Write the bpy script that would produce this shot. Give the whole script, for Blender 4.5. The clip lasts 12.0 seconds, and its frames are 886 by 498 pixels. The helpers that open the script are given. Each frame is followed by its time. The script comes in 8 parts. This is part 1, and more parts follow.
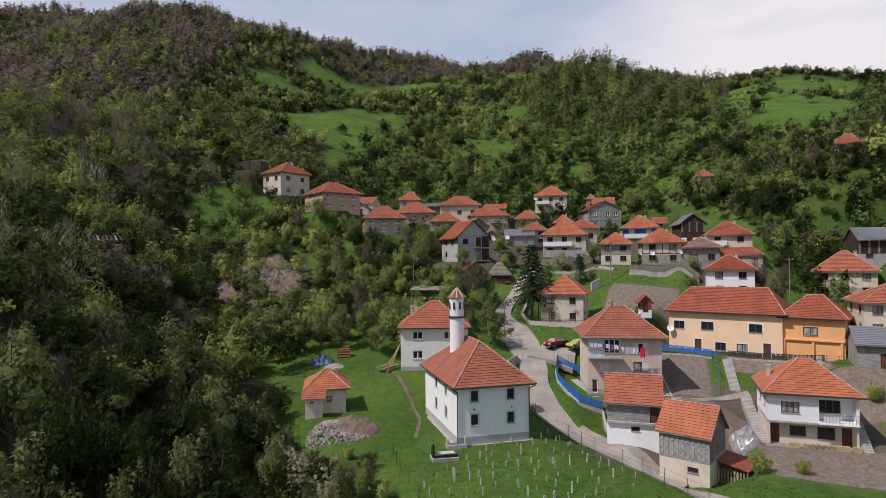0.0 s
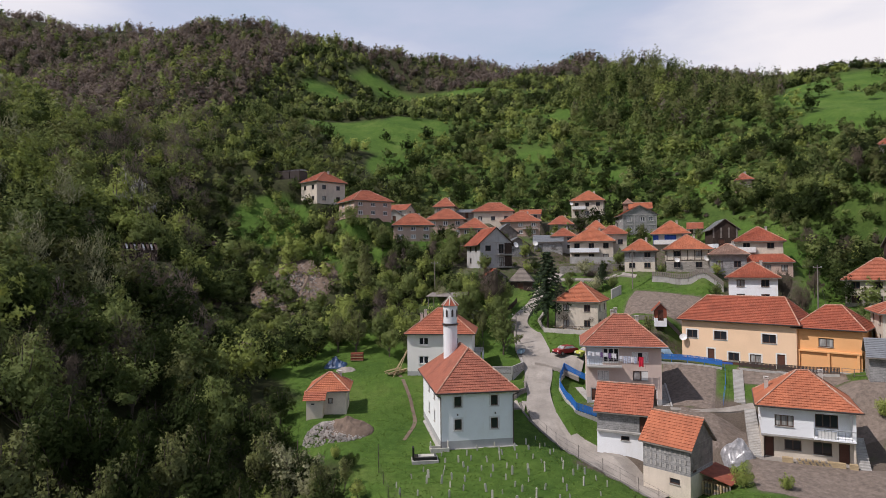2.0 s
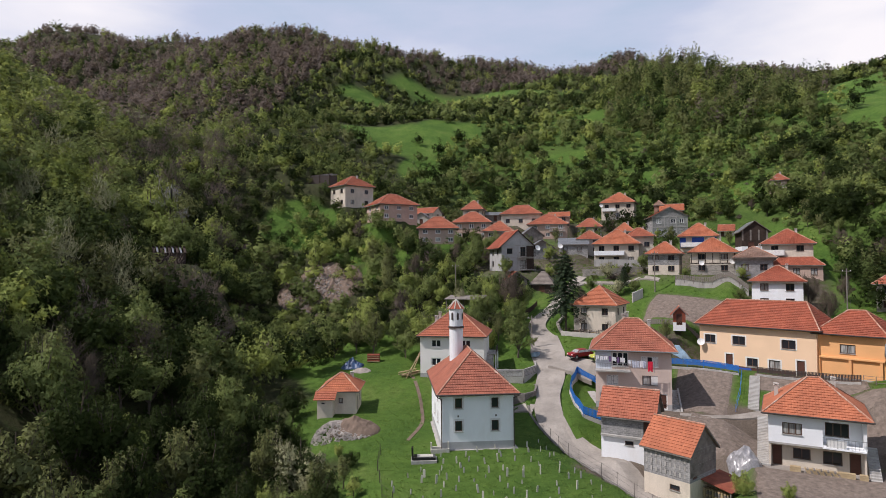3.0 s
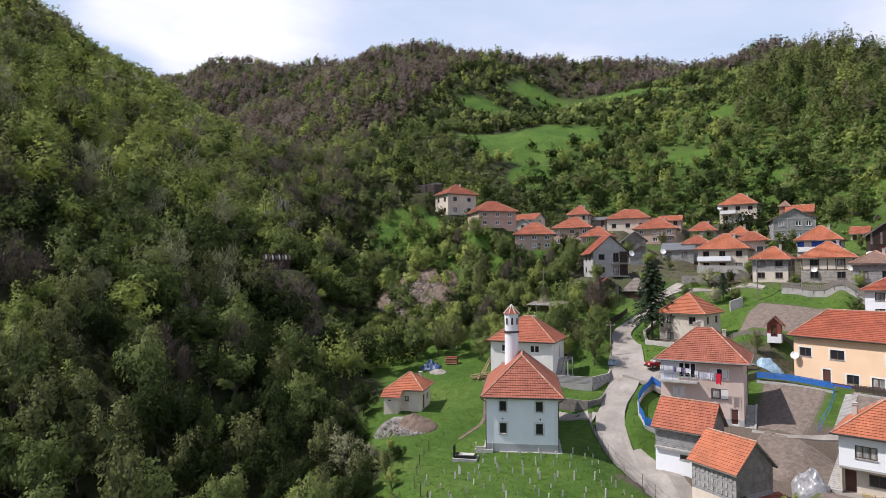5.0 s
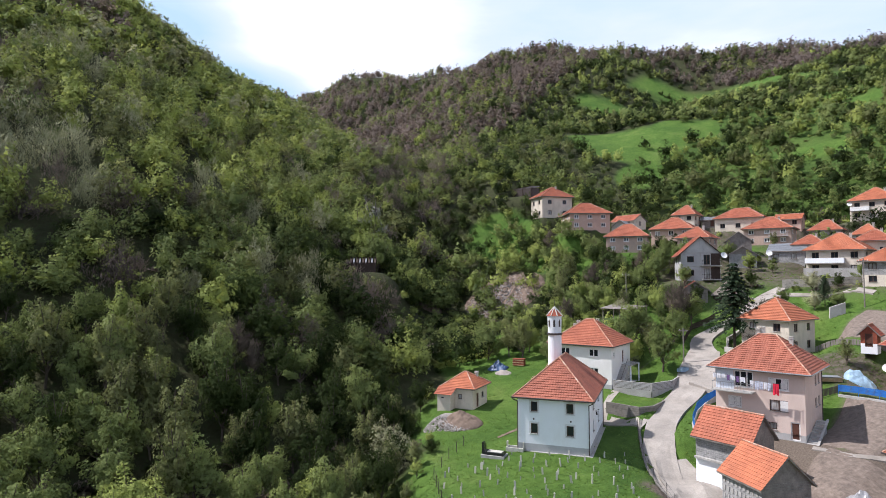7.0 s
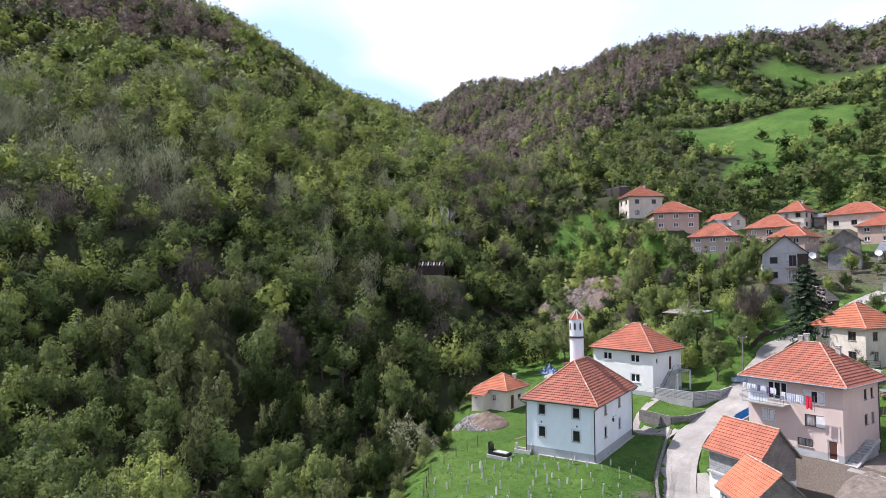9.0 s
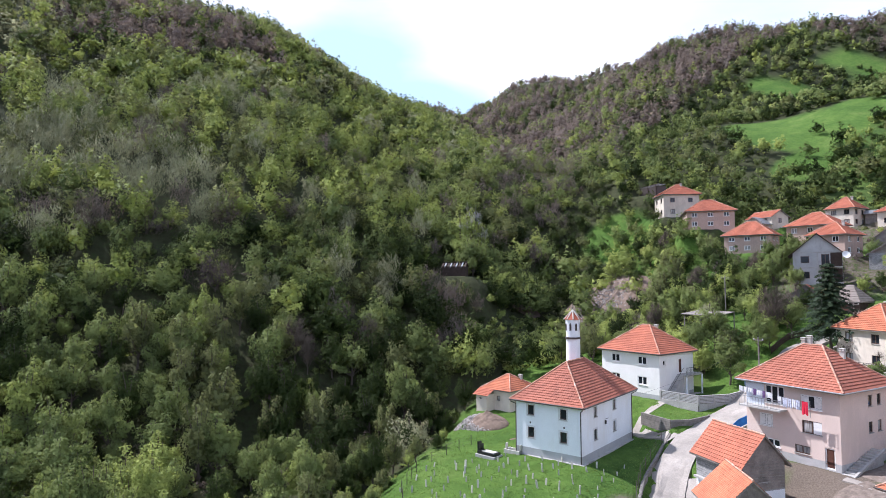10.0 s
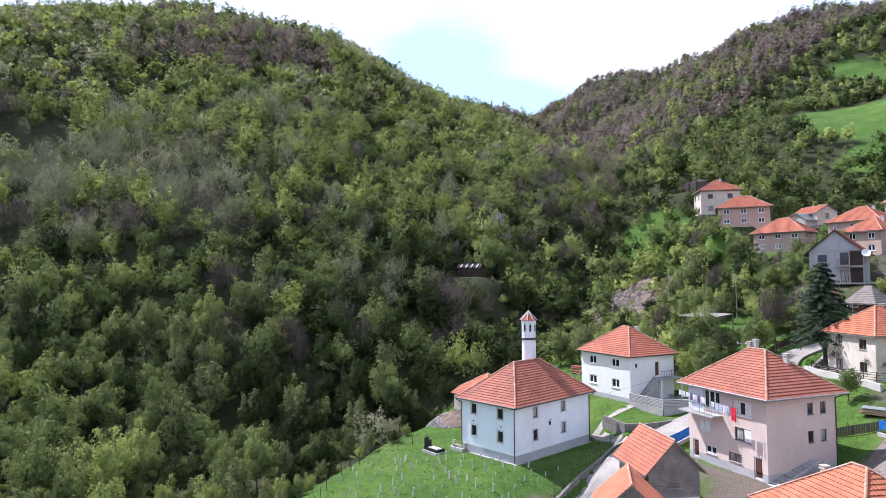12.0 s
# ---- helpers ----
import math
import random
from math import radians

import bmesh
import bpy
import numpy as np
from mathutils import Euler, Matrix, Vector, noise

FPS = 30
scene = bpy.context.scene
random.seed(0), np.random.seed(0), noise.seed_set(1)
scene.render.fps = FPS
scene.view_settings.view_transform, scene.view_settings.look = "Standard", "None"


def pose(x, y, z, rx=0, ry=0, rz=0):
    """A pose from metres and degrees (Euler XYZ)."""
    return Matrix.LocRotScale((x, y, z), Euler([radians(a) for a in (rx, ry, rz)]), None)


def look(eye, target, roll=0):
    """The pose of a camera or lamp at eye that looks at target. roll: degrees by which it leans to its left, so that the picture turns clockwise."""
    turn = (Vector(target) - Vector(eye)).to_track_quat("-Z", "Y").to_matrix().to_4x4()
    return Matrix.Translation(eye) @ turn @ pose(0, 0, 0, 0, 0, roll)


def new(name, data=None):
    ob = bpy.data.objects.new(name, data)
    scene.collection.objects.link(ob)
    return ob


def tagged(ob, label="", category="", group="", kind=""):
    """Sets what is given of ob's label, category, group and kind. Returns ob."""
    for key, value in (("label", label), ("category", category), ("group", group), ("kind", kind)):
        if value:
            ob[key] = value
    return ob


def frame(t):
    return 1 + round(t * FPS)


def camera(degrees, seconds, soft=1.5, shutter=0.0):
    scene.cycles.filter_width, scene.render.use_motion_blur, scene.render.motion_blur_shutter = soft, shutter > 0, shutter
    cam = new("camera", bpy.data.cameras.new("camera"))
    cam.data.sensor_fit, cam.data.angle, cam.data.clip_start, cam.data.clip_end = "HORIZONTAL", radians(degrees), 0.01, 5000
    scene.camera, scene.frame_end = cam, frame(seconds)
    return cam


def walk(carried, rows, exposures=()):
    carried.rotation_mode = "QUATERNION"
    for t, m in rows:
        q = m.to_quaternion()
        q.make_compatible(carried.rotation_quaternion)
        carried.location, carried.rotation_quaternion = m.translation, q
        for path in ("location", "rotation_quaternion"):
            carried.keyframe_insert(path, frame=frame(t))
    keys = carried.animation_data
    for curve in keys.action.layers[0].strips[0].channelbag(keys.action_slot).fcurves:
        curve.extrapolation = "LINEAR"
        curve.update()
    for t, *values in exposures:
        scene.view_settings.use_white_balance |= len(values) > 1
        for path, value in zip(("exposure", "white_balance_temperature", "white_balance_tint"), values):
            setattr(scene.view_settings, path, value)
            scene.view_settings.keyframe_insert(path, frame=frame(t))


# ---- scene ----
cam = camera(72.6, 12.0, soft=0.75)
METRES, EYE, TILT, LEAN, TURN = 76.0, 21.0, 0.95, 0.5, 0.0
ROWS = [
    (0.0, 0.0, 0.0, 0.0, 0.0, 0.0, -0.0),
    (0.5, 0.0255, -0.0073, 0.0027, 1.12, 0.07, -0.01),
    (1.0, 0.0524, -0.0142, 0.0054, 2.64, 0.15, 0.0),
    (1.5, 0.0814, -0.0202, 0.0076, 4.29, 0.24, 0.03),
    (2.0, 0.1093, -0.0259, 0.0098, 5.8, 0.31, 0.05),
    (2.5, 0.1394, -0.0308, 0.0122, 7.61, 0.38, 0.05),
    (4.5, 0.2745, -0.0345, 0.0143, 19.13, 0.92, 0.15),
    (5.0, 0.312, -0.0307, 0.0136, 22.91, 1.06, 0.16),
    (5.5, 0.3515, -0.0245, 0.0123, 26.69, 1.22, 0.25),
    (6.0, 0.3899, -0.0152, 0.0122, 30.14, 1.29, 0.22),
    (6.5, 0.4298, -0.0024, 0.011, 33.2, 1.43, 0.27),
    (7.0, 0.4658, 0.0125, 0.0109, 35.74, 1.47, 0.31),
    (9.0, 0.6247, 0.1191, 0.0076, 48.31, 1.91, 0.55),
    (9.5, 0.6611, 0.1535, 0.006, 51.26, 2.04, 0.63),
    (10.0, 0.6999, 0.1951, 0.0046, 53.93, 2.12, 0.71),
    (10.5, 0.7386, 0.2358, 0.0038, 56.12, 2.18, 0.73),
    (11.0, 0.7745, 0.279, 0.0034, 58.38, 2.19, 0.79),
    (11.5, 0.8114, 0.3249, 0.0035, 60.63, 2.22, 0.85),
    (12.0, 0.8436, 0.3671, 0.0037, 62.56, 2.25, 0.91),
]
EXPOSE = [(0.0, -0.46, 6400, 18), (3.0, -0.25, 6350, 18), (6.0, 0.20, 6150, 16), (9.0, 0.60, 5850, 18), (12.0, 0.78, 5650, 20)]
walk(cam, [(t, pose(0, 0, EYE, TILT, LEAN, TURN) @ pose(METRES * x, METRES * y, METRES * z, 90 + pitch, roll, yaw)) for t, x, y, z, yaw, pitch, roll in ROWS], EXPOSE)

# ---- sky and sun ----
SUN_FROM = 246.0   # compass bearing of the sun, clockwise from +y
SUN_UP = 53.0
world = bpy.data.worlds.new("sky")
scene.world = world
world.use_nodes = True
wn, wl = world.node_tree.nodes, world.node_tree.links
wn.clear()
w_out = wn.new("ShaderNodeOutputWorld")
w_bg = wn.new("ShaderNodeBackground")
w_sky = wn.new("ShaderNodeTexSky")
w_sky.sky_type = "NISHITA"
w_sky.sun_disc = False
w_sky.sun_elevation = radians(SUN_UP)
w_sky.sun_rotation = radians(SUN_FROM)
w_sky.dust_density = 1.0
w_bg.inputs["Strength"].default_value = 0.10
# thin cloud: pale haze, two bright banks low in the north, bluer overhead
w_co = wn.new("ShaderNodeTexCoord")
w_map = wn.new("ShaderNodeMapping")
w_map.inputs["Scale"].default_value = (1.0, 1.0, 3.4)
w_map.inputs["Rotation"].default_value = (0.0, 0.25, 0.5)
w_noise = wn.new("ShaderNodeTexNoise")
w_noise.inputs["Scale"].default_value = 2.3
w_noise.inputs["Detail"].default_value = 6.0
w_noise.inputs["Roughness"].default_value = 0.5
wl.new(w_co.outputs["Generated"], w_map.inputs["Vector"])
wl.new(w_map.outputs["Vector"], w_noise.inputs["Vector"])


def sky_math(op, a, b, c=None):
    m = wn.new("ShaderNodeMath")
    m.operation = op
    for k, v in enumerate((a, b, c)):
        if v is None:
            continue
        if isinstance(v, (int, float)):
            m.inputs[k].default_value = v
        else:
            wl.new(v, m.inputs[k])
    return m.outputs["Value"]


def sky_bank(bearing, up, reach):
    """1 in the middle of a bank of cloud, 0 at its reach in degrees."""
    b, e = radians(bearing), radians(up)
    d = wn.new("ShaderNodeVectorMath")
    d.operation = "DOT_PRODUCT"
    d.inputs[1].default_value = (math.sin(b) * math.cos(e), math.cos(b) * math.cos(e), math.sin(e))
    wl.new(w_co.outputs["Generated"], d.inputs[0])
    r = wn.new("ShaderNodeMapRange")
    r.interpolation_type = "SMOOTHSTEP"
    r.inputs["From Min"].default_value = math.cos(radians(reach))
    wl.new(d.outputs["Value"], r.inputs["Value"])
    return r.outputs["Result"]


w_fac = sky_math("MULTIPLY_ADD", w_noise.outputs["Fac"], 1.5, -0.42)
w_fac = sky_math("MULTIPLY_ADD", sky_bank(-47, 21, 16), 0.33, w_fac)
w_fac = sky_math("MULTIPLY_ADD", sky_bank(34, 24, 24), 0.5, w_fac)
w_fac = sky_math("MULTIPLY_ADD", sky_bank(-61, 18.0, 9.0), -0.45, w_fac)
w_fac = sky_math("MULTIPLY_ADD", sky_bank(-53, 13.5, 7.0), -0.62, w_fac)
w_ramp = wn.new("ShaderNodeValToRGB")
w_el = w_ramp.color_ramp.elements
w_el[0].position, w_el[0].color = 0.0, (0.40, 0.55, 0.68, 1)
w_el[1].position, w_el[1].color = 0.85, (1.0, 0.985, 0.96, 1)
w_e2 = w_el.new(0.35)
w_e2.color = (0.57, 0.64, 0.77, 1)
wl.new(w_fac, w_ramp.inputs["Fac"])
w_cloud = wn.new("ShaderNodeVectorMath")
w_cloud.operation = "SCALE"
w_cloud.inputs["Scale"].default_value = 12.0
wl.new(w_ramp.outputs["Color"], w_cloud.inputs[0])
w_sep = wn.new("ShaderNodeSeparateXYZ")
wl.new(w_co.outputs["Generated"], w_sep.inputs["Vector"])
w_high = wn.new("ShaderNodeMapRange")
w_high.inputs["From Min"].default_value = 0.42
w_high.inputs["From Max"].default_value = 0.85
w_high.inputs["To Min"].default_value = 0.94
w_high.inputs["To Max"].default_value = 0.3
wl.new(w_sep.outputs["Z"], w_high.inputs["Value"])
w_mix = wn.new("ShaderNodeMix")
w_mix.data_type = "RGBA"
wl.new(w_high.outputs["Result"], w_mix.inputs["Factor"])
wl.new(w_sky.outputs["Color"], w_mix.inputs["A"])
wl.new(w_cloud.outputs["Vector"], w_mix.inputs["B"])
wl.new(w_mix.outputs["Result"], w_bg.inputs["Color"])
wl.new(w_bg.outputs["Background"], w_out.inputs["Surface"])

sun_data = bpy.data.lights.new("sun", "SUN")
sun_data.energy = 5.0
sun_data.angle = radians(0.6)
sun_data.color = (1.0, 0.955, 0.88)
sun_lamp = new("sun", sun_data)
_b, _e = radians(SUN_FROM), radians(SUN_UP)
SUN_DIR = Vector((math.sin(_b) * math.cos(_e), math.cos(_b) * math.cos(_e), math.sin(_e)))
sun_lamp.matrix_world = look(SUN_DIR * 300, (0, 0, 0))

# ---- materials ----
def base_mat(name):
    m = bpy.data.materials.new(name)
    m.use_nodes = True
    n, l = m.node_tree.nodes, m.node_tree.links
    return m, n, l, n["Principled BSDF"]


def noise_node(n, l, scale, detail=4.0, rough=0.6, coord="Object", stretch=None):
    co = n.new("ShaderNodeTexCoord")
    t = n.new("ShaderNodeTexNoise")
    t.inputs["Scale"].default_value = scale
    t.inputs["Detail"].default_value = detail
    t.inputs["Roughness"].default_value = rough
    if stretch:
        mp = n.new("ShaderNodeMapping")
        mp.inputs["Scale"].default_value = stretch
        l.new(co.outputs[coord], mp.inputs["Vector"])
        l.new(mp.outputs["Vector"], t.inputs["Vector"])
    else:
        l.new(co.outputs[coord], t.inputs["Vector"])
    return t


def ramp_node(n, l, fac, stops):
    r = n.new("ShaderNodeValToRGB")
    e = r.color_ramp.elements
    while len(e) < len(stops):
        e.new(0.5)
    for el, (p, c) in zip(e, stops):
        el.position, el.color = p, (*c, 1)
    l.new(fac, r.inputs["Fac"])
    return r


def mix_node(n, l, fac, a, b, mode="MIX"):
    m = n.new("ShaderNodeMix")
    m.data_type, m.blend_type = "RGBA", mode
    for sock, v in ((m.inputs["Factor"], fac), (m.inputs["A"], a), (m.inputs["B"], b)):
        if isinstance(v, (int, float)):
            sock.default_value = v
        elif isinstance(v, tuple):
            sock.default_value = (*v, 1)
        else:
            l.new(v, sock)
    return m.outputs["Result"]


def bump_node(n, l, bsdf, height, strength=0.3, dist=0.02):
    b = n.new("ShaderNodeBump")
    b.inputs["Strength"].default_value = strength
    b.inputs["Distance"].default_value = dist
    l.new(height, b.inputs["Height"])
    l.new(b.outputs["Normal"], bsdf.inputs["Normal"])


def scaled(c, k):
    return tuple(min(1.0, v * k) for v in c)


def rough_mat(name, col, spread=0.15, scale=1.2, rough=0.9, bump=0.2, grain=14.0, spec=0.2, stain=None):
    """A dull surface with broad stains and fine grain."""
    m, n, l, b = base_mat(name)
    big = noise_node(n, l, scale, 5)
    fine = noise_node(n, l, grain, 3)
    r1 = ramp_node(n, l, big.outputs["Fac"], [(0.3, scaled(col, 1 - spread)), (0.7, scaled(col, 1 + spread))])
    r2 = ramp_node(n, l, fine.outputs["Fac"], [(0.3, (0.86, 0.86, 0.86)), (0.7, (1.08, 1.08, 1.08))])
    c = mix_node(n, l, 1.0, r1.outputs["Color"], r2.outputs["Color"], "MULTIPLY")
    if stain:
        st = noise_node(n, l, scale * 0.6, 6, 0.7, stretch=(1, 1, 0.35))
        rs = ramp_node(n, l, st.outputs["Fac"], [(0.52, (0, 0, 0)), (0.68, (1, 1, 1))])
        c = mix_node(n, l, rs.outputs["Color"], c, stain)
    l.new(c, b.inputs["Base Color"])
    b.inputs["Roughness"].default_value = rough
    b.inputs["Specular IOR Level"].default_value = spec
    if bump:
        bump_node(n, l, b, fine.outputs["Fac"], bump, 0.03)
    return m


def tile_mat(name, dark, light, moss=0.12):
    """Clay pantiles: courses and columns in metres on the slope, each tile a little different."""
    m, n, l, b = base_mat(name)
    uv = n.new("ShaderNodeUVMap")
    mp = n.new("ShaderNodeMapping")
    mp.inputs["Scale"].default_value = (1 / 0.28, 1 / 0.34, 1)
    l.new(uv.outputs["UV"], mp.inputs["Vector"])
    fl = n.new("ShaderNodeVectorMath")
    fl.operation = "FLOOR"
    l.new(mp.outputs["Vector"], fl.inputs[0])
    wn_ = n.new("ShaderNodeTexWhiteNoise")
    wn_.noise_dimensions = "3D"
    l.new(fl.outputs["Vector"], wn_.inputs["Vector"])
    big = noise_node(n, l, 0.55, 5, 0.65)
    mid = tuple(0.5 * (p + q) for p, q in zip(dark, light))
    r1 = ramp_node(n, l, wn_.outputs["Value"], [(0.0, tuple(0.65 * p + 0.35 * q for p, q in zip(mid, dark))), (0.8, tuple(0.65 * p + 0.35 * q for p, q in zip(mid, light))), (1.0, light)])
    r2 = ramp_node(n, l, big.outputs["Fac"], [(0.3, (0.72, 0.72, 0.74)), (0.62, (1.05, 1.03, 1.0))])
    c = mix_node(n, l, 1.0, r1.outputs["Color"], r2.outputs["Color"], "MULTIPLY")
    mo = noise_node(n, l, 1.6, 6, 0.75)
    rm = ramp_node(n, l, mo.outputs["Fac"], [(0.56, (0, 0, 0)), (0.74, (1, 1, 1))])
    mfac = n.new("ShaderNodeMath")
    mfac.operation = "MULTIPLY"
    mfac.inputs[1].default_value = moss * 4
    l.new(rm.outputs["Color"], mfac.inputs[0])
    c = mix_node(n, l, mfac.outputs["Value"], c, (0.11, 0.075, 0.05))
    l.new(c, b.inputs["Base Color"])
    b.inputs["Roughness"].default_value = 0.75
    b.inputs["Specular IOR Level"].default_value = 0.25
    wv = n.new("ShaderNodeTexWave")
    wv.inputs["Scale"].default_value = 0.314
    wv.bands_direction = "X"
    l.new(mp.outputs["Vector"], wv.inputs["Vector"])
    bump_node(n, l, b, wv.outputs["Fac"], 0.5, 0.05)
    return m


def block_mat(name, col, joint, bw=0.4, bh=0.2, rough=0.95):
    """Bare masonry blocks, in metres on the wall."""
    m, n, l, b = base_mat(name)
    uv = n.new("ShaderNodeUVMap")
    br = n.new("ShaderNodeTexBrick")
    br.inputs["Scale"].default_value = 1.0
    br.inputs["Brick Width"].default_value = bw
    br.inputs["Row Height"].default_value = bh
    br.inputs["Mortar Size"].default_value = 0.012
    br.inputs["Color1"].default_value = (*scaled(col, 0.8), 1)
    br.inputs["Color2"].default_value = (*scaled(col, 1.2), 1)
    br.inputs["Mortar"].default_value = (*joint, 1)
    l.new(uv.outputs["UV"], br.inputs["Vector"])
    big = noise_node(n, l, 1.4, 5)
    r2 = ramp_node(n, l, big.outputs["Fac"], [(0.3, (0.72, 0.72, 0.72)), (0.7, (1.1, 1.1, 1.1))])
    c = mix_node(n, l, 1.0, br.outputs["Color"], r2.outputs["Color"], "MULTIPLY")
    l.new(c, b.inputs["Base Color"])
    b.inputs["Roughness"].default_value = rough
    bump_node(n, l, b, br.outputs["Fac"], -0.5, 0.02)
    return m


def leaf_mat(name, dark, light, clear=0.45, gaps=0.44, soft=0.6):
    """Sprays of leaves: colour by leaf, tree and patch, ragged gaps between the leaves, light rounded over the bough."""
    m, n, l, b = base_mat(name)
    geo = n.new("ShaderNodeNewGeometry")
    oi = n.new("ShaderNodeObjectInfo")
    patch = n.new("ShaderNodeTexNoise")
    tint = n.new("ShaderNodeAttribute")
    tint.attribute_name = "tint"
    patch.inputs["Scale"].default_value = 0.17
    patch.inputs["Detail"].default_value = 1.5
    l.new(geo.outputs["Position"], patch.inputs["Vector"])
    fac = None
    for out, k, off in ((geo.outputs["Random Per Island"], 0.2, 0.0), (oi.outputs["Random"], 0.3, 0.0), (tint.outputs["Fac"], 0.62, 0.0), (patch.outputs["Fac"], 0.9, -0.22)):
        mm = n.new("ShaderNodeMath")
        mm.operation = "MULTIPLY_ADD"
        l.new(out, mm.inputs[0])
        mm.inputs[1].default_value = k
        mm.inputs[2].default_value = off
        if fac is not None:
            sm = n.new("ShaderNodeMath")
            sm.operation = "ADD"
            l.new(fac, sm.inputs[0])
            l.new(mm.outputs["Value"], sm.inputs[1])
            fac = sm.outputs["Value"]
        else:
            fac = mm.outputs["Value"]
    r = ramp_node(n, l, fac, [(0.1, dark), (0.9, light)])
    l.new(r.outputs["Color"], b.inputs["Base Color"])
    b.inputs["Roughness"].default_value = 0.7
    b.inputs["Specular IOR Level"].default_value = 0.12
    normal = None
    if soft:
        at = n.new("ShaderNodeAttribute")
        at.attribute_name = "puff"
        vt = n.new("ShaderNodeVectorTransform")
        vt.vector_type, vt.convert_from, vt.convert_to = "NORMAL", "OBJECT", "WORLD"
        l.new(at.outputs["Vector"], vt.inputs["Vector"])
        both = n.new("ShaderNodeMix")
        both.data_type = "VECTOR"
        both.inputs["Factor"].default_value = soft
        l.new(geo.outputs["Normal"], both.inputs["A"])
        l.new(vt.outputs["Vector"], both.inputs["B"])
        unit = n.new("ShaderNodeVectorMath")
        unit.operation = "NORMALIZE"
        l.new(both.outputs["Result"], unit.inputs[0])
        normal = unit.outputs["Vector"]
        l.new(normal, b.inputs["Normal"])
    shader = b.outputs["BSDF"]
    if clear:
        tr = n.new("ShaderNodeBsdfTranslucent")
        l.new(mix_node(n, l, 1.0, r.outputs["Color"], (1.4, 1.34, 1.08), "MULTIPLY"), tr.inputs["Color"])
        if normal:
            l.new(normal, tr.inputs["Normal"])
        ms = n.new("ShaderNodeMixShader")
        ms.inputs["Fac"].default_value = clear
        l.new(shader, ms.inputs[1])
        l.new(tr.outputs["BSDF"], ms.inputs[2])
        shader = ms.outputs["Shader"]
    if gaps:
        cut = noise_node(n, l, 7.0, 2.0, 0.6)
        cr = ramp_node(n, l, cut.outputs["Fac"], [(gaps - 0.02, (0, 0, 0)), (gaps + 0.02, (1, 1, 1))])
        tp = n.new("ShaderNodeBsdfTransparent")
        mg = n.new("ShaderNodeMixShader")
        l.new(cr.outputs["Color"], mg.inputs["Fac"])
        l.new(tp.outputs["BSDF"], mg.inputs[1])
        l.new(shader, mg.inputs[2])
        shader = mg.outputs["Shader"]
    l.new(shader, n["Material Output"].inputs["Surface"])
    return m


def plain_mat(name, col, rough=0.6, metal=0.0, spec=0.4):
    m, n, l, b = base_mat(name)
    t = noise_node(n, l, 3.0, 4)
    r = ramp_node(n, l, t.outputs["Fac"], [(0.3, scaled(col, 0.88)), (0.7, scaled(col, 1.1))])
    l.new(r.outputs["Color"], b.inputs["Base Color"])
    b.inputs["Roughness"].default_value = rough
    b.inputs["Metallic"].default_value = metal
    b.inputs["Specular IOR Level"].default_value = spec
    return m


def glass_mat():
    """Dark panes, pale where a curtain hangs behind the glass."""
    m, n, l, b = base_mat("window_glass")
    oi = n.new("ShaderNodeObjectInfo")
    folds = noise_node(n, l, 6.0, 2, stretch=(1, 1, 0.1))
    pale = ramp_node(n, l, folds.outputs["Fac"], [(0.35, (0.17, 0.17, 0.165)), (0.65, (0.42, 0.41, 0.39))])
    pick = ramp_node(n, l, oi.outputs["Random"], [(0.62, (0, 0, 0)), (0.64, (1, 1, 1))])
    l.new(mix_node(n, l, pick.outputs["Color"], (0.02, 0.024, 0.03), pale.outputs["Color"]), b.inputs["Base Color"])
    b.inputs["Roughness"].default_value = 0.06
    b.inputs["Specular IOR Level"].default_value = 0.5
    return m


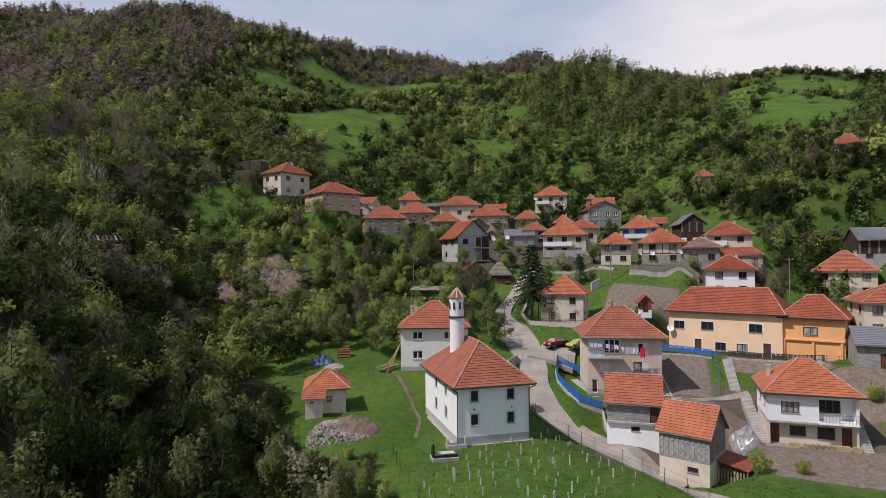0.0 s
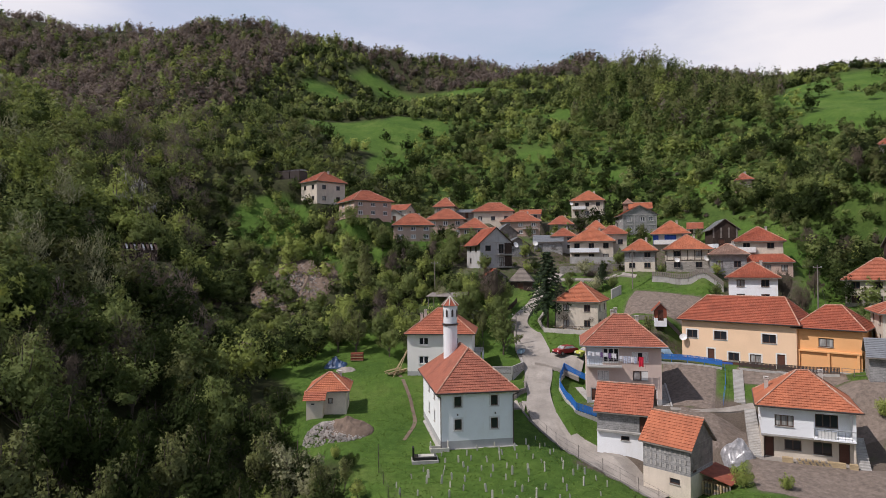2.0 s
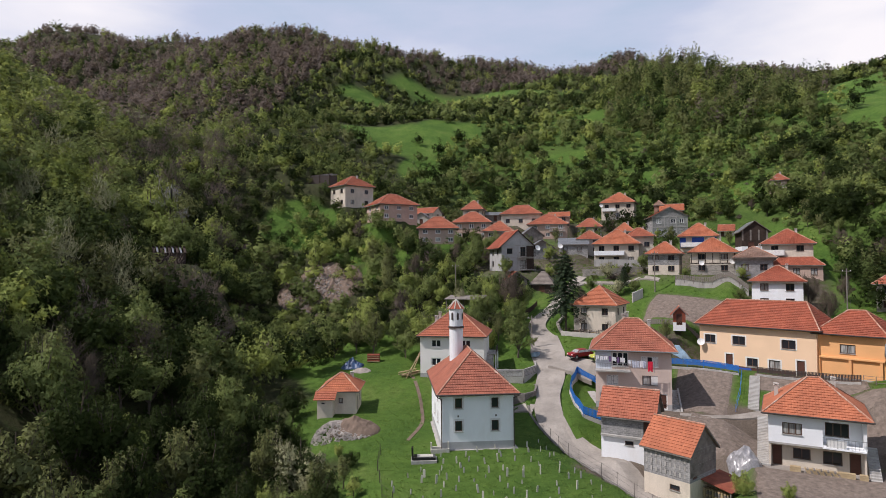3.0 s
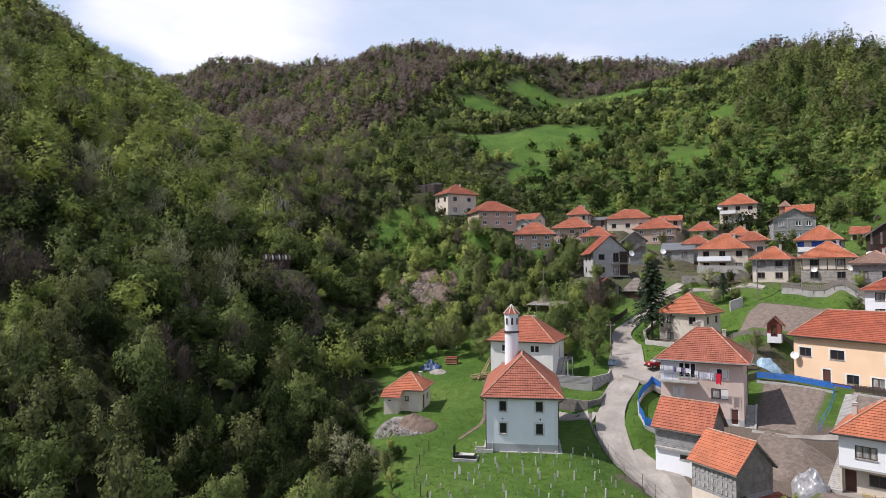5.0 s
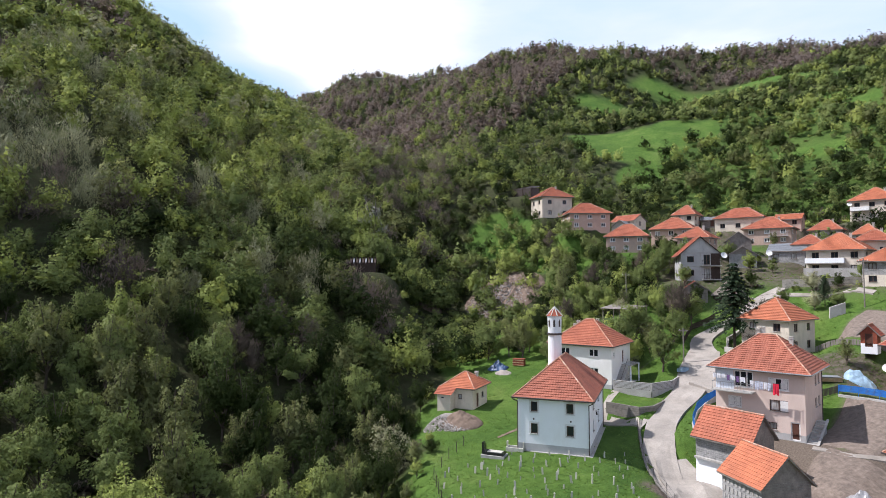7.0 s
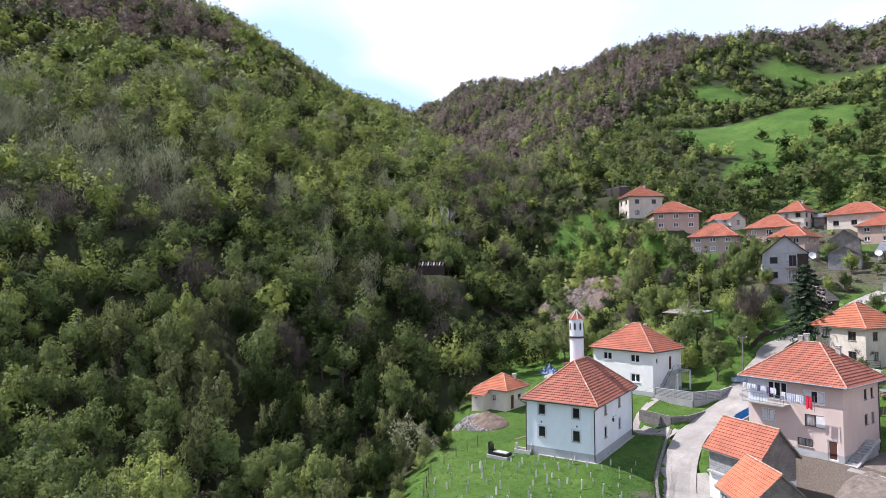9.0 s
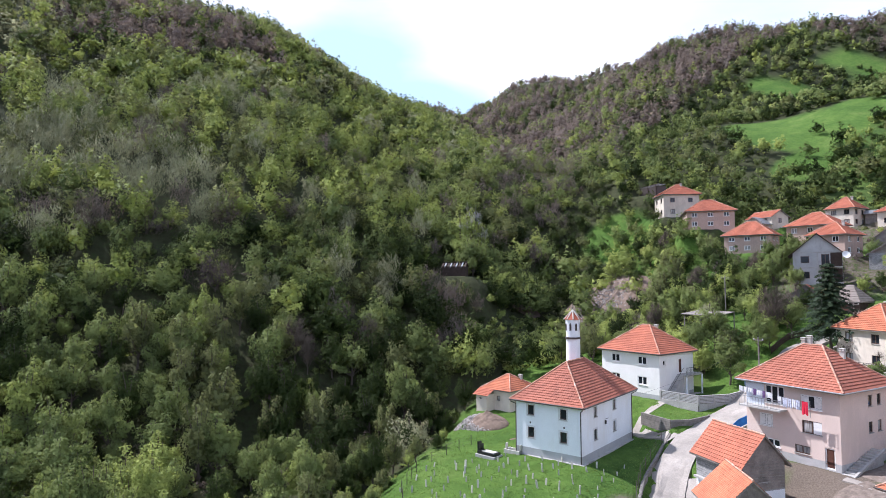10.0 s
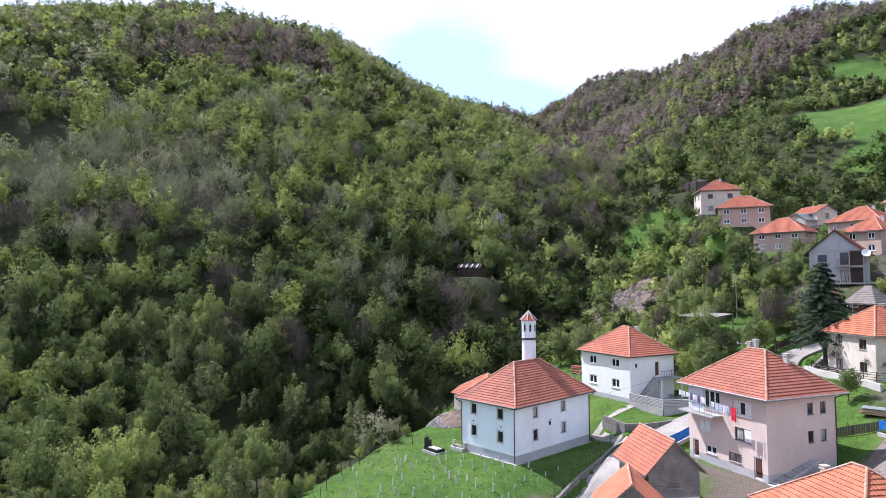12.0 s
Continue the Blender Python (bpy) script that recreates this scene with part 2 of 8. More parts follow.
def ground_mat():
    m, n, l, b = base_mat("meadow_and_forest_floor")
    at = n.new("ShaderNodeAttribute")
    at.attribute_name = "cover"
    sep = n.new("ShaderNodeSeparateColor")
    l.new(at.outputs["Color"], sep.inputs["Color"])
    g1 = noise_node(n, l, 0.12, 6, 0.65)
    g2 = noise_node(n, l, 1.1, 6, 0.7)
    g3 = noise_node(n, l, 7.0, 4, 0.7)
    grass = ramp_node(n, l, g1.outputs["Fac"], [(0.3, (0.055, 0.112, 0.022)), (0.55, (0.09, 0.158, 0.031)), (0.75, (0.135, 0.185, 0.05))])
    gv = ramp_node(n, l, g2.outputs["Fac"], [(0.25, (0.6, 0.62, 0.55)), (0.55, (1.0, 1.0, 1.0)), (0.8, (1.28, 1.2, 1.05))])
    c = mix_node(n, l, 1.0, grass.outputs["Color"], gv.outputs["Color"], "MULTIPLY")
    gf = ramp_node(n, l, g3.outputs["Fac"], [(0.3, (0.72, 0.75, 0.7)), (0.7, (1.2, 1.18, 1.15))])
    c = mix_node(n, l, 1.0, c, gf.outputs["Color"], "MULTIPLY")
    # forest litter, coloured extra dark to deepen the shade between crowns
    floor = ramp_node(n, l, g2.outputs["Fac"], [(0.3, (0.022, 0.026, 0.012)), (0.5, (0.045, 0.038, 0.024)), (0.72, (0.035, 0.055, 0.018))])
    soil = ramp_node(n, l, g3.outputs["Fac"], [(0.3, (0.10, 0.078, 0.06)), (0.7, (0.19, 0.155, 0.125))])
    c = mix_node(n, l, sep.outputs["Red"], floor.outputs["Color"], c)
    c = mix_node(n, l, sep.outputs["Green"], c, soil.outputs["Color"])
    worn = ramp_node(n, l, g2.outputs["Fac"], [(0.3, (0.15, 0.13, 0.11)), (0.5, (0.10, 0.085, 0.06)), (0.62, (0.055, 0.075, 0.025)), (0.8, (0.07, 0.10, 0.03))])
    c = mix_node(n, l, sep.outputs["Blue"], c, worn.outputs["Color"])
    l.new(c, b.inputs["Base Color"])
    b.inputs["Roughness"].default_value = 0.95
    b.inputs["Specular IOR Level"].default_value = 0.1
    ad = n.new("ShaderNodeMath")
    ad.operation = "ADD"
    l.new(g2.outputs["Fac"], ad.inputs[0])
    l.new(g3.outputs["Fac"], ad.inputs[1])
    bump_node(n, l, b, ad.outputs["Value"], 0.7, 0.25)
    return m


M_GROUND = ground_mat()
M_ROOF = tile_mat("clay_tiles_orange", (0.325, 0.10, 0.056), (0.43, 0.148, 0.088))
M_ROOF_AGED = tile_mat("clay_tiles_aged", (0.275, 0.092, 0.058), (0.38, 0.138, 0.09), 0.15)
M_ROOF_BRIGHT = tile_mat("clay_tiles_bright", (0.375, 0.122, 0.064), (0.48, 0.168, 0.088), 0.07)
M_ROOF_OLD = tile_mat("clay_tiles_weathered", (0.27, 0.07, 0.04), (0.375, 0.112, 0.064), 0.15)
M_ROOF_GREY = tile_mat("tiles_greyed", (0.20, 0.12, 0.09), (0.33, 0.22, 0.17), 0.22)
M_CAP = rough_mat("ridge_tiles", (0.42, 0.22, 0.15), 0.35, 2.2, 0.85, stain=(0.55, 0.44, 0.36))
M_WHITE = rough_mat("white_render", (0.84, 0.86, 0.88), 0.04, 0.5, 0.9, 0.1, 20, stain=(0.76, 0.76, 0.75))
M_OFFWHITE = rough_mat("offwhite_render", (0.82, 0.80, 0.76), 0.04, 0.5, 0.9, 0.1, 20, stain=(0.74, 0.72, 0.68))
M_CREAM = rough_mat("cream_render", (0.64, 0.565, 0.465), 0.08, 0.5, 0.9, 0.1, stain=(0.48, 0.42, 0.34))
M_BEIGE = rough_mat("beige_render", (0.66, 0.53, 0.46), 0.06, 0.5, 0.9, 0.1, stain=(0.58, 0.465, 0.40))
M_PEACH = rough_mat("peach_render", (0.84, 0.60, 0.40), 0.05, 0.4, 0.9, 0.1)
M_ORANGE = rough_mat("orange_render", (0.80, 0.43, 0.19), 0.05, 0.4, 0.9, 0.1)
M_GREYR = rough_mat("grey_render", (0.42, 0.41, 0.40), 0.12, 0.6, 0.95, 0.2, stain=(0.3, 0.29, 0.28))
M_SALMON = rough_mat("salmon_render", (0.50, 0.36, 0.29), 0.1, 0.6, 0.95, 0.2, stain=(0.38, 0.29, 0.24))
M_BLUE = rough_mat("blue_paint", (0.045, 0.11, 0.42), 0.2, 1.0, 0.6, 0.1)
M_BLOCK = block_mat("grey_blocks", (0.27, 0.265, 0.26), (0.42, 0.41, 0.39))
M_BRICK = block_mat("red_blocks", (0.36, 0.17, 0.11), (0.4, 0.36, 0.32), 0.3, 0.2)
M_STONE = block_mat("rubble_masonry", (0.34, 0.31, 0.27), (0.45, 0.42, 0.37), 0.45, 0.26)
M_STONE_DARK = block_mat("dark_masonry", (0.17, 0.155, 0.135), (0.23, 0.21, 0.185), 0.45, 0.26)
M_CONC = rough_mat("concrete", (0.40, 0.385, 0.36), 0.15, 0.8, 0.95, 0.3, 9, stain=(0.27, 0.26, 0.24))
M_ROAD = rough_mat("road_concrete", (0.32, 0.288, 0.252), 0.22, 0.35, 0.95, 0.4, 6, stain=(0.22, 0.195, 0.165))
M_PLINTH = rough_mat("plinth_grey", (0.42, 0.42, 0.42), 0.08, 0.8, 0.9)
M_WOOD = rough_mat("grey_boards", (0.225, 0.198, 0.175), 0.35, 1.2, 0.9, 0.5, 10)
M_WOODDARK = rough_mat("dark_boards", (0.055, 0.038, 0.03), 0.35, 1.2, 0.85, 0.5, 10)
M_WOODNEW = rough_mat("pale_timber", (0.42, 0.32, 0.19), 0.2, 1.2, 0.8, 0.3, 10)
M_BROWN = rough_mat("brown_paint", (0.11, 0.05, 0.035), 0.2, 1.0, 0.6, 0.1)
M_FRAME_W = plain_mat("white_frame", (0.74, 0.73, 0.70), 0.5)
M_FRAME_B = plain_mat("brown_frame", (0.09, 0.055, 0.04), 0.5)
M_GLASS = glass_mat()
M_ZINC = plain_mat("sheet_metal", (0.34, 0.35, 0.36), 0.45, 0.6)
M_SURROUND = plain_mat("grey_surround", (0.66, 0.66, 0.66), 0.8)
M_PANEL = rough_mat("wall_panels", (0.50, 0.47, 0.43), 0.1, 0.9, 0.9, 0.2, 9, stain=(0.40, 0.37, 0.33))
M_PALEBLUE = rough_mat("pale_blue_wash", (0.66, 0.70, 0.76), 0.05, 0.6, 0.9, 0.1)
M_PIPE = plain_mat("dark_pipe", (0.075, 0.06, 0.055), 0.5, 0.3)
M_BARK = rough_mat("bark", (0.12, 0.095, 0.075), 0.3, 3.0, 0.95, 0.5)
M_MARBLE = rough_mat("white_marble", (0.50, 0.475, 0.41), 0.1, 3.0, 0.6, 0.1, stain=(0.5, 0.5, 0.45))
M_BLACKST = plain_mat("black_granite", (0.02, 0.02, 0.022), 0.2)
M_RUBBLE = rough_mat("broken_stone", (0.30, 0.265, 0.235), 0.3, 0.9, 0.95, 0.4)
M_RUBBLE_PALE = rough_mat("pale_broken_stone", (0.36, 0.33, 0.30), 0.35, 0.9, 0.95, 0.4)
M_EARTH = rough_mat("bare_earth", (0.17, 0.125, 0.095), 0.25, 0.9, 0.95, 0.5)
M_PLOUGH = rough_mat("ploughed_soil", (0.185, 0.148, 0.122), 0.28, 1.9, 1.0, 0.9, 6, stain=(0.13, 0.105, 0.085))
L_FRESH = leaf_mat("leaves_fresh", (0.19, 0.238, 0.058), (0.385, 0.44, 0.122), 0.34)
L_MID = leaf_mat("leaves_mid", (0.112, 0.15, 0.048), (0.272, 0.325, 0.108))
# dark kind; also stands in for shade on the lower bank and ravine
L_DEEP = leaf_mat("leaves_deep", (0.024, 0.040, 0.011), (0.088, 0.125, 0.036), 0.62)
L_TWIG = leaf_mat("twigs_dark", (0.075, 0.058, 0.042), (0.15, 0.118, 0.085), 0.0, 0.0)
L_OLIVE = leaf_mat("leaves_olive", (0.105, 0.12, 0.045), (0.255, 0.28, 0.11))
L_BARE = leaf_mat("twigs_brown", (0.13, 0.103, 0.092), (0.26, 0.21, 0.185), 0.5)
L_GREY = leaf_mat("buds_pale", (0.25, 0.255, 0.14), (0.43, 0.43, 0.25), 0.3)
L_FIR = leaf_mat("fir_needles", (0.02, 0.035, 0.017), (0.04, 0.06, 0.025), 0.1)
L_BLOSSOM = leaf_mat("blossom", (0.30, 0.27, 0.22), (0.5, 0.46, 0.4), 0.3)
L_GRASS = leaf_mat("grass_blades", (0.075, 0.135, 0.028), (0.155, 0.225, 0.058), 0.5, 0.0, 0.0)
LEAVES = [L_FRESH, L_MID, L_DEEP, L_OLIVE, L_BARE, L_GREY, L_FIR, L_BLOSSOM, M_BARK]

# ---- mesh building ----
class Geo:
    """Collects faces for one mesh; uv in metres, a material slot per face."""

    def __init__(self):
        self.v, self.f, self.m, self.uv = [], [], [], []

    def face(self, pts, mat=0, uv=None):
        i = len(self.v)
        self.v.extend([tuple(p) for p in pts])
        self.f.append(tuple(range(i, i + len(pts))))
        self.m.append(mat)
        if uv is None:
            p0, p1 = Vector(pts[0]), Vector(pts[1])
            nrm = (p1 - p0).cross(Vector(pts[2]) - p0)
            if abs(nrm.z) > 0.8 * nrm.length:
                uv = [(p[0], p[1]) for p in pts]
            else:
                t = Vector((-nrm.y, nrm.x, 0)).normalized() if nrm.length > 1e-9 else Vector((1, 0, 0))
                uv = [(Vector(p).dot(t), p[2]) for p in pts]
        self.uv.append(uv)
        return self

    def box(self, x0, y0, z0, x1, y1, z1, mat=0, top=True, bottom=True):
        a, b, c, d = (x0, y0, z0), (x1, y0, z0), (x1, y1, z0), (x0, y1, z0)
        e, f, g, h = (x0, y0, z1), (x1, y0, z1), (x1, y1, z1), (x0, y1, z1)
        self.face([a, b, f, e], mat).face([b, c, g, f], mat).face([c, d, h, g], mat).face([d, a, e, h], mat)
        if top:
            self.face([e, f, g, h], mat)
        if bottom:
            self.face([d, c, b, a], mat)
        return self

    def beam(self, p, q, r, mat=0, sides=4, r2=None):
        p, q = Vector(p), Vector(q)
        r2 = r if r2 is None else r2
        ax = (q - p).normalized()
        s = ax.cross(Vector((0, 0, 1)))
        s = s.normalized() if s.length > 1e-3 else Vector((1, 0, 0))
        t = ax.cross(s)
        ring = [math.tau * (k + 0.5) / sides for k in range(sides)]
        a = [p + (s * math.cos(w) + t * math.sin(w)) * r for w in ring]
        b = [q + (s * math.cos(w) + t * math.sin(w)) * r2 for w in ring]
        for k in range(sides):
            j = (k + 1) % sides
            self.face([a[k], b[k], b[j], a[j]], mat)
        self.face(b, mat).face(a[::-1], mat)
        return self

    def lathe(self, prof, sides=16, mat=0, cx=0, cy=0):
        for (r0, z0), (r1, z1) in zip(prof, prof[1:]):
            for k in range(sides):
                a, b = math.tau * k / sides, math.tau * (k + 1) / sides
                pts = [(cx + r0 * math.cos(a), cy + r0 * math.sin(a), z0), (cx + r0 * math.cos(b), cy + r0 * math.sin(b), z0),
                       (cx + r1 * math.cos(b), cy + r1 * math.sin(b), z1), (cx + r1 * math.cos(a), cy + r1 * math.sin(a), z1)]
                if r1 < 1e-6:
                    pts = pts[:3]
                elif r0 < 1e-6:
                    pts = [pts[0], pts[2], pts[3]]
                self.face(pts, mat)
        return self

    def mesh(self, name, mats, smooth=False):
        me = bpy.data.meshes.new(name)
        me.from_pydata(self.v, [], self.f)
        for mt in mats if isinstance(mats, (list, tuple)) else [mats]:
            me.materials.append(mt)
        me.polygons.foreach_set("material_index", self.m)
        lay = me.uv_layers.new(name="UVMap")
        lay.data.foreach_set("uv", [c for u in self.uv for p in u for c in p])
        if smooth:
            me.polygons.foreach_set("use_smooth", [True] * len(self.f))
        me.update()
        return me


def part(name, geo, mats, parent, label="", smooth=False):
    """One mesh object under a thing or a part."""
    me = geo if isinstance(geo, bpy.types.Mesh) else geo.mesh(name, mats, smooth)
    ob = new(name, me)
    ob.parent = parent
    if label:
        tagged(ob, label=label)
    return ob


def thing(name, m, label, category, group="", kind=""):
    e = new(name)
    e.empty_display_size = 0.3
    e.matrix_world = m
    return tagged(e, label, category, group, kind)


# ---- the lie of the land ----
# heights along lines that run uphill, one line for each easting
HILL = {
    -400: [(60, -20), (200, 60), (340, 150), (450, 222), (800, 200)],
    -280: [(60, -20), (200, 60), (300, 118), (340, 138), (440, 207), (520, 210), (800, 190)],
    -200: [(60, -30), (150, 20), (230, 75), (340, 155), (430, 197), (520, 202), (800, 170)],
    -112: [(60, -25), (105, 2), (150, 30), (228, 77), (300, 108), (440, 193), (520, 198), (800, 170)],
    -60: [(60, -15), (105, 3), (130, 15), (160, 34), (228, 66), (308, 100), (353, 118), (440, 172), (520, 190), (800, 165)],
    -20: [(30, -2), (60, 0.3), (75, 2.3), (88, 4.6), (105, 8), (120, 13), (150, 27.5), (165, 31), (187, 35), (221, 52), (297, 99), (353, 117), (440, 156), (520, 188), (800, 160)],
    10: [(30, -1), (55, 1.2), (66, 1.3), (76, 1.9), (94, 5.6), (103, 7.6), (118, 11.5), (126, 14.5), (134, 19.8), (150, 24), (165, 27.5), (180, 31), (200, 37), (221, 50), (297, 97), (353, 117), (440, 150), (520, 189), (800, 160)],
    40: [(30, -3), (50, -2), (64, -0.3), (76, 2), (90, 6.3), (103, 11), (112, 14), (120, 17), (129, 19.2), (138, 20.3), (146, 22), (153, 24.4), (165, 26), (180, 28.5), (197, 34.5), (215, 47), (297, 95), (440, 153), (520, 184), (800, 160)],
    80: [(40, -1), (65, 3), (80, 7.6), (100, 10), (115, 15), (139, 32), (169, 41), (210, 56), (252, 78), (330, 117), (500, 192), (800, 165)],
    140: [(40, 2), (80, 16), (115, 34), (139, 50), (210, 70), (252, 84), (330, 111), (500, 166), (800, 155)],
    350: [(40, 50), (200, 88), (330, 124), (600, 166), (800, 160)],
}
GORGE = [(-400, -60), (20, -3.5), (24, -1), (35, 8.5), (57, 24), (72, 38), (112, 67), (183, 120), (264, 165), (420, 190), (900, 200)]
# spurs and hollows of the side valley: x, y, reach, height
FOLDS = [(-87, 172, 23, 12), (-185, 230, 32, -8), (-245, 315, 32, -8), (-236, 150, 28, -5), (-145, 152, 22, -4), (-86, 282, 20, -3), (-2, 111, 7, 3.4), (58, 152, 6, -2.5), (-58, 173, 8.5, 5.5)]
PADS = []      # house sites: x, y, yaw, half width, half depth, level, margin
STEP = 2.0
GX0, GY0, GNX, GNY = -500.0, -160.0, 520, 490


def gauss(a, s):
    k = np.exp(-0.5 * (np.arange(-int(3 * s), int(3 * s) + 1) / s) ** 2)
    k /= k.sum()
    pad = len(k) // 2
    for ax in (0, 1):
        w = [(0, 0), (0, 0)]
        w[ax] = (pad, pad)
        b = np.pad(a, w, mode="edge")
        a = sum(kk * np.take(b, range(i, i + a.shape[ax]), axis=ax) for i, kk in enumerate(k))
    return a


def lay_land():
    gx = GX0 + STEP * np.arange(GNX)
    gy = GY0 + STEP * np.arange(GNY)
    cols = sorted(HILL)
    prof = np.array([np.interp(gy, [p[0] for p in HILL[c]], [p[1] for p in HILL[c]]) for c in cols])
    hill = np.empty((GNY, GNX))
    for j in range(GNY):
        hill[j] = np.interp(gx, cols, prof[:, j])
    hill = gauss(hill, 2.2)
    X, Y = np.meshgrid(gx, gy)
    # the bank below the graveyard
    lip = np.interp(Y, [40, 46, 53, 58, 64, 70, 76], [6, 1.5, -4.0, -9.0, -11.2, -15.0, -21.0])
    hill -= 3.4 * np.clip((lip - X) / 5.5, 0, 1) * np.clip((78 - Y) / 8, 0, 1) * np.clip((Y - 20) / 10, 0, 1)
    left = np.interp(-X, [p[0] for p in GORGE], [p[1] for p in GORGE])
    left = left - 0.14 * np.maximum(0, Y - 75) - 0.22 * np.clip(50 - Y, 0, 120) * np.clip((-X - 15) / 30, 0, 1)
    left -= 0.16 * np.clip(Y - 105, 0, 75) * np.clip((-X - 120) / 90, 0, 1)
    # spurs and gullies on the wooded slopes
    left += (2.5 * np.sin(Y / 17.0 + X / 40) + 3.5 * np.sin(Y / 43.0 - X / 70 + 1)) * np.clip((-X - 40) / 60, 0, 1)
    left = gauss(left, 1.5)
    d = left - hill
    z = hill + np.where(d > 12, d, 3.0 * np.log1p(np.exp(np.clip(d, -40, 12) / 3.0)))
    far = np.clip((np.hypot(X, Y) - 180) / 150, 0, 1)
    z += far * (4.0 * np.sin(X / 31 + Y / 57) + 3.0 * np.sin(X / 17 - Y / 29 + 2) + 1.5 * np.sin(X / 9 + Y / 11))
    for fx, fy, reach, height in FOLDS:
        z += height * np.exp(-0.5 * ((X - fx) ** 2 + (Y - fy) ** 2) / reach ** 2)
    num, den = np.zeros_like(z), np.zeros_like(z)
    top = np.zeros_like(z)
    for px, py, yaw, hw, hd, lev, margin in PADS:
        a = radians(yaw)
        u = np.abs((X - px) * math.cos(a) + (Y - py) * math.sin(a)) - hw
        v = np.abs(-(X - px) * math.sin(a) + (Y - py) * math.cos(a)) - hd
        dist = np.hypot(np.maximum(u, 0), np.maximum(v, 0)) - 0.4
        w = np.clip(1 - dist / margin, 0, 1)
        w = w * w * (3 - 2 * w)
        num += w ** 3 * lev
        den += w ** 3
        top = np.maximum(top, w)
    z = np.where(den > 1e-6, z * (1 - top) + top * num / np.maximum(den, 1e-6), z)
    return z


def lane_edge(y):
    """The foot of the wall between the graveyard and the lane."""
    return np.interp(y, [44, 50, 55.6, 62.1, 65.0, 68.5, 72.8, 77.5, 79.4], [29.4, 25.8, 22.4, 18.4, 16.3, 14.2, 12.4, 10.6, 10.2])


def cutting(x, y):
    """The lane runs in a cutting below the graveyard."""
    edge = lane_edge(y)
    lane = np.clip((x - edge) / 0.12, 0, 1) * np.clip((edge + 5.7 - x) / 2.4, 0, 1)
    lawn = np.clip((x - edge + 6) / 6, 0, 1) ** 1.4 * (x <= edge + 0.12)
    deep = np.interp(y, [40, 46, 58, 66, 74, 80], [0, 1.3, 1.7, 1.5, 1.1, 0])
    return np.maximum(lane, 0.6 * lawn) * deep


def ground(x, y):
    u = min(max((x - GX0) / STEP, 0), GNX - 1.001)
    v = min(max((y - GY0) / STEP, 0), GNY - 1.001)
    i, j = int(u), int(v)
    a, b = u - i, v - j
    return float((LAND[j, i] * (1 - a) + LAND[j, i + 1] * a) * (1 - b) + (LAND[j + 1, i] * (1 - a) + LAND[j + 1, i + 1] * a) * b - cutting(x, y))


def ground_many(x, y):
    u = np.clip((x - GX0) / STEP, 0, GNX - 1.001)
    v = np.clip((y - GY0) / STEP, 0, GNY - 1.001)
    i, j = u.astype(int), v.astype(int)
    a, b = u - i, v - j
    return (LAND[j, i] * (1 - a) + LAND[j, i + 1] * a) * (1 - b) + (LAND[j + 1, i] * (1 - a) + LAND[j + 1, i + 1] * a) * b - cutting(x, y)


# ---- houses ----
def wall_face(g, o, ux, length, z0, z1, holes, mat, reveal=0.14):
    """A wall from o along ux with openings (u0, z0, u1, z1) cut through and their reveals; the outside is to the right of ux."""
    ux = Vector(ux)
    out = Vector((ux.y, -ux.x, 0))
    holes = [(a, max(c, z0), b, min(d, z1)) for a, c, b, d in holes if c < z1 - 0.01 and d > z0 + 0.01]
    us = sorted({0.0, length, *[h[0] for h in holes], *[h[2] for h in holes]})
    zs = sorted({z0, z1, *[h[1] for h in holes], *[h[3] for h in holes]})
    P = lambda u, z, dep=0.0: Vector(o) + ux * u - out * dep + Vector((0, 0, z))
    for a, b in zip(us, us[1:]):
        for c, d in zip(zs, zs[1:]):
            if any(h[0] <= a and b <= h[2] and h[1] <= c and d <= h[3] for h in holes):
                continue
            g.face([P(a, c), P(b, c), P(b, d), P(a, d)], mat)
    for a, c, b, d in holes:
        g.face([P(a, c), P(a, d), P(a, d, reveal), P(a, c, reveal)][::-1], mat)
        g.face([P(b, c), P(b, c, reveal), P(b, d, reveal), P(b, d)][::-1], mat)
        g.face([P(a, c), P(a, c, reveal), P(b, c, reveal), P(b, c)][::-1], mat)
        g.face([P(a, d), P(b, d), P(b, d, reveal), P(a, d, reveal)][::-1], mat)


WINDOW_CACHE = {}


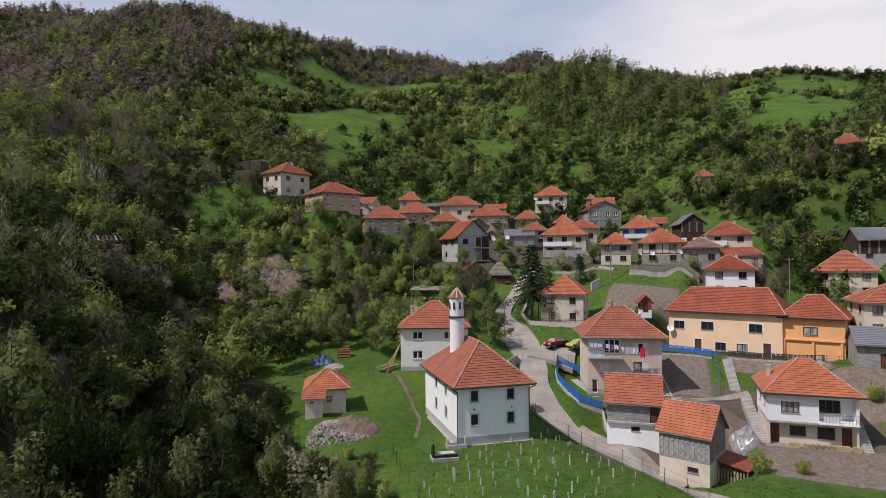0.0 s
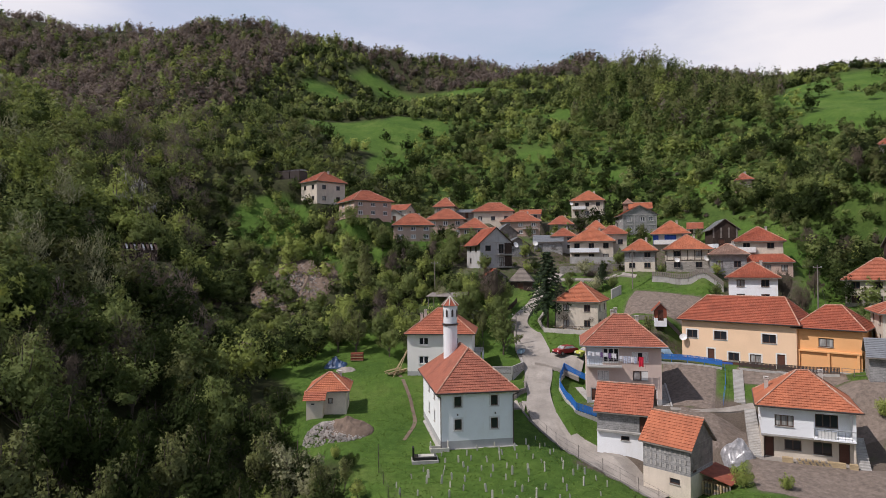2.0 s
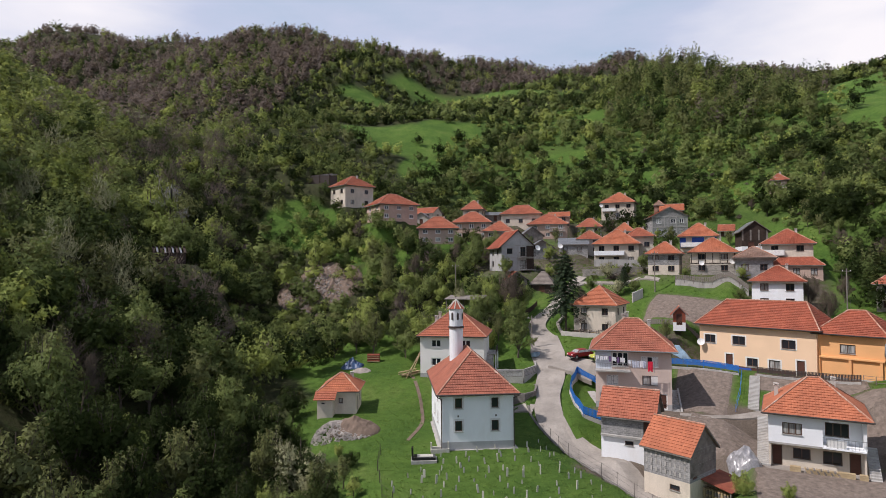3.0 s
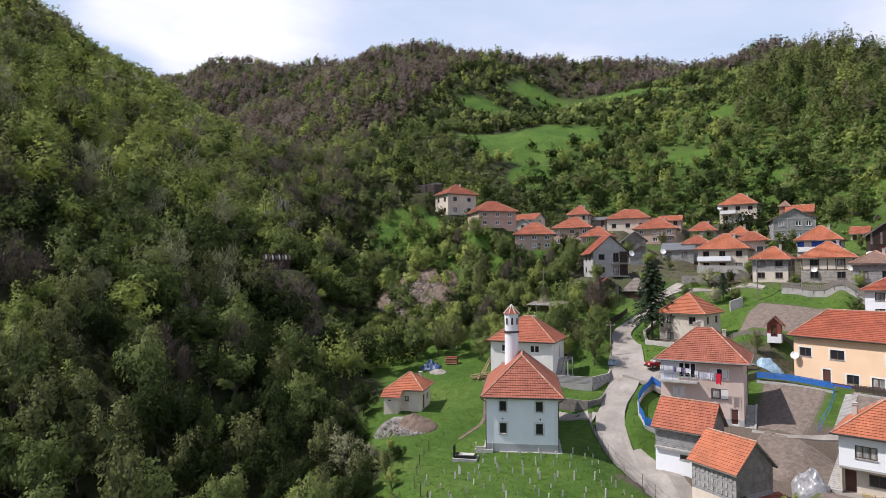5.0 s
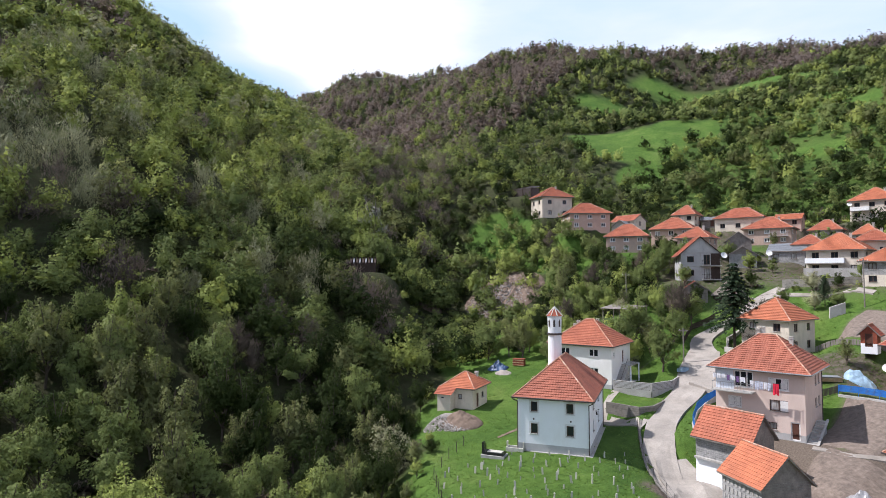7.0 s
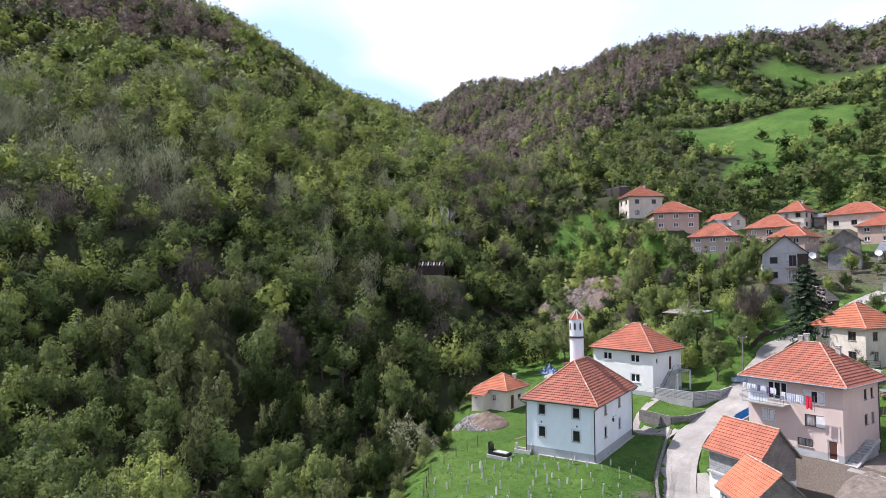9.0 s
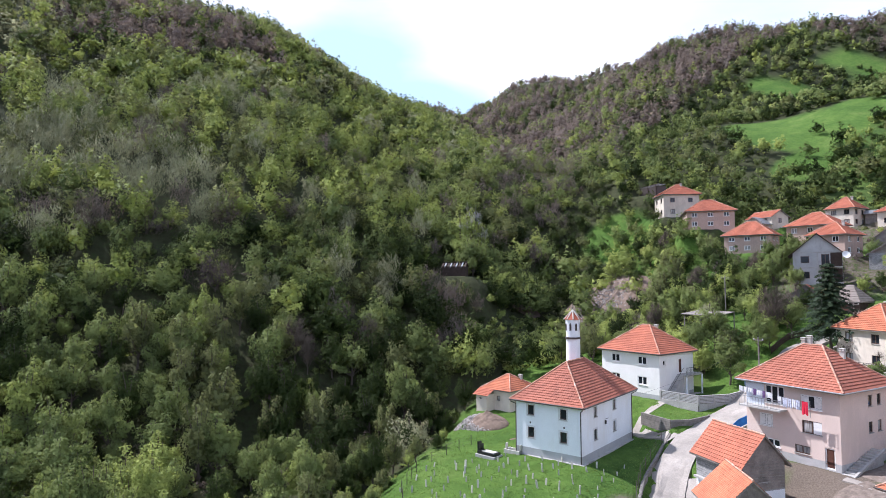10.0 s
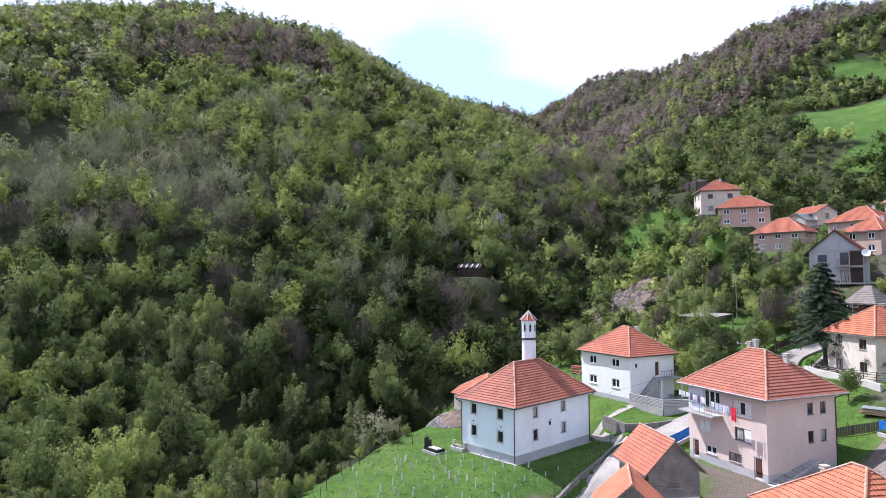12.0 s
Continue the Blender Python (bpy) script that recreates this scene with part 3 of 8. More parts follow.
def window_meshes(w, h, frame_mat, leaves, kind):
    key = (round(w, 2), round(h, 2), frame_mat.name, leaves, kind)
    if key not in WINDOW_CACHE:
        t, dp = 0.13 if frame_mat == M_FRAME_W else 0.095, 0.06
        f = Geo()
        f.box(0, 0, 0, t, dp, h).box(w - t, 0, 0, w, dp, h).box(t, 0, 0, w - t, dp, t).box(t, 0, h - t, w - t, dp, h)
        for k in range(1, leaves):
            x = w * k / leaves
            f.box(x - t * 0.6, 0.004, t, x + t * 0.6, dp, h - t)
        p = Geo()
        for k in range(leaves):
            a, b = w * k / leaves, w * (k + 1) / leaves
            a, b = a + t * 0.55, b - t * 0.55
            p.box(a, 0.03, t * 0.9, b, 0.045, h - t * 0.9)
        if kind == "door":
            p = Geo().box(t, 0.015, t, w - t, 0.05, h - t)
            for zz in (0.15, 0.55):
                p.box(t + 0.12, 0.0, h * zz, w - t - 0.12, 0.015, h * (zz + 0.33))
        s = Geo().box(-0.06, -0.1, -0.05, w + 0.06, 0.08, 0.0)
        WINDOW_CACHE[key] = (f.mesh("window_frame", frame_mat), p.mesh("pane" if kind != "door" else "door_leaf", M_GLASS if kind != "door" else M_BROWN),
                             s.mesh("window_sill", frame_mat if frame_mat != M_FRAME_B else M_CONC))
    return WINDOW_CACHE[key]


def put_window(parent, o, ux, u, z, w, h, frame_mat, leaves=2, kind="window", surround=None):
    """A window or door in a wall's opening, set 9 cm back."""
    ux = Vector(ux)
    back = Vector((-ux.y, ux.x, 0))
    fm, pm, sm = window_meshes(w, h, frame_mat, leaves, kind)
    m = Matrix.Translation(Vector(o) + ux * u + back * 0.09 + Vector((0, 0, z))) @ Matrix.Rotation(math.atan2(ux.y, ux.x), 4, "Z")
    win = new("window" if kind != "door" else "door", fm)
    win.parent = parent
    win.matrix_local = m
    pane = new("pane" if kind != "door" else "door_leaf", pm)
    pane.parent = win
    if kind != "door":
        sill = new("window_sill", sm)
        sill.parent = win
        sill.location = (0, -0.09, 0)
    if surround:
        t = 0.19
        s = Geo()
        s.box(-t, -0.105, 0, 0, -0.08, h + t).box(w, -0.105, 0, w + t, -0.08, h + t).box(0, -0.105, h, w, -0.08, h + t)
        if kind != "door":
            s.box(-t, -0.105, -t, w + t, -0.08, -0.05)
        so = new("surround", s.mesh("surround", surround))
        so.parent = win
    return win


def slope(g, e0, e1, r0, r1, mat=0, course=0.36, lift=0.055):
    """A roof slope in stepped courses, from the eave e0-e1 up to r0-r1."""
    e0, e1, r0, r1 = map(Vector, (e0, e1, r0, r1))
    n = (e1 - e0).cross(r0 - e0 if (r0 - e0).length > 0.01 else r1 - e0).normalized()
    axis = (e1 - e0).normalized()
    up = n.cross(axis)
    length = max((r0 - e0).dot(up), 0.2)
    k = max(2, round(length / course))
    for i in range(k):
        a, b = i / k, (i + 1) / k
        la, ra, lb, rb = e0.lerp(r0, a), e1.lerp(r1, a), e0.lerp(r0, b), e1.lerp(r1, b)
        L = n * lift
        q = [la + L, ra + L, rb, lb] if (rb - lb).length > 0.02 else [la + L, ra + L, rb]
        g.face(q, mat, [((p - e0).dot(axis), (p - e0).dot(up)) for p in q])
        q = [la, ra, ra + L, la + L]
        g.face(q, mat, [((p - e0).dot(axis), (p - e0).dot(up) - 0.01) for p in q])


def roof_mesh(w, d, he, hr, ov, kind, rl, axis, ov_gable=0.35, thick=0.16):
    """Returns slopes, caps and eaves. axis 'x' or 'y' is the ridge's direction; hip or gable."""
    g, caps, eave = Geo(), Geo(), Geo()
    X, Y = w / 2 + ov, d / 2 + ov
    zt = he + hr
    if kind == "hip":
        if axis == "x":
            R0, R1 = (-rl / 2, 0, zt), (rl / 2, 0, zt)
        else:
            R0, R1 = (0, -rl / 2, zt), (0, rl / 2, zt)
        a, b, c, e = (-X, -Y, he), (X, -Y, he), (X, Y, he), (-X, Y, he)
        if axis == "x":
            slope(g, a, b, R0, R1), slope(g, b, c, R1, R1), slope(g, c, e, R1, R0), slope(g, e, a, R0, R0)
            hips = [(a, R0), (e, R0), (b, R1), (c, R1), (R0, R1)]
        else:
            slope(g, a, b, R0, R0), slope(g, b, c, R0, R1), slope(g, c, e, R1, R1), slope(g, e, a, R1, R0)
            hips = [(a, R0), (b, R0), (c, R1), (e, R1), (R0, R1)]
        for p, q in hips:
            if (Vector(p) - Vector(q)).length > 0.1:
                caps.beam(Vector(p) + Vector((0, 0, 0.03)), Vector(q) + Vector((0, 0, 0.06)), 0.095, sides=6)
        eave.box(-X + 0.02, -Y + 0.02, he - thick, X - 0.02, Y - 0.02, he - 0.01)
    else:
        if axis == "y":
            g2 = roof_gable(d, w, he, hr, ov, ov_gable, thick)
            rot = lambda p: (p[1], -p[0], p[2])
        else:
            g2 = roof_gable(w, d, he, hr, ov, ov_gable, thick)
            rot = lambda p: p
        for gg in g2:
            gg.v = [rot(p) for p in gg.v]
        g, caps, eave = g2
    return g, caps, eave


def roof_gable(w, d, he, hr, ov, og, thick):
    g, caps, eave = Geo(), Geo(), Geo()
    X, Y = w / 2 + og, d / 2 + ov
    k = hr / (d / 2)
    ze, zt = he - ov * k, he + hr
    slope(g, (-X, -Y, ze), (X, -Y, ze), (-X, 0, zt), (X, 0, zt))
    slope(g, (X, Y, ze), (-X, Y, ze), (X, 0, zt), (-X, 0, zt))
    caps.beam((-X, 0, zt + 0.05), (X, 0, zt + 0.05), 0.095, sides=6)
    t = thick
    for s in (-1, 1):
        for a, b in (((-X, s * Y, ze), (-X, 0, zt)), ((X, s * Y, ze), (X, 0, zt))):
            A, B = Vector(a), Vector(b)
            dn = Vector((0, 0, -t))
            sx = 0.06 if a[0] < 0 else -0.06
            eave.face([A, B, B + dn, A + dn]).face([A + dn + Vector((sx, 0, 0)), B + dn + Vector((sx, 0, 0)), B + Vector((sx, 0, 0)), A + Vector((sx, 0, 0))])
        dn = Vector((0, 0, -t))
        A, B, C, D = Vector((-X, s * Y, ze)), Vector((X, s * Y, ze)), Vector((X, 0, zt)), Vector((-X, 0, zt))
        eave.face([A + dn, B + dn, C + dn, D + dn]).face([A, B, B + dn, A + dn])
    return g, caps, eave


def house(name, label, x, y, z, yaw, w, d, he, hr, roof="hip", rl=1.0, axis="x", ov=0.6, wall=None, roofmat=None, category="house",
          wins=None, storeys=2, per=(3, 3, 2, 2), frame=None, plinth=None, base=None, group="village houses", deep=2.5, chimneys=(), surround=None,
          gable_mat=None, win_size=(1.1, 1.2), eave_mat=None, skip=()):
    """A house on its own site. Faces: 0 front (towards -y), 1 right, 2 back, 3 left."""
    wall = wall or M_CREAM
    roofmat = roofmat or M_ROOF
    frame = frame or M_FRAME_B
    H = thing(name, pose(x, y, z, 0, 0, yaw), label, category, group)
    corners = [(-w / 2, -d / 2), (w / 2, -d / 2), (w / 2, d / 2), (-w / 2, d / 2)]
    dirs = [(1, 0, 0), (0, 1, 0), (-1, 0, 0), (0, -1, 0)]
    lens = [w, d, w, d]
    if wins is None:
        wins = []
        sh = he / storeys
        for f in range(4):
            for s in range(storeys):
                for k in range(per[f]):
                    if (f, s, k) in skip:
                        continue
                    u = lens[f] * (k + 0.5) / per[f]
                    wins.append((f, u - win_size[0] / 2, s * sh + min(0.95, sh * 0.36), win_size[0], min(win_size[1], sh * 0.5), 2, "window"))
    mats = [wall, plinth or wall, gable_mat or wall]
    zb = base or 0.0
    g = Geo()
    for f in range(4):
        holes = [(u, zz, u + ww, zz + hh) for ff, u, zz, ww, hh, lv, kd in wins if ff == f]
        wall_face(g, (*corners[f], 0), dirs[f], lens[f], zb, he, holes, 0)
        if base:
            wall_face(g, (*corners[f], 0), dirs[f], lens[f], -0.0, zb, holes, 1)
        g.face([Vector((*corners[f], -deep)), Vector((*corners[f], -deep)) + Vector(dirs[f]) * lens[f], Vector((*corners[f], 0)) + Vector(dirs[f]) * lens[f], Vector((*corners[f], 0))], 1)
    if roof == "gable":
        if axis == "x":
            for s in (-1, 1):
                tri = [(s * w / 2, -s * d / 2, he), (s * w / 2, s * d / 2, he), (s * w / 2, 0, he + hr)]
                g.face(tri, 2)
        else:
            for s in (-1, 1):
                tri = [(s * w / 2, s * d / 2, he), (-s * w / 2, s * d / 2, he), (0, s * d / 2, he + hr)]
                g.face(tri, 2)
    part("wall", g, mats, H)
    for ff, u, zz, ww, hh, lv, kd in wins:
        if kd != "hole":
            put_window(H, (*corners[ff], 0), dirs[ff], u, zz, ww, hh, M_FRAME_B if kd == "dark" else frame, lv, "window" if kd == "dark" else kd, surround)
    rg, cg, eg = roof_mesh(w, d, he, hr, ov, roof, rl, axis)
    R = part("roof", rg, roofmat, H)
    if roofmat in (M_ROOF, M_ROOF_AGED, M_ROOF_BRIGHT, M_ROOF_OLD, M_ROOF_GREY):
        part("ridge_tiles", cg, M_CAP, R)
    part("eave", eg, eave_mat or M_WOOD, H)
    for cx_, cy_, ch in chimneys:
        zr = he + hr * max(0.0, 1 - max(abs(cx_) / (w / 2 + ov), abs(cy_) / (d / 2 + ov)))
        c = Geo().box(cx_ - 0.21, cy_ - 0.21, zr - 0.6, cx_ + 0.21, cy_ + 0.21, zr + ch)
        c.box(cx_ - 0.27, cy_ - 0.27, zr + ch, cx_ + 0.27, cy_ + 0.27, zr + ch + 0.06)
        for sx in (-1, 1):
            for sy in (-1, 1):
                c.box(cx_ + sx * 0.17 - 0.05, cy_ + sy * 0.17 - 0.05, zr + ch + 0.06, cx_ + sx * 0.17 + 0.05, cy_ + sy * 0.17 + 0.05, zr + ch + 0.2)
        c.box(cx_ - 0.26, cy_ - 0.26, zr + ch + 0.2, cx_ + 0.26, cy_ + 0.26, zr + ch + 0.25)
        part("chimney", c, M_PANEL, R)
    return H


def ribbon(name, pts, widths, mat, label, lift=0.04, skirt=0.6, step=1.2, category="road", cap=9.0):
    """A paved strip that follows the ground along pts."""
    P = [Vector((*p, 0)) for p in pts]
    rows = []
    n = len(P)
    for i in range(n - 1):
        p0, p1, p2, p3 = P[max(i - 1, 0)], P[i], P[i + 1], P[min(i + 2, n - 1)]
        k = max(2, int((p2 - p1).length / step))
        for j in range(k + (i == n - 2)):
            t = j / k
            q = 0.5 * ((2 * p1) + (p2 - p0) * t + (2 * p0 - 5 * p1 + 4 * p2 - p3) * t * t + (3 * p1 - p0 - 3 * p2 + p3) * t ** 3)
            rows.append((q, widths[i] * (1 - t) + widths[i + 1] * t, i + t))
    g = Geo()
    out = []
    for i, (q, w, s) in enumerate(rows):
        a = rows[max(i - 1, 0)][0]
        b = rows[min(i + 1, len(rows) - 1)][0]
        dr = (b - a).normalized()
        nr = Vector((-dr.y, dr.x, 0))
        line = []
        for k in range(7):
            off = w * (0.5 - k / 6)
            p = q + nr * off
            line.append(Vector((p.x, p.y, ground(p.x, p.y) + lift)))
        zc = sum(p.z for p in line) / 7
        for p in line:
            p.z = min(max(p.z, 0.5 * p.z + 0.5 * zc), line[3].z + cap)
        out.append(line)
    for A, B in zip(out, out[1:]):
        for k in range(6):
            g.face([A[k + 1], B[k + 1], B[k], A[k]][::-1])
        for k, s in ((0, 1), (6, -1)):
            d_ = Vector((0, 0, -skirt))
            g.face([A[k], B[k], B[k] + d_, A[k] + d_])
    ob = new(name, g.mesh(name, mat))
    return tagged(ob, label, category, kind="structure")

# ---- trees ----
rng = np.random.default_rng(7)


def plumes(n, height, radius, count, base=0.25):
    """Leaf places on a bundle of rising, feathery branches, with the way each leaf faces and the branch tips."""
    per = max(4, n // count)
    pts, nrm, tips = [], [], []
    for k in range(count):
        f = (k + rng.random()) / count
        ang = k * 2.399 + rng.normal() * 0.3
        out = np.array([math.cos(ang), math.sin(ang), 0.0])
        rho = radius * 0.9 * math.sqrt(f) * rng.uniform(0.65, 1.3)
        top = height * (0.96 - 0.46 * (rho / radius) ** 1.6) * rng.uniform(0.7, 1.1)
        low = height * (base + 0.22 * (1 - f)) * rng.uniform(0.7, 1.1)
        p0 = out * 0.35 * rho + np.array([0, 0, low])
        p1 = out * rho * 1.1 + np.array([0, 0, top])
        s = rng.random(per) ** 0.8
        thick = radius * rng.uniform(0.24, 0.46) * np.sin(np.pi * (0.2 + 0.74 * s)) ** 0.9
        phi = rng.random(per) * math.tau
        rad = np.stack([np.cos(phi), np.sin(phi), np.zeros(per)], 1)
        q = p0 + (p1 - p0) * s[:, None] + rad * (thick * np.sqrt(rng.uniform(0.3, 1.0, per)))[:, None] + rng.normal(size=(per, 3)) * 0.05 * radius
        pts.append(q)
        nrm.append(rad * 0.45 + q * np.array([1, 1, 0]) / radius * 0.8 + np.array([0, 0, 0.4]) + np.array([0, 0, 0.6]) * (q[:, 2:] / height - 0.25))
        tips.append((*p1, rho))
    return np.concatenate(pts), np.concatenate(nrm), tips


def with_normals(tris, nrm):
    """Adds to each corner the way its bough faces, which rounds the light on a crown."""
    nrm = nrm / (np.linalg.norm(nrm, axis=1)[:, None] + 1e-9)
    return np.concatenate([tris, np.repeat(nrm[:, None, :], 3, axis=1)], -1)


def leaf_tris(c, nrm, size, loose=0.45, long=1.2, wide=0.72):
    """Leaf sprays, one pointed triangle each. Returns verts (n,3,3)."""
    n = len(c)
    puff = nrm
    nrm = nrm + rng.normal(size=(n, 3)) * loose
    nrm /= np.linalg.norm(nrm, axis=1)[:, None] + 1e-9
    a = np.cross(nrm, rng.normal(size=(n, 3)))
    a /= np.linalg.norm(a, axis=1)[:, None] + 1e-9
    b = np.cross(nrm, a)
    s = size * rng.uniform(0.6, 1.4, (n, 1))
    a, b = a * s * long, b * s * wide
    return with_normals(np.stack([c + a, c - a * 0.5 + b, c - a * 0.5 - b], 1), puff)


def twig_tris(c, length, width):
    """Bare twigs, one thin rising spike each."""
    n = len(c)
    a = rng.normal(size=(n, 3)) * 0.6
    a[:, 2] = np.abs(a[:, 2]) + 0.6
    a /= np.linalg.norm(a, axis=1)[:, None]
    b = np.cross(a, rng.normal(size=(n, 3)))
    b /= np.linalg.norm(b, axis=1)[:, None]
    a, b = a * length * rng.uniform(0.6, 1.4, (n, 1)), b * width
    return with_normals(np.stack([c + a, c + b, c - b], 1), c * np.array([1, 1, 0.2]) + np.array([0, 0, 0.3]))


def core_tris(n, height, radius, base=0.3):
    """The shaded inside of a crown: a few large sprays behind the outer leaves."""
    d = rng.normal(size=(n, 3))
    d /= np.linalg.norm(d, axis=1)[:, None]
    c = d * np.array([radius, radius, height * 0.3]) * 0.4 + np.array([0, 0, height * (base + 0.26)])
    return leaf_tris(c, d, radius * 0.27, 0.3, 1.0, 0.9)


def raw_mesh(name, faces, mats, mat_ids=None):
    """A mesh of loose triangles or quads, (n, 3 or 4, 3)."""
    n, c = faces.shape[:2]
    me = bpy.data.meshes.new(name)
    me.vertices.add(n * c)
    me.vertices.foreach_set("co", faces[..., :3].astype(np.float32).ravel())
    if faces.shape[2] == 6:
        puff = me.attributes.new("puff", "FLOAT_VECTOR", "POINT")
        puff.data.foreach_set("vector", faces[..., 3:].astype(np.float32).ravel())
    me.loops.add(n * c)
    me.loops.foreach_set("vertex_index", np.arange(n * c, dtype=np.int32))
    me.polygons.add(n)
    me.polygons.foreach_set("loop_start", np.arange(0, n * c, c, dtype=np.int32))
    for mt in mats:
        me.materials.append(mt)
    if mat_ids is not None:
        me.polygons.foreach_set("material_index", np.asarray(mat_ids, dtype=np.int32))
    me.update(calc_edges=True)
    return me


def trunk_geo(height, lobes, r=0.13):
    g = Geo()
    p = Vector((0, 0, -0.6))
    segs = 4
    lean = Vector((rng.normal() * 0.05, rng.normal() * 0.05, 1))
    pts = [p]
    for k in range(segs):
        p = p + Vector((lean.x + rng.normal() * 0.06, lean.y + rng.normal() * 0.06, 1)) * (height * 0.8 + 0.6) / segs
        pts.append(p)
    for k in range(segs):
        g.beam(pts[k], pts[k + 1], r * (1 - 0.8 * k / segs), sides=6, r2=r * (1 - 0.8 * (k + 1) / segs))
    for cx_, cy_, cz_, r_ in lobes:
        k = min(segs - 1, max(1, int(cz_ / height * segs * 0.75)))
        g.beam(pts[k], (cx_, cy_, cz_), r * 0.42, sides=4, r2=0.02)
    return g


class Kind:
    """A kind of broadleaf tree as it stands in spring: a trunk mesh and a crown mesh."""

    def __init__(self, name, mat, n, height, radius, lobes, leaf, bare=False, base=0.25):
        self.h, self.r, self.bare, self.mat = height, radius, bare, mat
        pts, nrm, tips = plumes(n, height, radius, lobes, base)
        if bare:
            q = np.concatenate([twig_tris(pts, 0.8, 0.022), twig_tris(pts[:: 3], 1.3, 0.035), leaf_tris(pts[::9], nrm[::9], leaf * 0.7)])
        else:
            q = np.concatenate([leaf_tris(pts, nrm, leaf), twig_tris(pts[::14], 0.7, 0.02), core_tris(44, height, radius, base)])
        self.crown = raw_mesh("crown", q, [mat])
        self.trunk = trunk_geo(height, tips, 0.05 + height * 0.012).mesh("trunk", M_BARK)


def far_tris(n, height, radius, leaf, count=5, bare=False):
    pts, nrm, tips = plumes(n, height, radius, count, 0.15)
    if bare:
        return twig_tris(pts, leaf * 4.0, leaf * 0.26)
    return np.concatenate([leaf_tris(pts, nrm, leaf, 0.45 if n > 170 else 0.28), core_tris(14, height, radius, 0.2)])


def plant(kind, x, y, scale=1.0, turn=None, label=None, category="tree", group="hillside trees", z=None, name="tree", stretch=1.0):
    e = thing(name, Matrix.Translation((x, y, ground(x, y) if z is None else z)) @ Matrix.Rotation(rng.random() * 6.28 if turn is None else turn, 4, "Z"), label, category, group)
    e.scale = (scale, scale, scale * stretch)
    part("trunk", kind.trunk, None, e)
    part("crown", kind.crown, None, e)
    return e

# ---- sites ----
# name, x, y, yaw, width, depth, level of the ground at the house
SITE = {
    "mosque": (3.4, 70.76, 15.3, 8.1, 14.0, 1.55),
    "white": (-1.37, 91.5, 0.2, 9.7, 8.2, 4.9),
    "shed": (-14.8, 76.4, 10.5, 4.6, 5.6, 2.35),
    "balcony": (24.3, 84.2, -6.3, 9.5, 9.0, 2.9),
    "barn_a": (22.5, 71.9, -18.8, 5.9, 4.8, -0.7),
    "barn_b": (26.4, 64.6, -41.0, 5.1, 5.2, -2.4),
    "terrace": (41.46, 69.7, -19.6, 8.7, 7.9, 0.1),
    "peach": (45.2, 95.6, -37.0, 16.0, 9.0, 6.1),
    "ochre": (54.6, 88.6, -37.0, 7.6, 8.0, 6.2),
    "lane": (22.3, 110.4, -20.0, 7.4, 8.0, 9.2),
    "upper_a": (-42.6, 164.4, -38.0, 7.7, 9.5, 38.2),
    "upper_b": (-28.4, 155.3, 38.0, 10.6, 9.8, 33.4),
    "upper_c": (-14.8, 149.6, 11.9, 9.6, 6.8, 27.0),
    "upper_d": (-10.0, 188.3, -3.2, 6.0, 6.7, 34.2),
    "upper_e": (-7.5, 165.0, 0.3, 10.0, 7.8, 28.4),
    "upper_f": (0.9, 152.4, -3.5, 6.8, 7.6, 25.7),
    "upper_g": (5.3, 184.4, -3.1, 11.7, 8.4, 33.4),
    "upper_h": (13.3, 176.0, -2.8, 10.8, 8.6, 29.0),
    "gabled": (4.9, 133.8, 22.0, 7.4, 9.0, 20.4),
    "crown_a": (35.7, 197.3, -13.0, 9.9, 8.4, 35.6),
    "crown_b": (25.4, 181.9, -5.6, 6.6, 6.4, 27.7),
    "mid_a": (23.6, 156.6, -2.7, 5.7, 6.3, 24.3),
    "mid_b": (29.4, 146.2, -10.4, 9.9, 8.3, 21.3),
    "mid_c": (35.2, 152.5, -3.2, 6.2, 6.9, 24.9),
    "mid_d": (34.0, 170.0, -11.0, 4.6, 6.2, 25.8),
    "frame": (46.2, 177.0, 2.0, 9.5, 9.2, 29.0),
    "row_a": (37.2, 129.8, -16.0, 6.0, 7.2, 19.5),
    "row_b": (45.8, 127.0, -12.6, 8.2, 7.1, 19.5),
    "blue": (47.8, 146.4, -15.6, 7.8, 7.3, 24.4),
    "hut": (58.2, 162.0, -17.0, 3.4, 3.9, 28.2),
    "dark_barn": (57.9, 142.3, -7.3, 5.2, 8.6, 24.4),
    "row_c": (51.6, 120.8, -14.9, 6.2, 6.2, 19.4),
    "row_d": (59.7, 126.6, -20.0, 8.5, 8.1, 21.0),
    "row_e": (52.0, 109.8, -21.1, 7.5, 8.1, 13.8),
    "east_a": (72.5, 109.0, -32.3, 9.3, 8.0, 13.4),
    "east_barn": (82.9, 113.4, -11.0, 10.9, 5.5, 20.3),
    "east_b": (93.4, 138.8, -24.9, 6.0, 7.7, 42.0),
    "lone_hut": (73.2, 169.2, -11.3, 3.4, 4.6, 39.9),
    "edge": (63.5, 85.0, -20.0, 9.4, 8.1, 9.5),
    "low_house": (-22.6, 173.4, -20.0, 8.0, 5.2, 34.6),
    "gable_shed": (-22.4, 168.2, -4.0, 4.6, 4.2, 33.0),
    "sheet_shed": (-3.4, 191.5, 4.0, 6.0, 4.0, 35.6),
    "small_house": (16.6, 187.6, -6.0, 6.2, 4.6, 34.0),
    "wing": (49.6, 186.0, -12.0, 6.2, 5.6, 34.0),
    "black_hut": (-65.9, 141.6, 25.0, 5.0, 3.4, 24.6),
    "block_barn": (57.5, 78.5, -25.0, 7.5, 6.0, 6.6),
}
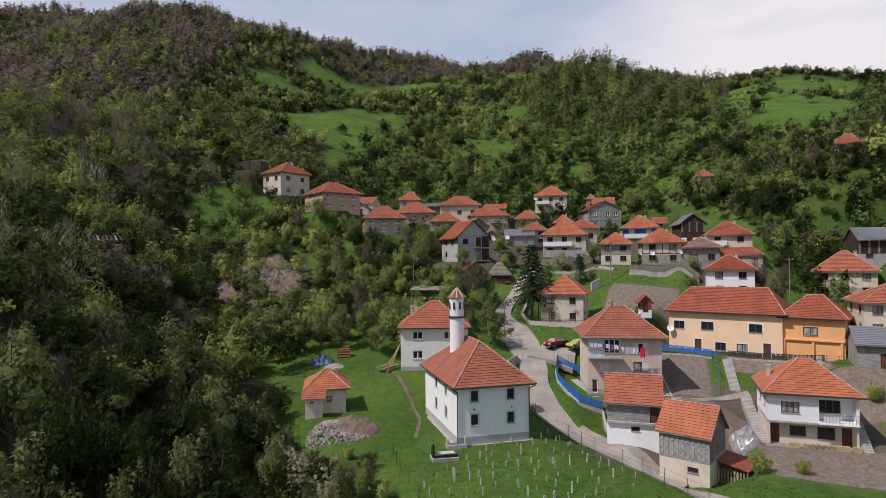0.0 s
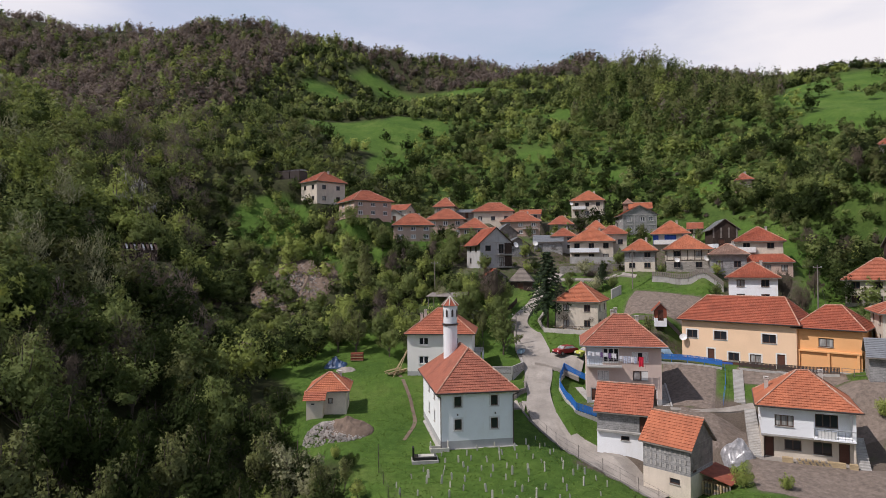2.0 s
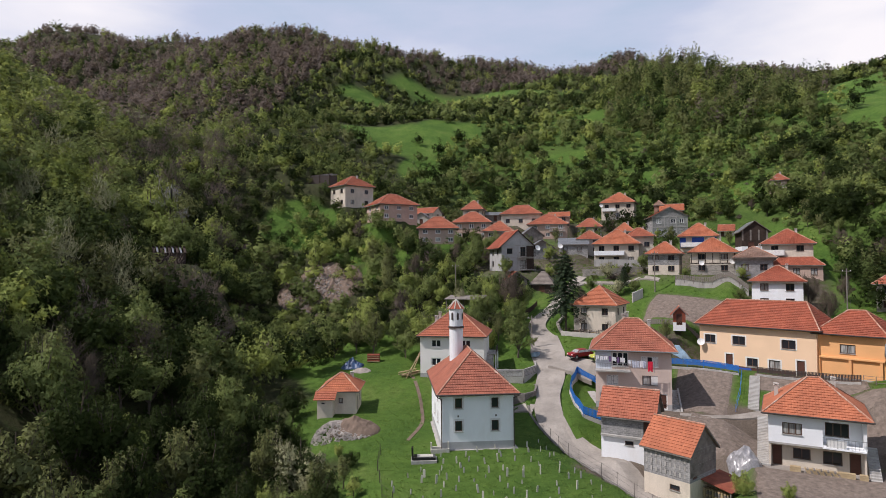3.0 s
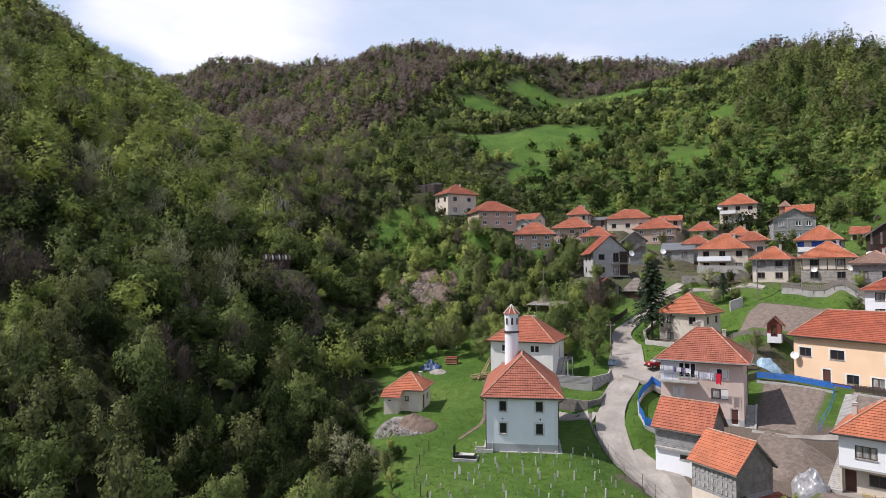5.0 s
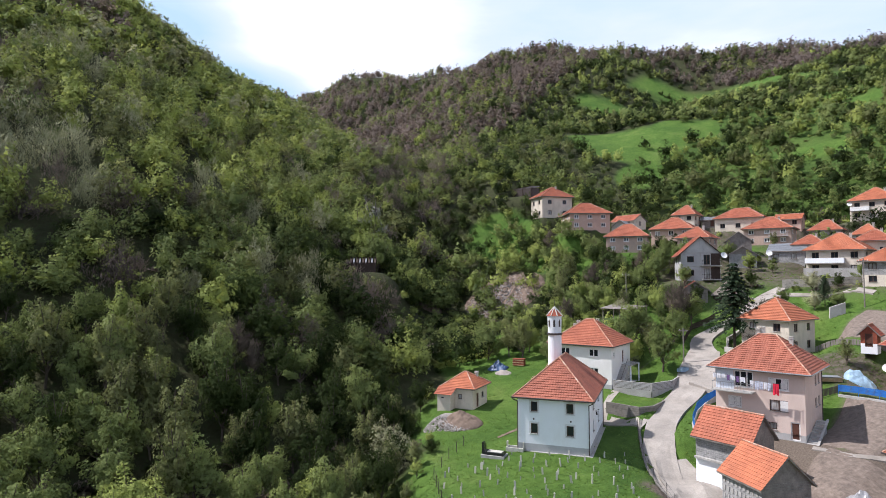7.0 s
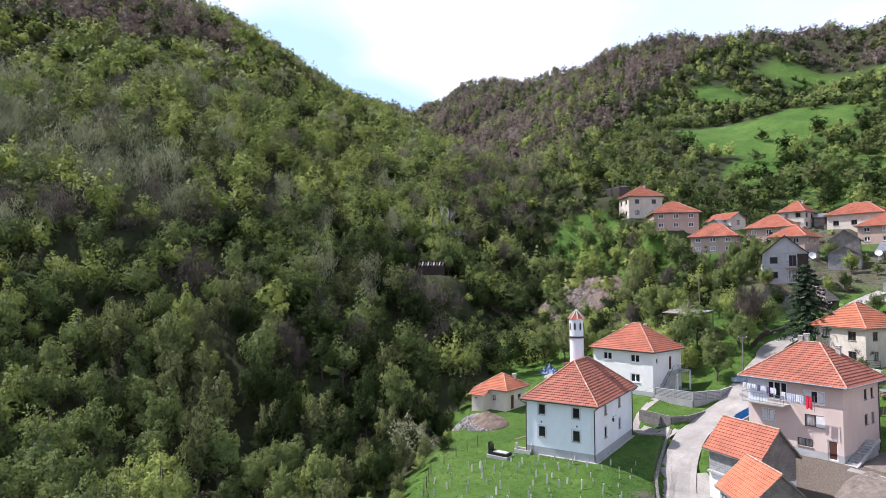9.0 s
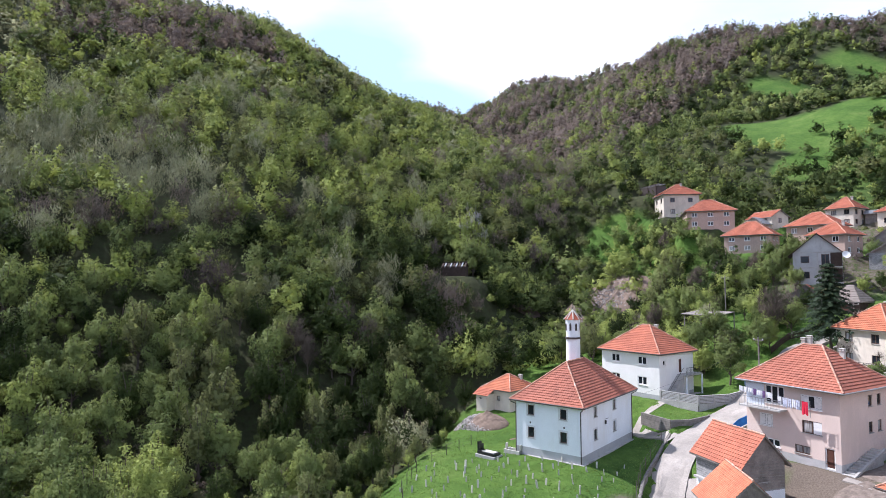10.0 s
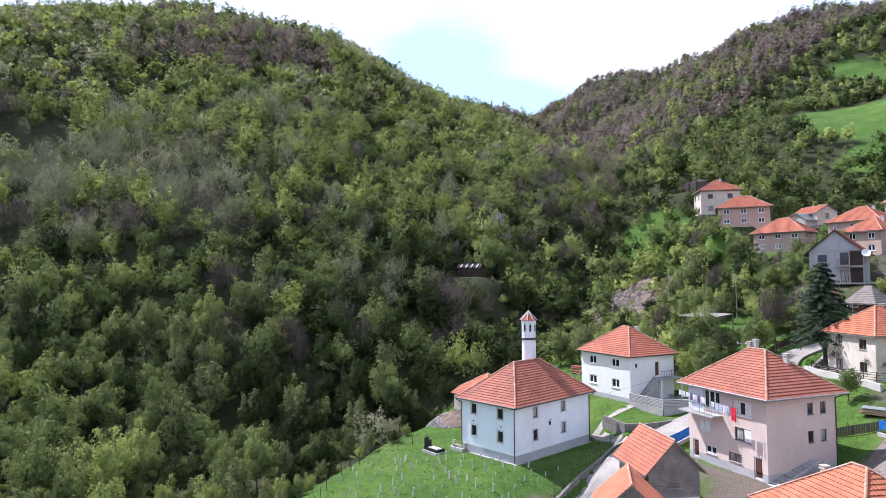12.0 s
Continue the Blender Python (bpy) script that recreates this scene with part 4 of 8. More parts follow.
for sx, sy, syaw, sw, sd, sz in SITE.values():
    PADS.append((sx, sy, syaw, sw / 2, sd / 2, sz, 16.0 if sx > 80 else 5.0))
PADS.append((-55.0, 97.0, 40, 3.0, 2.5, 22.3, 10.0))
PADS.append((7.8, 83.8, -8, 2.3, 2.3, 4.25, 1.3))
PADS.append((-53.0, 168.8, -20, 4.0, 1.6, 46.2, 6.5))
LAND = lay_land()

MEADOWS = [(-4, 76, 17, 17), (7, 56, 15, 17), (20, 80, 22, 30), (45, 80, 40, 40), (33, 130, 42, 45), (14, 45, 14, 16), (12, 160, 36, 26),
           (-52, 258, 26, 22), (-32, 280, 16, 14), (-66, 330, 40, 16), (-44, 380, 46, 15), (-36, 228, 8, 16), (72, 184, 9, 6), (46, 222, 8, 4), (21, 313, 12, 8), (-53, 153, 11, 9), (-16, 92, 10, 12), (5, 368, 30, 10), (150, 264, 36, 66), (195, 335, 34, 36), (122, 208, 14, 16),
           (36, 291, 15, 7), (55, 280, 13, 6), (18, 247, 13, 7), (70, 188, 12, 7), (-24, 138, 7, 8), (-34, 146, 9, 7), (90, 178, 10, 8), (-23, 100, 11, 13)]
ROADS = [([(31.0, 45.0), (27.5, 51.0), (24.1, 56.6), (20.1, 63.0), (18.0, 66.0), (15.9, 69.6), (14.2, 73.6), (12.9, 78.5), (12.7, 84), (13.3, 91), (12.8, 99), (12.2, 106.0)], [3.9, 3.8, 3.8, 3.8, 3.8, 3.8, 3.6, 3.6, 3.6, 4.2, 5.6, 4.6]),
         ([(12.2, 105.5), (10.9, 110), (11.8, 115), (14.2, 121), (16.8, 127.5), (20.5, 133)], [4.2, 3.2, 2.6, 2.3, 2.2, 2.0]),
         ([(14.5, 95.5), (17.5, 93.6), (20.0, 92.6)], [6.0, 5.4, 4.6]),
         ([(15.6, 73.0), (18.2, 69.6), (20.6, 65.0), (22.8, 60.4)], [3.6, 5.6, 5.8, 4.0])]
SOIL = [(33.3, 85.0, 3.7, 6.2, -20), (47, 85.2, 6.5, 2.6, -20), (33.0, 73.0, 4.4, 4.4, -24), (41, 60.8, 8.0, 4.3, -16), (37.0, 112.8, 6.2, 4.8, -29), (43, 101.5, 5, 3, -30), (52.5, 74.5, 4.5, 4.5, -25)]

# trodden yards between the houses: x, y, reach east and north
YARDS = [(6, 142, 12, 17), (22, 150, 16, 18), (36, 142, 14, 18), (48, 136, 13, 18), (-3, 176, 14, 16), (24, 180, 20, 16), (56, 118, 8, 10), (38, 97, 9, 6), (31, 101, 5, 4)]
DIRT = [(37.0, 75.0, 4.0, 5.5, -22), (22.8, 78.6, 4.6, 1.0, -6), (28.5, 76.5, 4.5, 3.2, -15), (31.0, 70.5, 3.5, 4.0, -24), (20.5, 66.5, 3.0, 6.0, -25), (47.0, 63.5, 6.0, 3.0, -18), (49.0, 73.5, 2.6, 7.0, -20), (31.2, 84.0, 1.6, 6.5, -12), (36.5, 64.0, 3.0, 4.0, -20)]


def meadow(x, y):
    m = np.zeros_like(np.asarray(x, dtype=float))
    for cx_, cy_, rx_, ry_ in MEADOWS:
        d = np.hypot((x - cx_) / rx_, (y - cy_) / ry_)
        m = np.maximum(m, np.clip((1.08 - d) / 0.16, 0, 1))
    return m


def open_hill(x, y):
    """The grassy hill with scattered trees above and east of the village, 0 to 1."""
    d = np.minimum(np.hypot((x - 75) / 120, (y - 255) / 92), np.hypot((x - 100) / 62, (y - 145) / 70))
    return np.clip((1.05 - d) / 0.2, 0, 1)


def axis_steps(lo, hi, fine, grow, end):
    a = list(np.arange(lo, hi + fine, fine))
    s = fine
    while a[-1] < end:
        s *= grow
        a.append(a[-1] + s)
    s = fine
    while a[0] > -end:
        s *= grow
        a.insert(0, a[0] - s)
    return np.array(a)


def build_ground():
    xs = axis_steps(-90, 100, 1.0, 1.06, 2500)
    ys = axis_steps(25, 200, 1.0, 1.05, 2500)
    X, Y = np.meshgrid(xs, ys)
    # the ground breaks sharply at the wall beside the lane
    for j in np.flatnonzero((ys > 43) & (ys < 80)):
        i = int(np.argmin(np.abs(xs - lane_edge(ys[j]))))
        X[j, i], X[j, i + 1] = lane_edge(ys[j]) - 0.1, lane_edge(ys[j]) + 0.14
    Z = ground_many(X, Y)
    Z = Z + 0.05 * np.sin(X * 1.7 + Y * 0.6) * np.sin(Y * 1.3 - X * 0.4)
    # the bed of the lanes is dug out
    for pts, wid in ROADS:
        d = np.full(X.shape, 99.0)
        for (ax, ay), (bx, by), wa in zip(pts, pts[1:], wid):
            t = np.clip(((X - ax) * (bx - ax) + (Y - ay) * (by - ay)) / ((bx - ax) ** 2 + (by - ay) ** 2), 0, 1)
            d = np.minimum(d, np.hypot(X - ax - t * (bx - ax), Y - ay - t * (by - ay)) - wa / 2)
        Z = Z - 0.5 * np.clip((0.0 - d) / 0.4, 0, 1)
    ny, nx = X.shape
    idx = np.arange(nx * ny).reshape(ny, nx)
    q = np.stack([idx[:-1, :-1], idx[:-1, 1:], idx[1:, 1:], idx[1:, :-1]], axis=-1).reshape(-1, 4)
    me = bpy.data.meshes.new("ground")
    me.from_pydata(np.stack([X, Y, Z], -1).reshape(-1, 3).tolist(), [], q.tolist())
    me.materials.append(M_GROUND)
    me.polygons.foreach_set("use_smooth", [True] * len(q))
    col = me.color_attributes.new("cover", "FLOAT_COLOR", "POINT")
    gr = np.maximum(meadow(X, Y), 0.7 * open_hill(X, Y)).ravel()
    rgba = np.zeros((nx * ny, 4), dtype=np.float32)
    so = np.zeros_like(X)
    for cx_, cy_, hx_, hy_, rot_ in SOIL + DIRT:
        a = radians(rot_)
        u = np.abs((X - cx_) * math.cos(a) + (Y - cy_) * math.sin(a)) - hx_
        v = np.abs(-(X - cx_) * math.sin(a) + (Y - cy_) * math.cos(a)) - hy_
        so = np.maximum(so, np.clip(0.5 - np.maximum(u, v) / 0.8, 0, 1))
    yd = np.zeros_like(X)
    for cx_, cy_, rx_, ry_ in YARDS:
        yd = np.maximum(yd, np.clip((1.1 - np.hypot((X - cx_) / rx_, (Y - cy_) / ry_)) / 0.35, 0, 1))
    rgba[:, 2] = yd.ravel()
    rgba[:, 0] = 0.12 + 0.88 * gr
    rgba[:, 1] = so.ravel()
    rgba[:, 3] = 1
    col.data.foreach_set("color", rgba.ravel())
    me.update()
    return tagged(new("ground", me), "steep green hillside with meadow and forest floor", "ground", kind="structure")


build_ground()

# ---- houses ----
def at(key):
    sx, sy, syaw, sw, sd, sz = SITE[key]
    return dict(x=sx, y=sy, z=sz, yaw=syaw, w=sw, d=sd)



W, D = "window", "door"


def balcony(parent, x0, x1, y, z, depth, slab=M_CONC, rail=M_FRAME_W, bars=True, panel=None):
    """A balcony on a front wall at y, from x0 to x1."""
    b = part("balcony", Geo().box(x0, y - depth, z - 0.16, x1, y - 0.002, z), slab, parent)
    g = Geo()
    if panel:
        g.box(x0, y - depth, z, x1, y - depth + 0.06, z + 0.95).box(x0, y - depth + 0.062, z, x0 + 0.06, y - 0.004, z + 0.95).box(x1 - 0.06, y - depth + 0.062, z, x1, y - 0.004, z + 0.95)
        part("parapet", g, panel, b)
    else:
        zt = z + 0.95
        g.beam((x0, y - depth + 0.05, zt), (x1, y - depth + 0.05, zt), 0.035).beam((x0 + 0.03, y - depth + 0.05, zt), (x0 + 0.03, y, zt), 0.03).beam((x1 - 0.03, y - depth + 0.05, zt), (x1 - 0.03, y, zt), 0.03)
        n = max(2, int((x1 - x0) / 0.3))
        bal = Geo().beam((0, 0, 0), (0, 0, 0.95), 0.018).mesh("baluster", rail)
        for k in range(n + 1):
            xx = x0 + 0.04 + (x1 - x0 - 0.08) * k / n
            part("baluster", bal, None, b).location = (xx, y - depth + 0.05, z)
        part("railing", g, rail, b)
    return b


def dish(parent, p, face=(0.3, -1, 0.45), r=0.5):
    """A satellite dish on its arm."""
    g = Geo()
    f = Vector(face).normalized()
    q = f.to_track_quat("Z", "Y").to_matrix()
    P = Vector(p)
    rings = [(0.0, 0.0), (r * 0.5, 0.03), (r, 0.13)]
    for (r0, z0), (r1, z1) in zip(rings, rings[1:]):
        for k in range(14):
            a, b = math.tau * k / 14, math.tau * (k + 1) / 14
            pts = [P + q @ Vector((r0 * math.cos(a), r0 * math.sin(a), z0)), P + q @ Vector((r1 * math.cos(a), r1 * math.sin(a), z1)), P + q @ Vector((r1 * math.cos(b), r1 * math.sin(b), z1)), P + q @ Vector((r0 * math.cos(b), r0 * math.sin(b), z0))]
            g.face(pts if r0 else pts[1:])
    g.beam(P - f * 0.02, P - f * 0.3 + Vector((0, 0.15, -0.3)), 0.03).beam(P + q @ Vector((0, -r, 0.13)), P + f * 0.5, 0.012)
    return part("satellite_dish", g, M_FRAME_W, parent, "white satellite dish")


def downpipe(parent, x, y, he, z0=0.0, ex=0.0, ey=0.0):
    g = Geo().beam((x, y, z0), (x, y, he - 0.55), 0.055, sides=6).beam((x, y, he - 0.55), (x + ex, y + ey, he - 0.2), 0.055, sides=6)
    return part("downpipe", g, M_PIPE, parent)


def gutter(parent, w, d, he, ov, mat=None):
    X, Y = w / 2 + ov + 0.05, d / 2 + ov + 0.05
    g = Geo()
    for a, b in (((-X, -Y), (X, -Y)), ((X, -Y), (X, Y)), ((X, Y), (-X, Y)), ((-X, Y), (-X, -Y))):
        g.beam((*a, he - 0.04), (*b, he - 0.04), 0.075, sides=6)
    return part("gutter", g, mat or M_PIPE, parent)


# mosque
mq = house("mosque", "white two-storey village mosque with hipped clay-tile roof", **at("mosque"), he=6.1, hr=4.0, rl=4.7, axis="y", ov=0.55, wall=M_WHITE, plinth=M_PLINTH, base=0.85, frame=M_FRAME_B, surround=M_SURROUND, roofmat=M_ROOF_AGED,
      wins=[(0, 1.5, 2.0, 0.8, 1.15, 1, W), (0, 5.55, 2.0, 0.8, 1.15, 1, W), (0, 1.5, 4.5, 0.8, 1.1, 1, W), (0, 5.55, 4.5, 0.8, 1.1, 1, W),
            (1, 3.1, 2.0, 0.8, 1.15, 1, W), (1, 8.3, 2.0, 0.8, 1.15, 1, W), (1, 3.1, 4.5, 0.8, 1.1, 1, W), (1, 8.3, 4.5, 0.8, 1.1, 1, W),
            (3, 5.0, 2.0, 0.8, 1.15, 1, W), (3, 9.2, 2.0, 0.8, 1.15, 1, W), (3, 5.0, 4.5, 0.8, 1.1, 1, W), (3, 9.2, 4.5, 0.8, 1.1, 1, W)], category="mosque", group="near houses")
gutter(mq, 8.1, 14.0, 6.1, 0.55)
for px_, py_, ex_, ey_ in ((-4.05, -7.08, -0.5, -0.5), (4.0, -7.08, 0.5, -0.5), (4.12, 6.9, 0.5, 0.5)):
    downpipe(mq, px_, py_, 6.1, 0.1, ex_, ey_)
for vx_ in (-2.2, 2.0):
    part("vent", Geo().box(vx_ - 0.08, -7.04, 3.55, vx_ + 0.08, -7.004, 3.75), M_PIPE, mq)
part("wall_lamp", Geo().box(4.056, -1.1, 3.3, 4.25, -0.95, 3.7).beam((4.05, -1.0, 3.8), (4.5, -1.0, 4.0), 0.03), M_PIPE, mq)
tagged(part("apron", Geo().box(-4.4, -7.3, -0.5, 4.4, 7.35, 0.03), M_CONC, mq), label="concrete strip round the foot of the wall")

mn = thing("minaret", pose(1.6, 72.4, 0), "slim white round minaret with tiled cap and dark ring", "minaret")
part("shaft", Geo().lathe([(0.86, 6.6), (0.86, 13.9), (0.84, 14.15), (0.9, 16.2), (0.9, 16.4)], 20), M_WHITE, mn, smooth=False)
part("ring", Geo().lathe([(0.9, 13.95), (1.0, 13.98), (1.0, 14.16), (0.9, 14.2)], 20), M_PIPE, mn, "dark metal ring")
for k in range(8):
    a = math.tau * (k + 0.5) / 8
    c, s_ = math.cos(a), math.sin(a)
    o = Vector((0.885 * c, 0.885 * s_, 0))
    t_ = Vector((-s_, c, 0)) * 0.13
    n_ = Vector((c, s_, 0)) * 0.03
    sl = Geo().face([o - t_ + n_ + Vector((0, 0, 15.0)), o + t_ + n_ + Vector((0, 0, 15.0)), o + t_ + n_ + Vector((0, 0, 15.75)), o + n_ + Vector((0, 0, 15.95)), o - t_ + n_ + Vector((0, 0, 15.75))])
    part("slit_window", sl, M_PIPE, mn)
cap_g, rib_g = Geo(), Geo()
for k in range(8):
    a, b = math.tau * k / 8, math.tau * (k + 1) / 8
    slope(cap_g, (1.08 * math.cos(a), 1.08 * math.sin(a), 16.35), (1.08 * math.cos(b), 1.08 * math.sin(b), 16.35), (0, 0, 17.5), (0, 0, 17.5), course=0.3, lift=0.03)
    rib_g.beam((1.08 * math.cos(a), 1.08 * math.sin(a), 16.38), (0, 0, 17.53), 0.07, sides=5)
cap_ = part("cap", cap_g, M_ROOF_OLD, mn, "octagonal tiled cap")
part("cap_ribs", rib_g, M_MARBLE, cap_)
part("finial", Geo().beam((0, 0, 17.45), (0, 0, 18.5), 0.035, r2=0.01).lathe([(0.0, 17.75), (0.1, 17.85), (0.0, 17.95)], 8).lathe([(0.0, 18.05), (0.07, 18.12), (0.0, 18.2)], 8), M_PIPE, mn)

# white house
wh = house("white_house", "white two-storey house with hipped tile roof above a walled yard", **at("white"), he=6.2, hr=3.55, rl=1.2, wall=M_OFFWHITE, plinth=M_PLINTH, base=0.6, ov=0.45, group="near houses", frame=M_FRAME_W,
      wins=[(0, 1.7, 1.7, 1.5, 1.2, 2, W), (0, 6.2, 1.7, 1.5, 1.2, 2, W), (0, 1.7, 4.5, 1.5, 1.15, 2, W), (0, 6.2, 4.5, 1.5, 1.15, 2, W),
            (1, 0.9, 4.5, 0.6, 0.8, 1, W), (1, 4.6, 3.2, 0.9, 2.1, 1, D), (1, 4.6, 0.1, 2.4, 2.2, 1, W), (3, 2.0, 1.7, 1.2, 1.2, 2, W), (3, 5.0, 4.5, 1.2, 1.1, 2, W), (3, 5.0, 1.7, 1.2, 1.2, 2, W)],
      chimneys=((0.6, 1.6, 1.0), (-2.9, 2.3, 1.3), (-3.5, 2.3, 1.1)))
gutter(wh, 9.7, 8.2, 6.2, 0.45)
part("garage_door", Geo().box(4.85, 0.5, 0.12, 4.9, 2.9, 2.3), M_FRAME_W, wh, "white garage door")
st_ = Geo()
for k in range(14):
    st_.box(4.86, -3.6 + k * 0.26, -0.3, 5.9, -3.6 + (k + 1) * 0.26, 0.2 + k * 0.21)
part("outside_stair", st_, M_CONC, wh, "grey concrete outside stair")
bl = part("landing", Geo().box(4.86, 0.05, 2.95, 6.3, 4.1, 3.12), M_CONC, wh)
rg_ = Geo()
for k in range(13):
    yy = 0.1 + k * 0.33
    rg_.beam((6.25, yy, 3.12), (6.25, yy, 4.1), 0.018)
rg_.beam((6.25, 0.1, 4.1), (6.25, 4.1, 4.1), 0.03).beam((5.9, -3.5, 1.2), (5.9, 0.0, 4.1), 0.03)
part("railing", rg_, M_PIPE, bl)
for yy in (0.2, 4.0):
    part("post", Geo().box(6.15, yy - 0.08, -0.3, 6.31, yy + 0.08, 2.95), M_WHITE, bl)

# garden shed
sd = house("garden_shed", "small cream-washed shed with orange hipped tile roof", **at("shed"), he=3.0, hr=1.9, rl=0.35, wall=M_CREAM, ov=0.5, category="shed", group="near houses", roofmat=M_ROOF_BRIGHT,
      wins=[(0, 2.3, 1.4, 0.6, 0.7, 1, W), (1, 1.4, 0.1, 0.9, 2.0, 1, D), (1, 3.4, 1.2, 0.9, 0.8, 1, W)], storeys=1, chimneys=((1.2, 1.4, 0.5),))
ann = Geo().box(-2.5, -4.5, -1.2, -0.5, -2.8, 2.35)
part("annex_wall", ann, M_CREAM, sd)
ag = Geo()
slope(ag, (-2.9, -4.9, 2.25), (-0.1, -4.9, 2.25), (-2.9, -3.0, 3.15), (-0.1, -3.0, 3.15))
part("annex_roof", ag, M_ROOF, sd)
part("vent", Geo().box(-1.9, -4.53, 1.7, -1.5, -4.502, 1.85), M_GLASS, sd)

# tall house with the balcony
bh = house("balcony_house", "tall beige three-storey house with laundry on its balcony", **at("balcony"), he=7.6, hr=3.75, rl=1.9, wall=M_BEIGE, plinth=M_GREYR, base=0.75, ov=0.75, group="near houses", frame=M_FRAME_W, roofmat=M_ROOF_AGED,
      wins=[(0, 2.1, 5.4, 2.1, 1.9, 3, W), (0, 5.8, 5.5, 2.1, 1.35, 3, W), (0, 1.4, 3.0, 1.5, 1.3, 2, W), (0, 5.9, 3.1, 1.9, 1.25, 2, "dark"), (0, 5.1, 1.0, 1.5, 0.8, 2, "dark"), (0, 8.0, 0.1, 0.95, 2.0, 1, D),
            (0, 0.5, 0.2, 0.8, 1.8, 1, D), (0, 2.2, 1.0, 1.4, 0.8, 2, W),
            (1, 5.2, 5.7, 0.75, 1.1, 1, "dark"), (1, 6.9, 5.7, 0.75, 1.1, 1, "dark"), (1, 5.2, 3.1, 0.75, 1.1, 1, "dark"), (1, 6.9, 3.1, 0.75, 1.1, 1, "dark"), (3, 3.0, 5.6, 1.2, 1.2, 2, W), (3, 3.0, 3.0, 1.2, 1.2, 2, W)],
      chimneys=((-1.1, 0.3, 1.2), (-0.6, 0.5, 1.1), (2.3, 1.2, 1.1)))
gutter(bh, 9.5, 9.0, 7.6, 0.75, M_ZINC)
part("balcony_back", Geo().box(-4.72, -4.512, 5.06, -2.68, -4.503, 7.45), M_PALEBLUE, bh, "pale blue washed wall behind the balcony")
downpipe(bh, 4.8, 4.4, 7.6, 0.1, 0.6, 0.5)
balcony(bh, -4.75, -0.3, -4.5, 5.05, 1.35, rail=M_ZINC)
for bx0, bx1, bz0, bz1 in ((1.2, 1.72, 5.66, 6.7), (2.48, 3.0, 5.66, 6.7), (-3.2, -2.7, 3.16, 4.15), (-2.48, -2.0, 3.16, 4.15)):
    part("blind", Geo().box(bx0, -4.425, bz0, bx1, -4.41, bz1), M_FRAME_W, bh, "pale window blind")
part("shutter", Geo().box(2.25, -4.47, 3.15, 3.05, -4.44, 4.3), M_FRAME_W, bh, "white roller shutter half down")
for k in range(11):
    part("step", Geo().box(4.8, -4.7 + k * 0.52, -0.8, 5.75, -4.7 + (k + 1) * 0.52 + 0.04, 0.02 + k * 0.16), M_CONC, bh, "grey concrete step along the side wall")
part("step_kerb", Geo().beam((5.9, -4.8, -0.1), (5.9, 1.0, 1.75), 0.16), M_CONC, bh)

# barns by the lane
ba = house("barn", "small barn with tiled gable roof, grey blocks over whitewash", **at("barn_a"), he=5.4, hr=2.4, roof="gable", wall=M_BLOCK, plinth=M_WHITE, base=2.75, ov=0.5, category="barn", group="near houses", gable_mat=M_WOOD,
      wins=[(0, 2.7, 1.75, 0.95, 0.5, 1, W), (0, 4.75, 2.8, 0.95, 1.9, 1, D), (1, 1.8, 3.6, 1.2, 0.6, 1, W)])
part("ledge", Geo().box(-2.95, -2.75, 2.6, 2.95, -2.402, 2.8), M_CONC, ba)
for k in range(9):
    part("board", Geo().box(2.955, -2.4 + k * 0.0, 2.9 + k * 0.28, 2.985, 2.4, 2.9 + k * 0.28 + 0.25), M_WOOD, ba)
bb = house("barn", "small barn with bright orange gable roof, blocks over stained plaster", **at("barn_b"), he=5.4, hr=2.4, roof="gable", wall=M_BLOCK, plinth=M_CREAM, base=2.4, ov=0.35, category="barn", group="near houses", roofmat=M_ROOF_BRIGHT, gable_mat=M_WOOD,
      wins=[(0, 2.9, 1.3, 1.1, 0.55, 1, W), (1, 0.5, 2.6, 1.0, 1.8, 1, D)])
for k in range(9):
    for j in range(3):
        part("vent_block", Geo().box(-2.3 + k * 0.53, -2.65, 2.75 + j * 0.75, -2.1 + k * 0.53, -2.602, 3.2 + j * 0.75), M_CONC, bb)
for k in range(9):
    part("board", Geo().box(2.555, -2.6, 2.9 + k * 0.28, 2.585, 2.6, 2.9 + k * 0.28 + 0.25), M_WOOD, bb)

# white house with the loggia
tx = at("terrace")
tx["z"] += 2.7
th = house("terrace_house", "white house with bright orange hipped roof and loggia over the terrace", **tx, he=3.1, hr=3.35, rl=1.1, wall=M_WHITE, ov=0.56, group="near houses", roofmat=M_ROOF_BRIGHT, deep=0.2,
      wins=[(0, 1.3, 0.95, 1.8, 1.2, 3, W), (0, 4.95, 0.2, 3.45, 2.6, 1, "hole"), (1, 2.0, 1.1, 1.2, 1.2, 2, W), (1, 5.0, 1.1, 1.2, 1.2, 2, W), (3, 2.0, 1.1, 1.2, 1.2, 2, W), (3, 5.0, 1.1, 1.2, 1.2, 2, W)],
      chimneys=((-3.6, 0.5, 1.2), (1.9, 1.6, 1.0)))
lg_ = Geo()
wall_face(lg_, (0.6, -2.6, 0), (1, 0, 0), 3.45, 0.2, 2.8, [(0.25, 0.9, 2.35, 2.3)], 0)
lg_.face([(0.6, -3.9, 0.2), (0.6, -2.6, 0.2), (0.6, -2.6, 2.8), (0.6, -3.9, 2.8)][::-1]).face([(4.05, -3.9, 0.2), (4.05, -2.6, 0.2), (4.05, -2.6, 2.8), (4.05, -3.9, 2.8)])
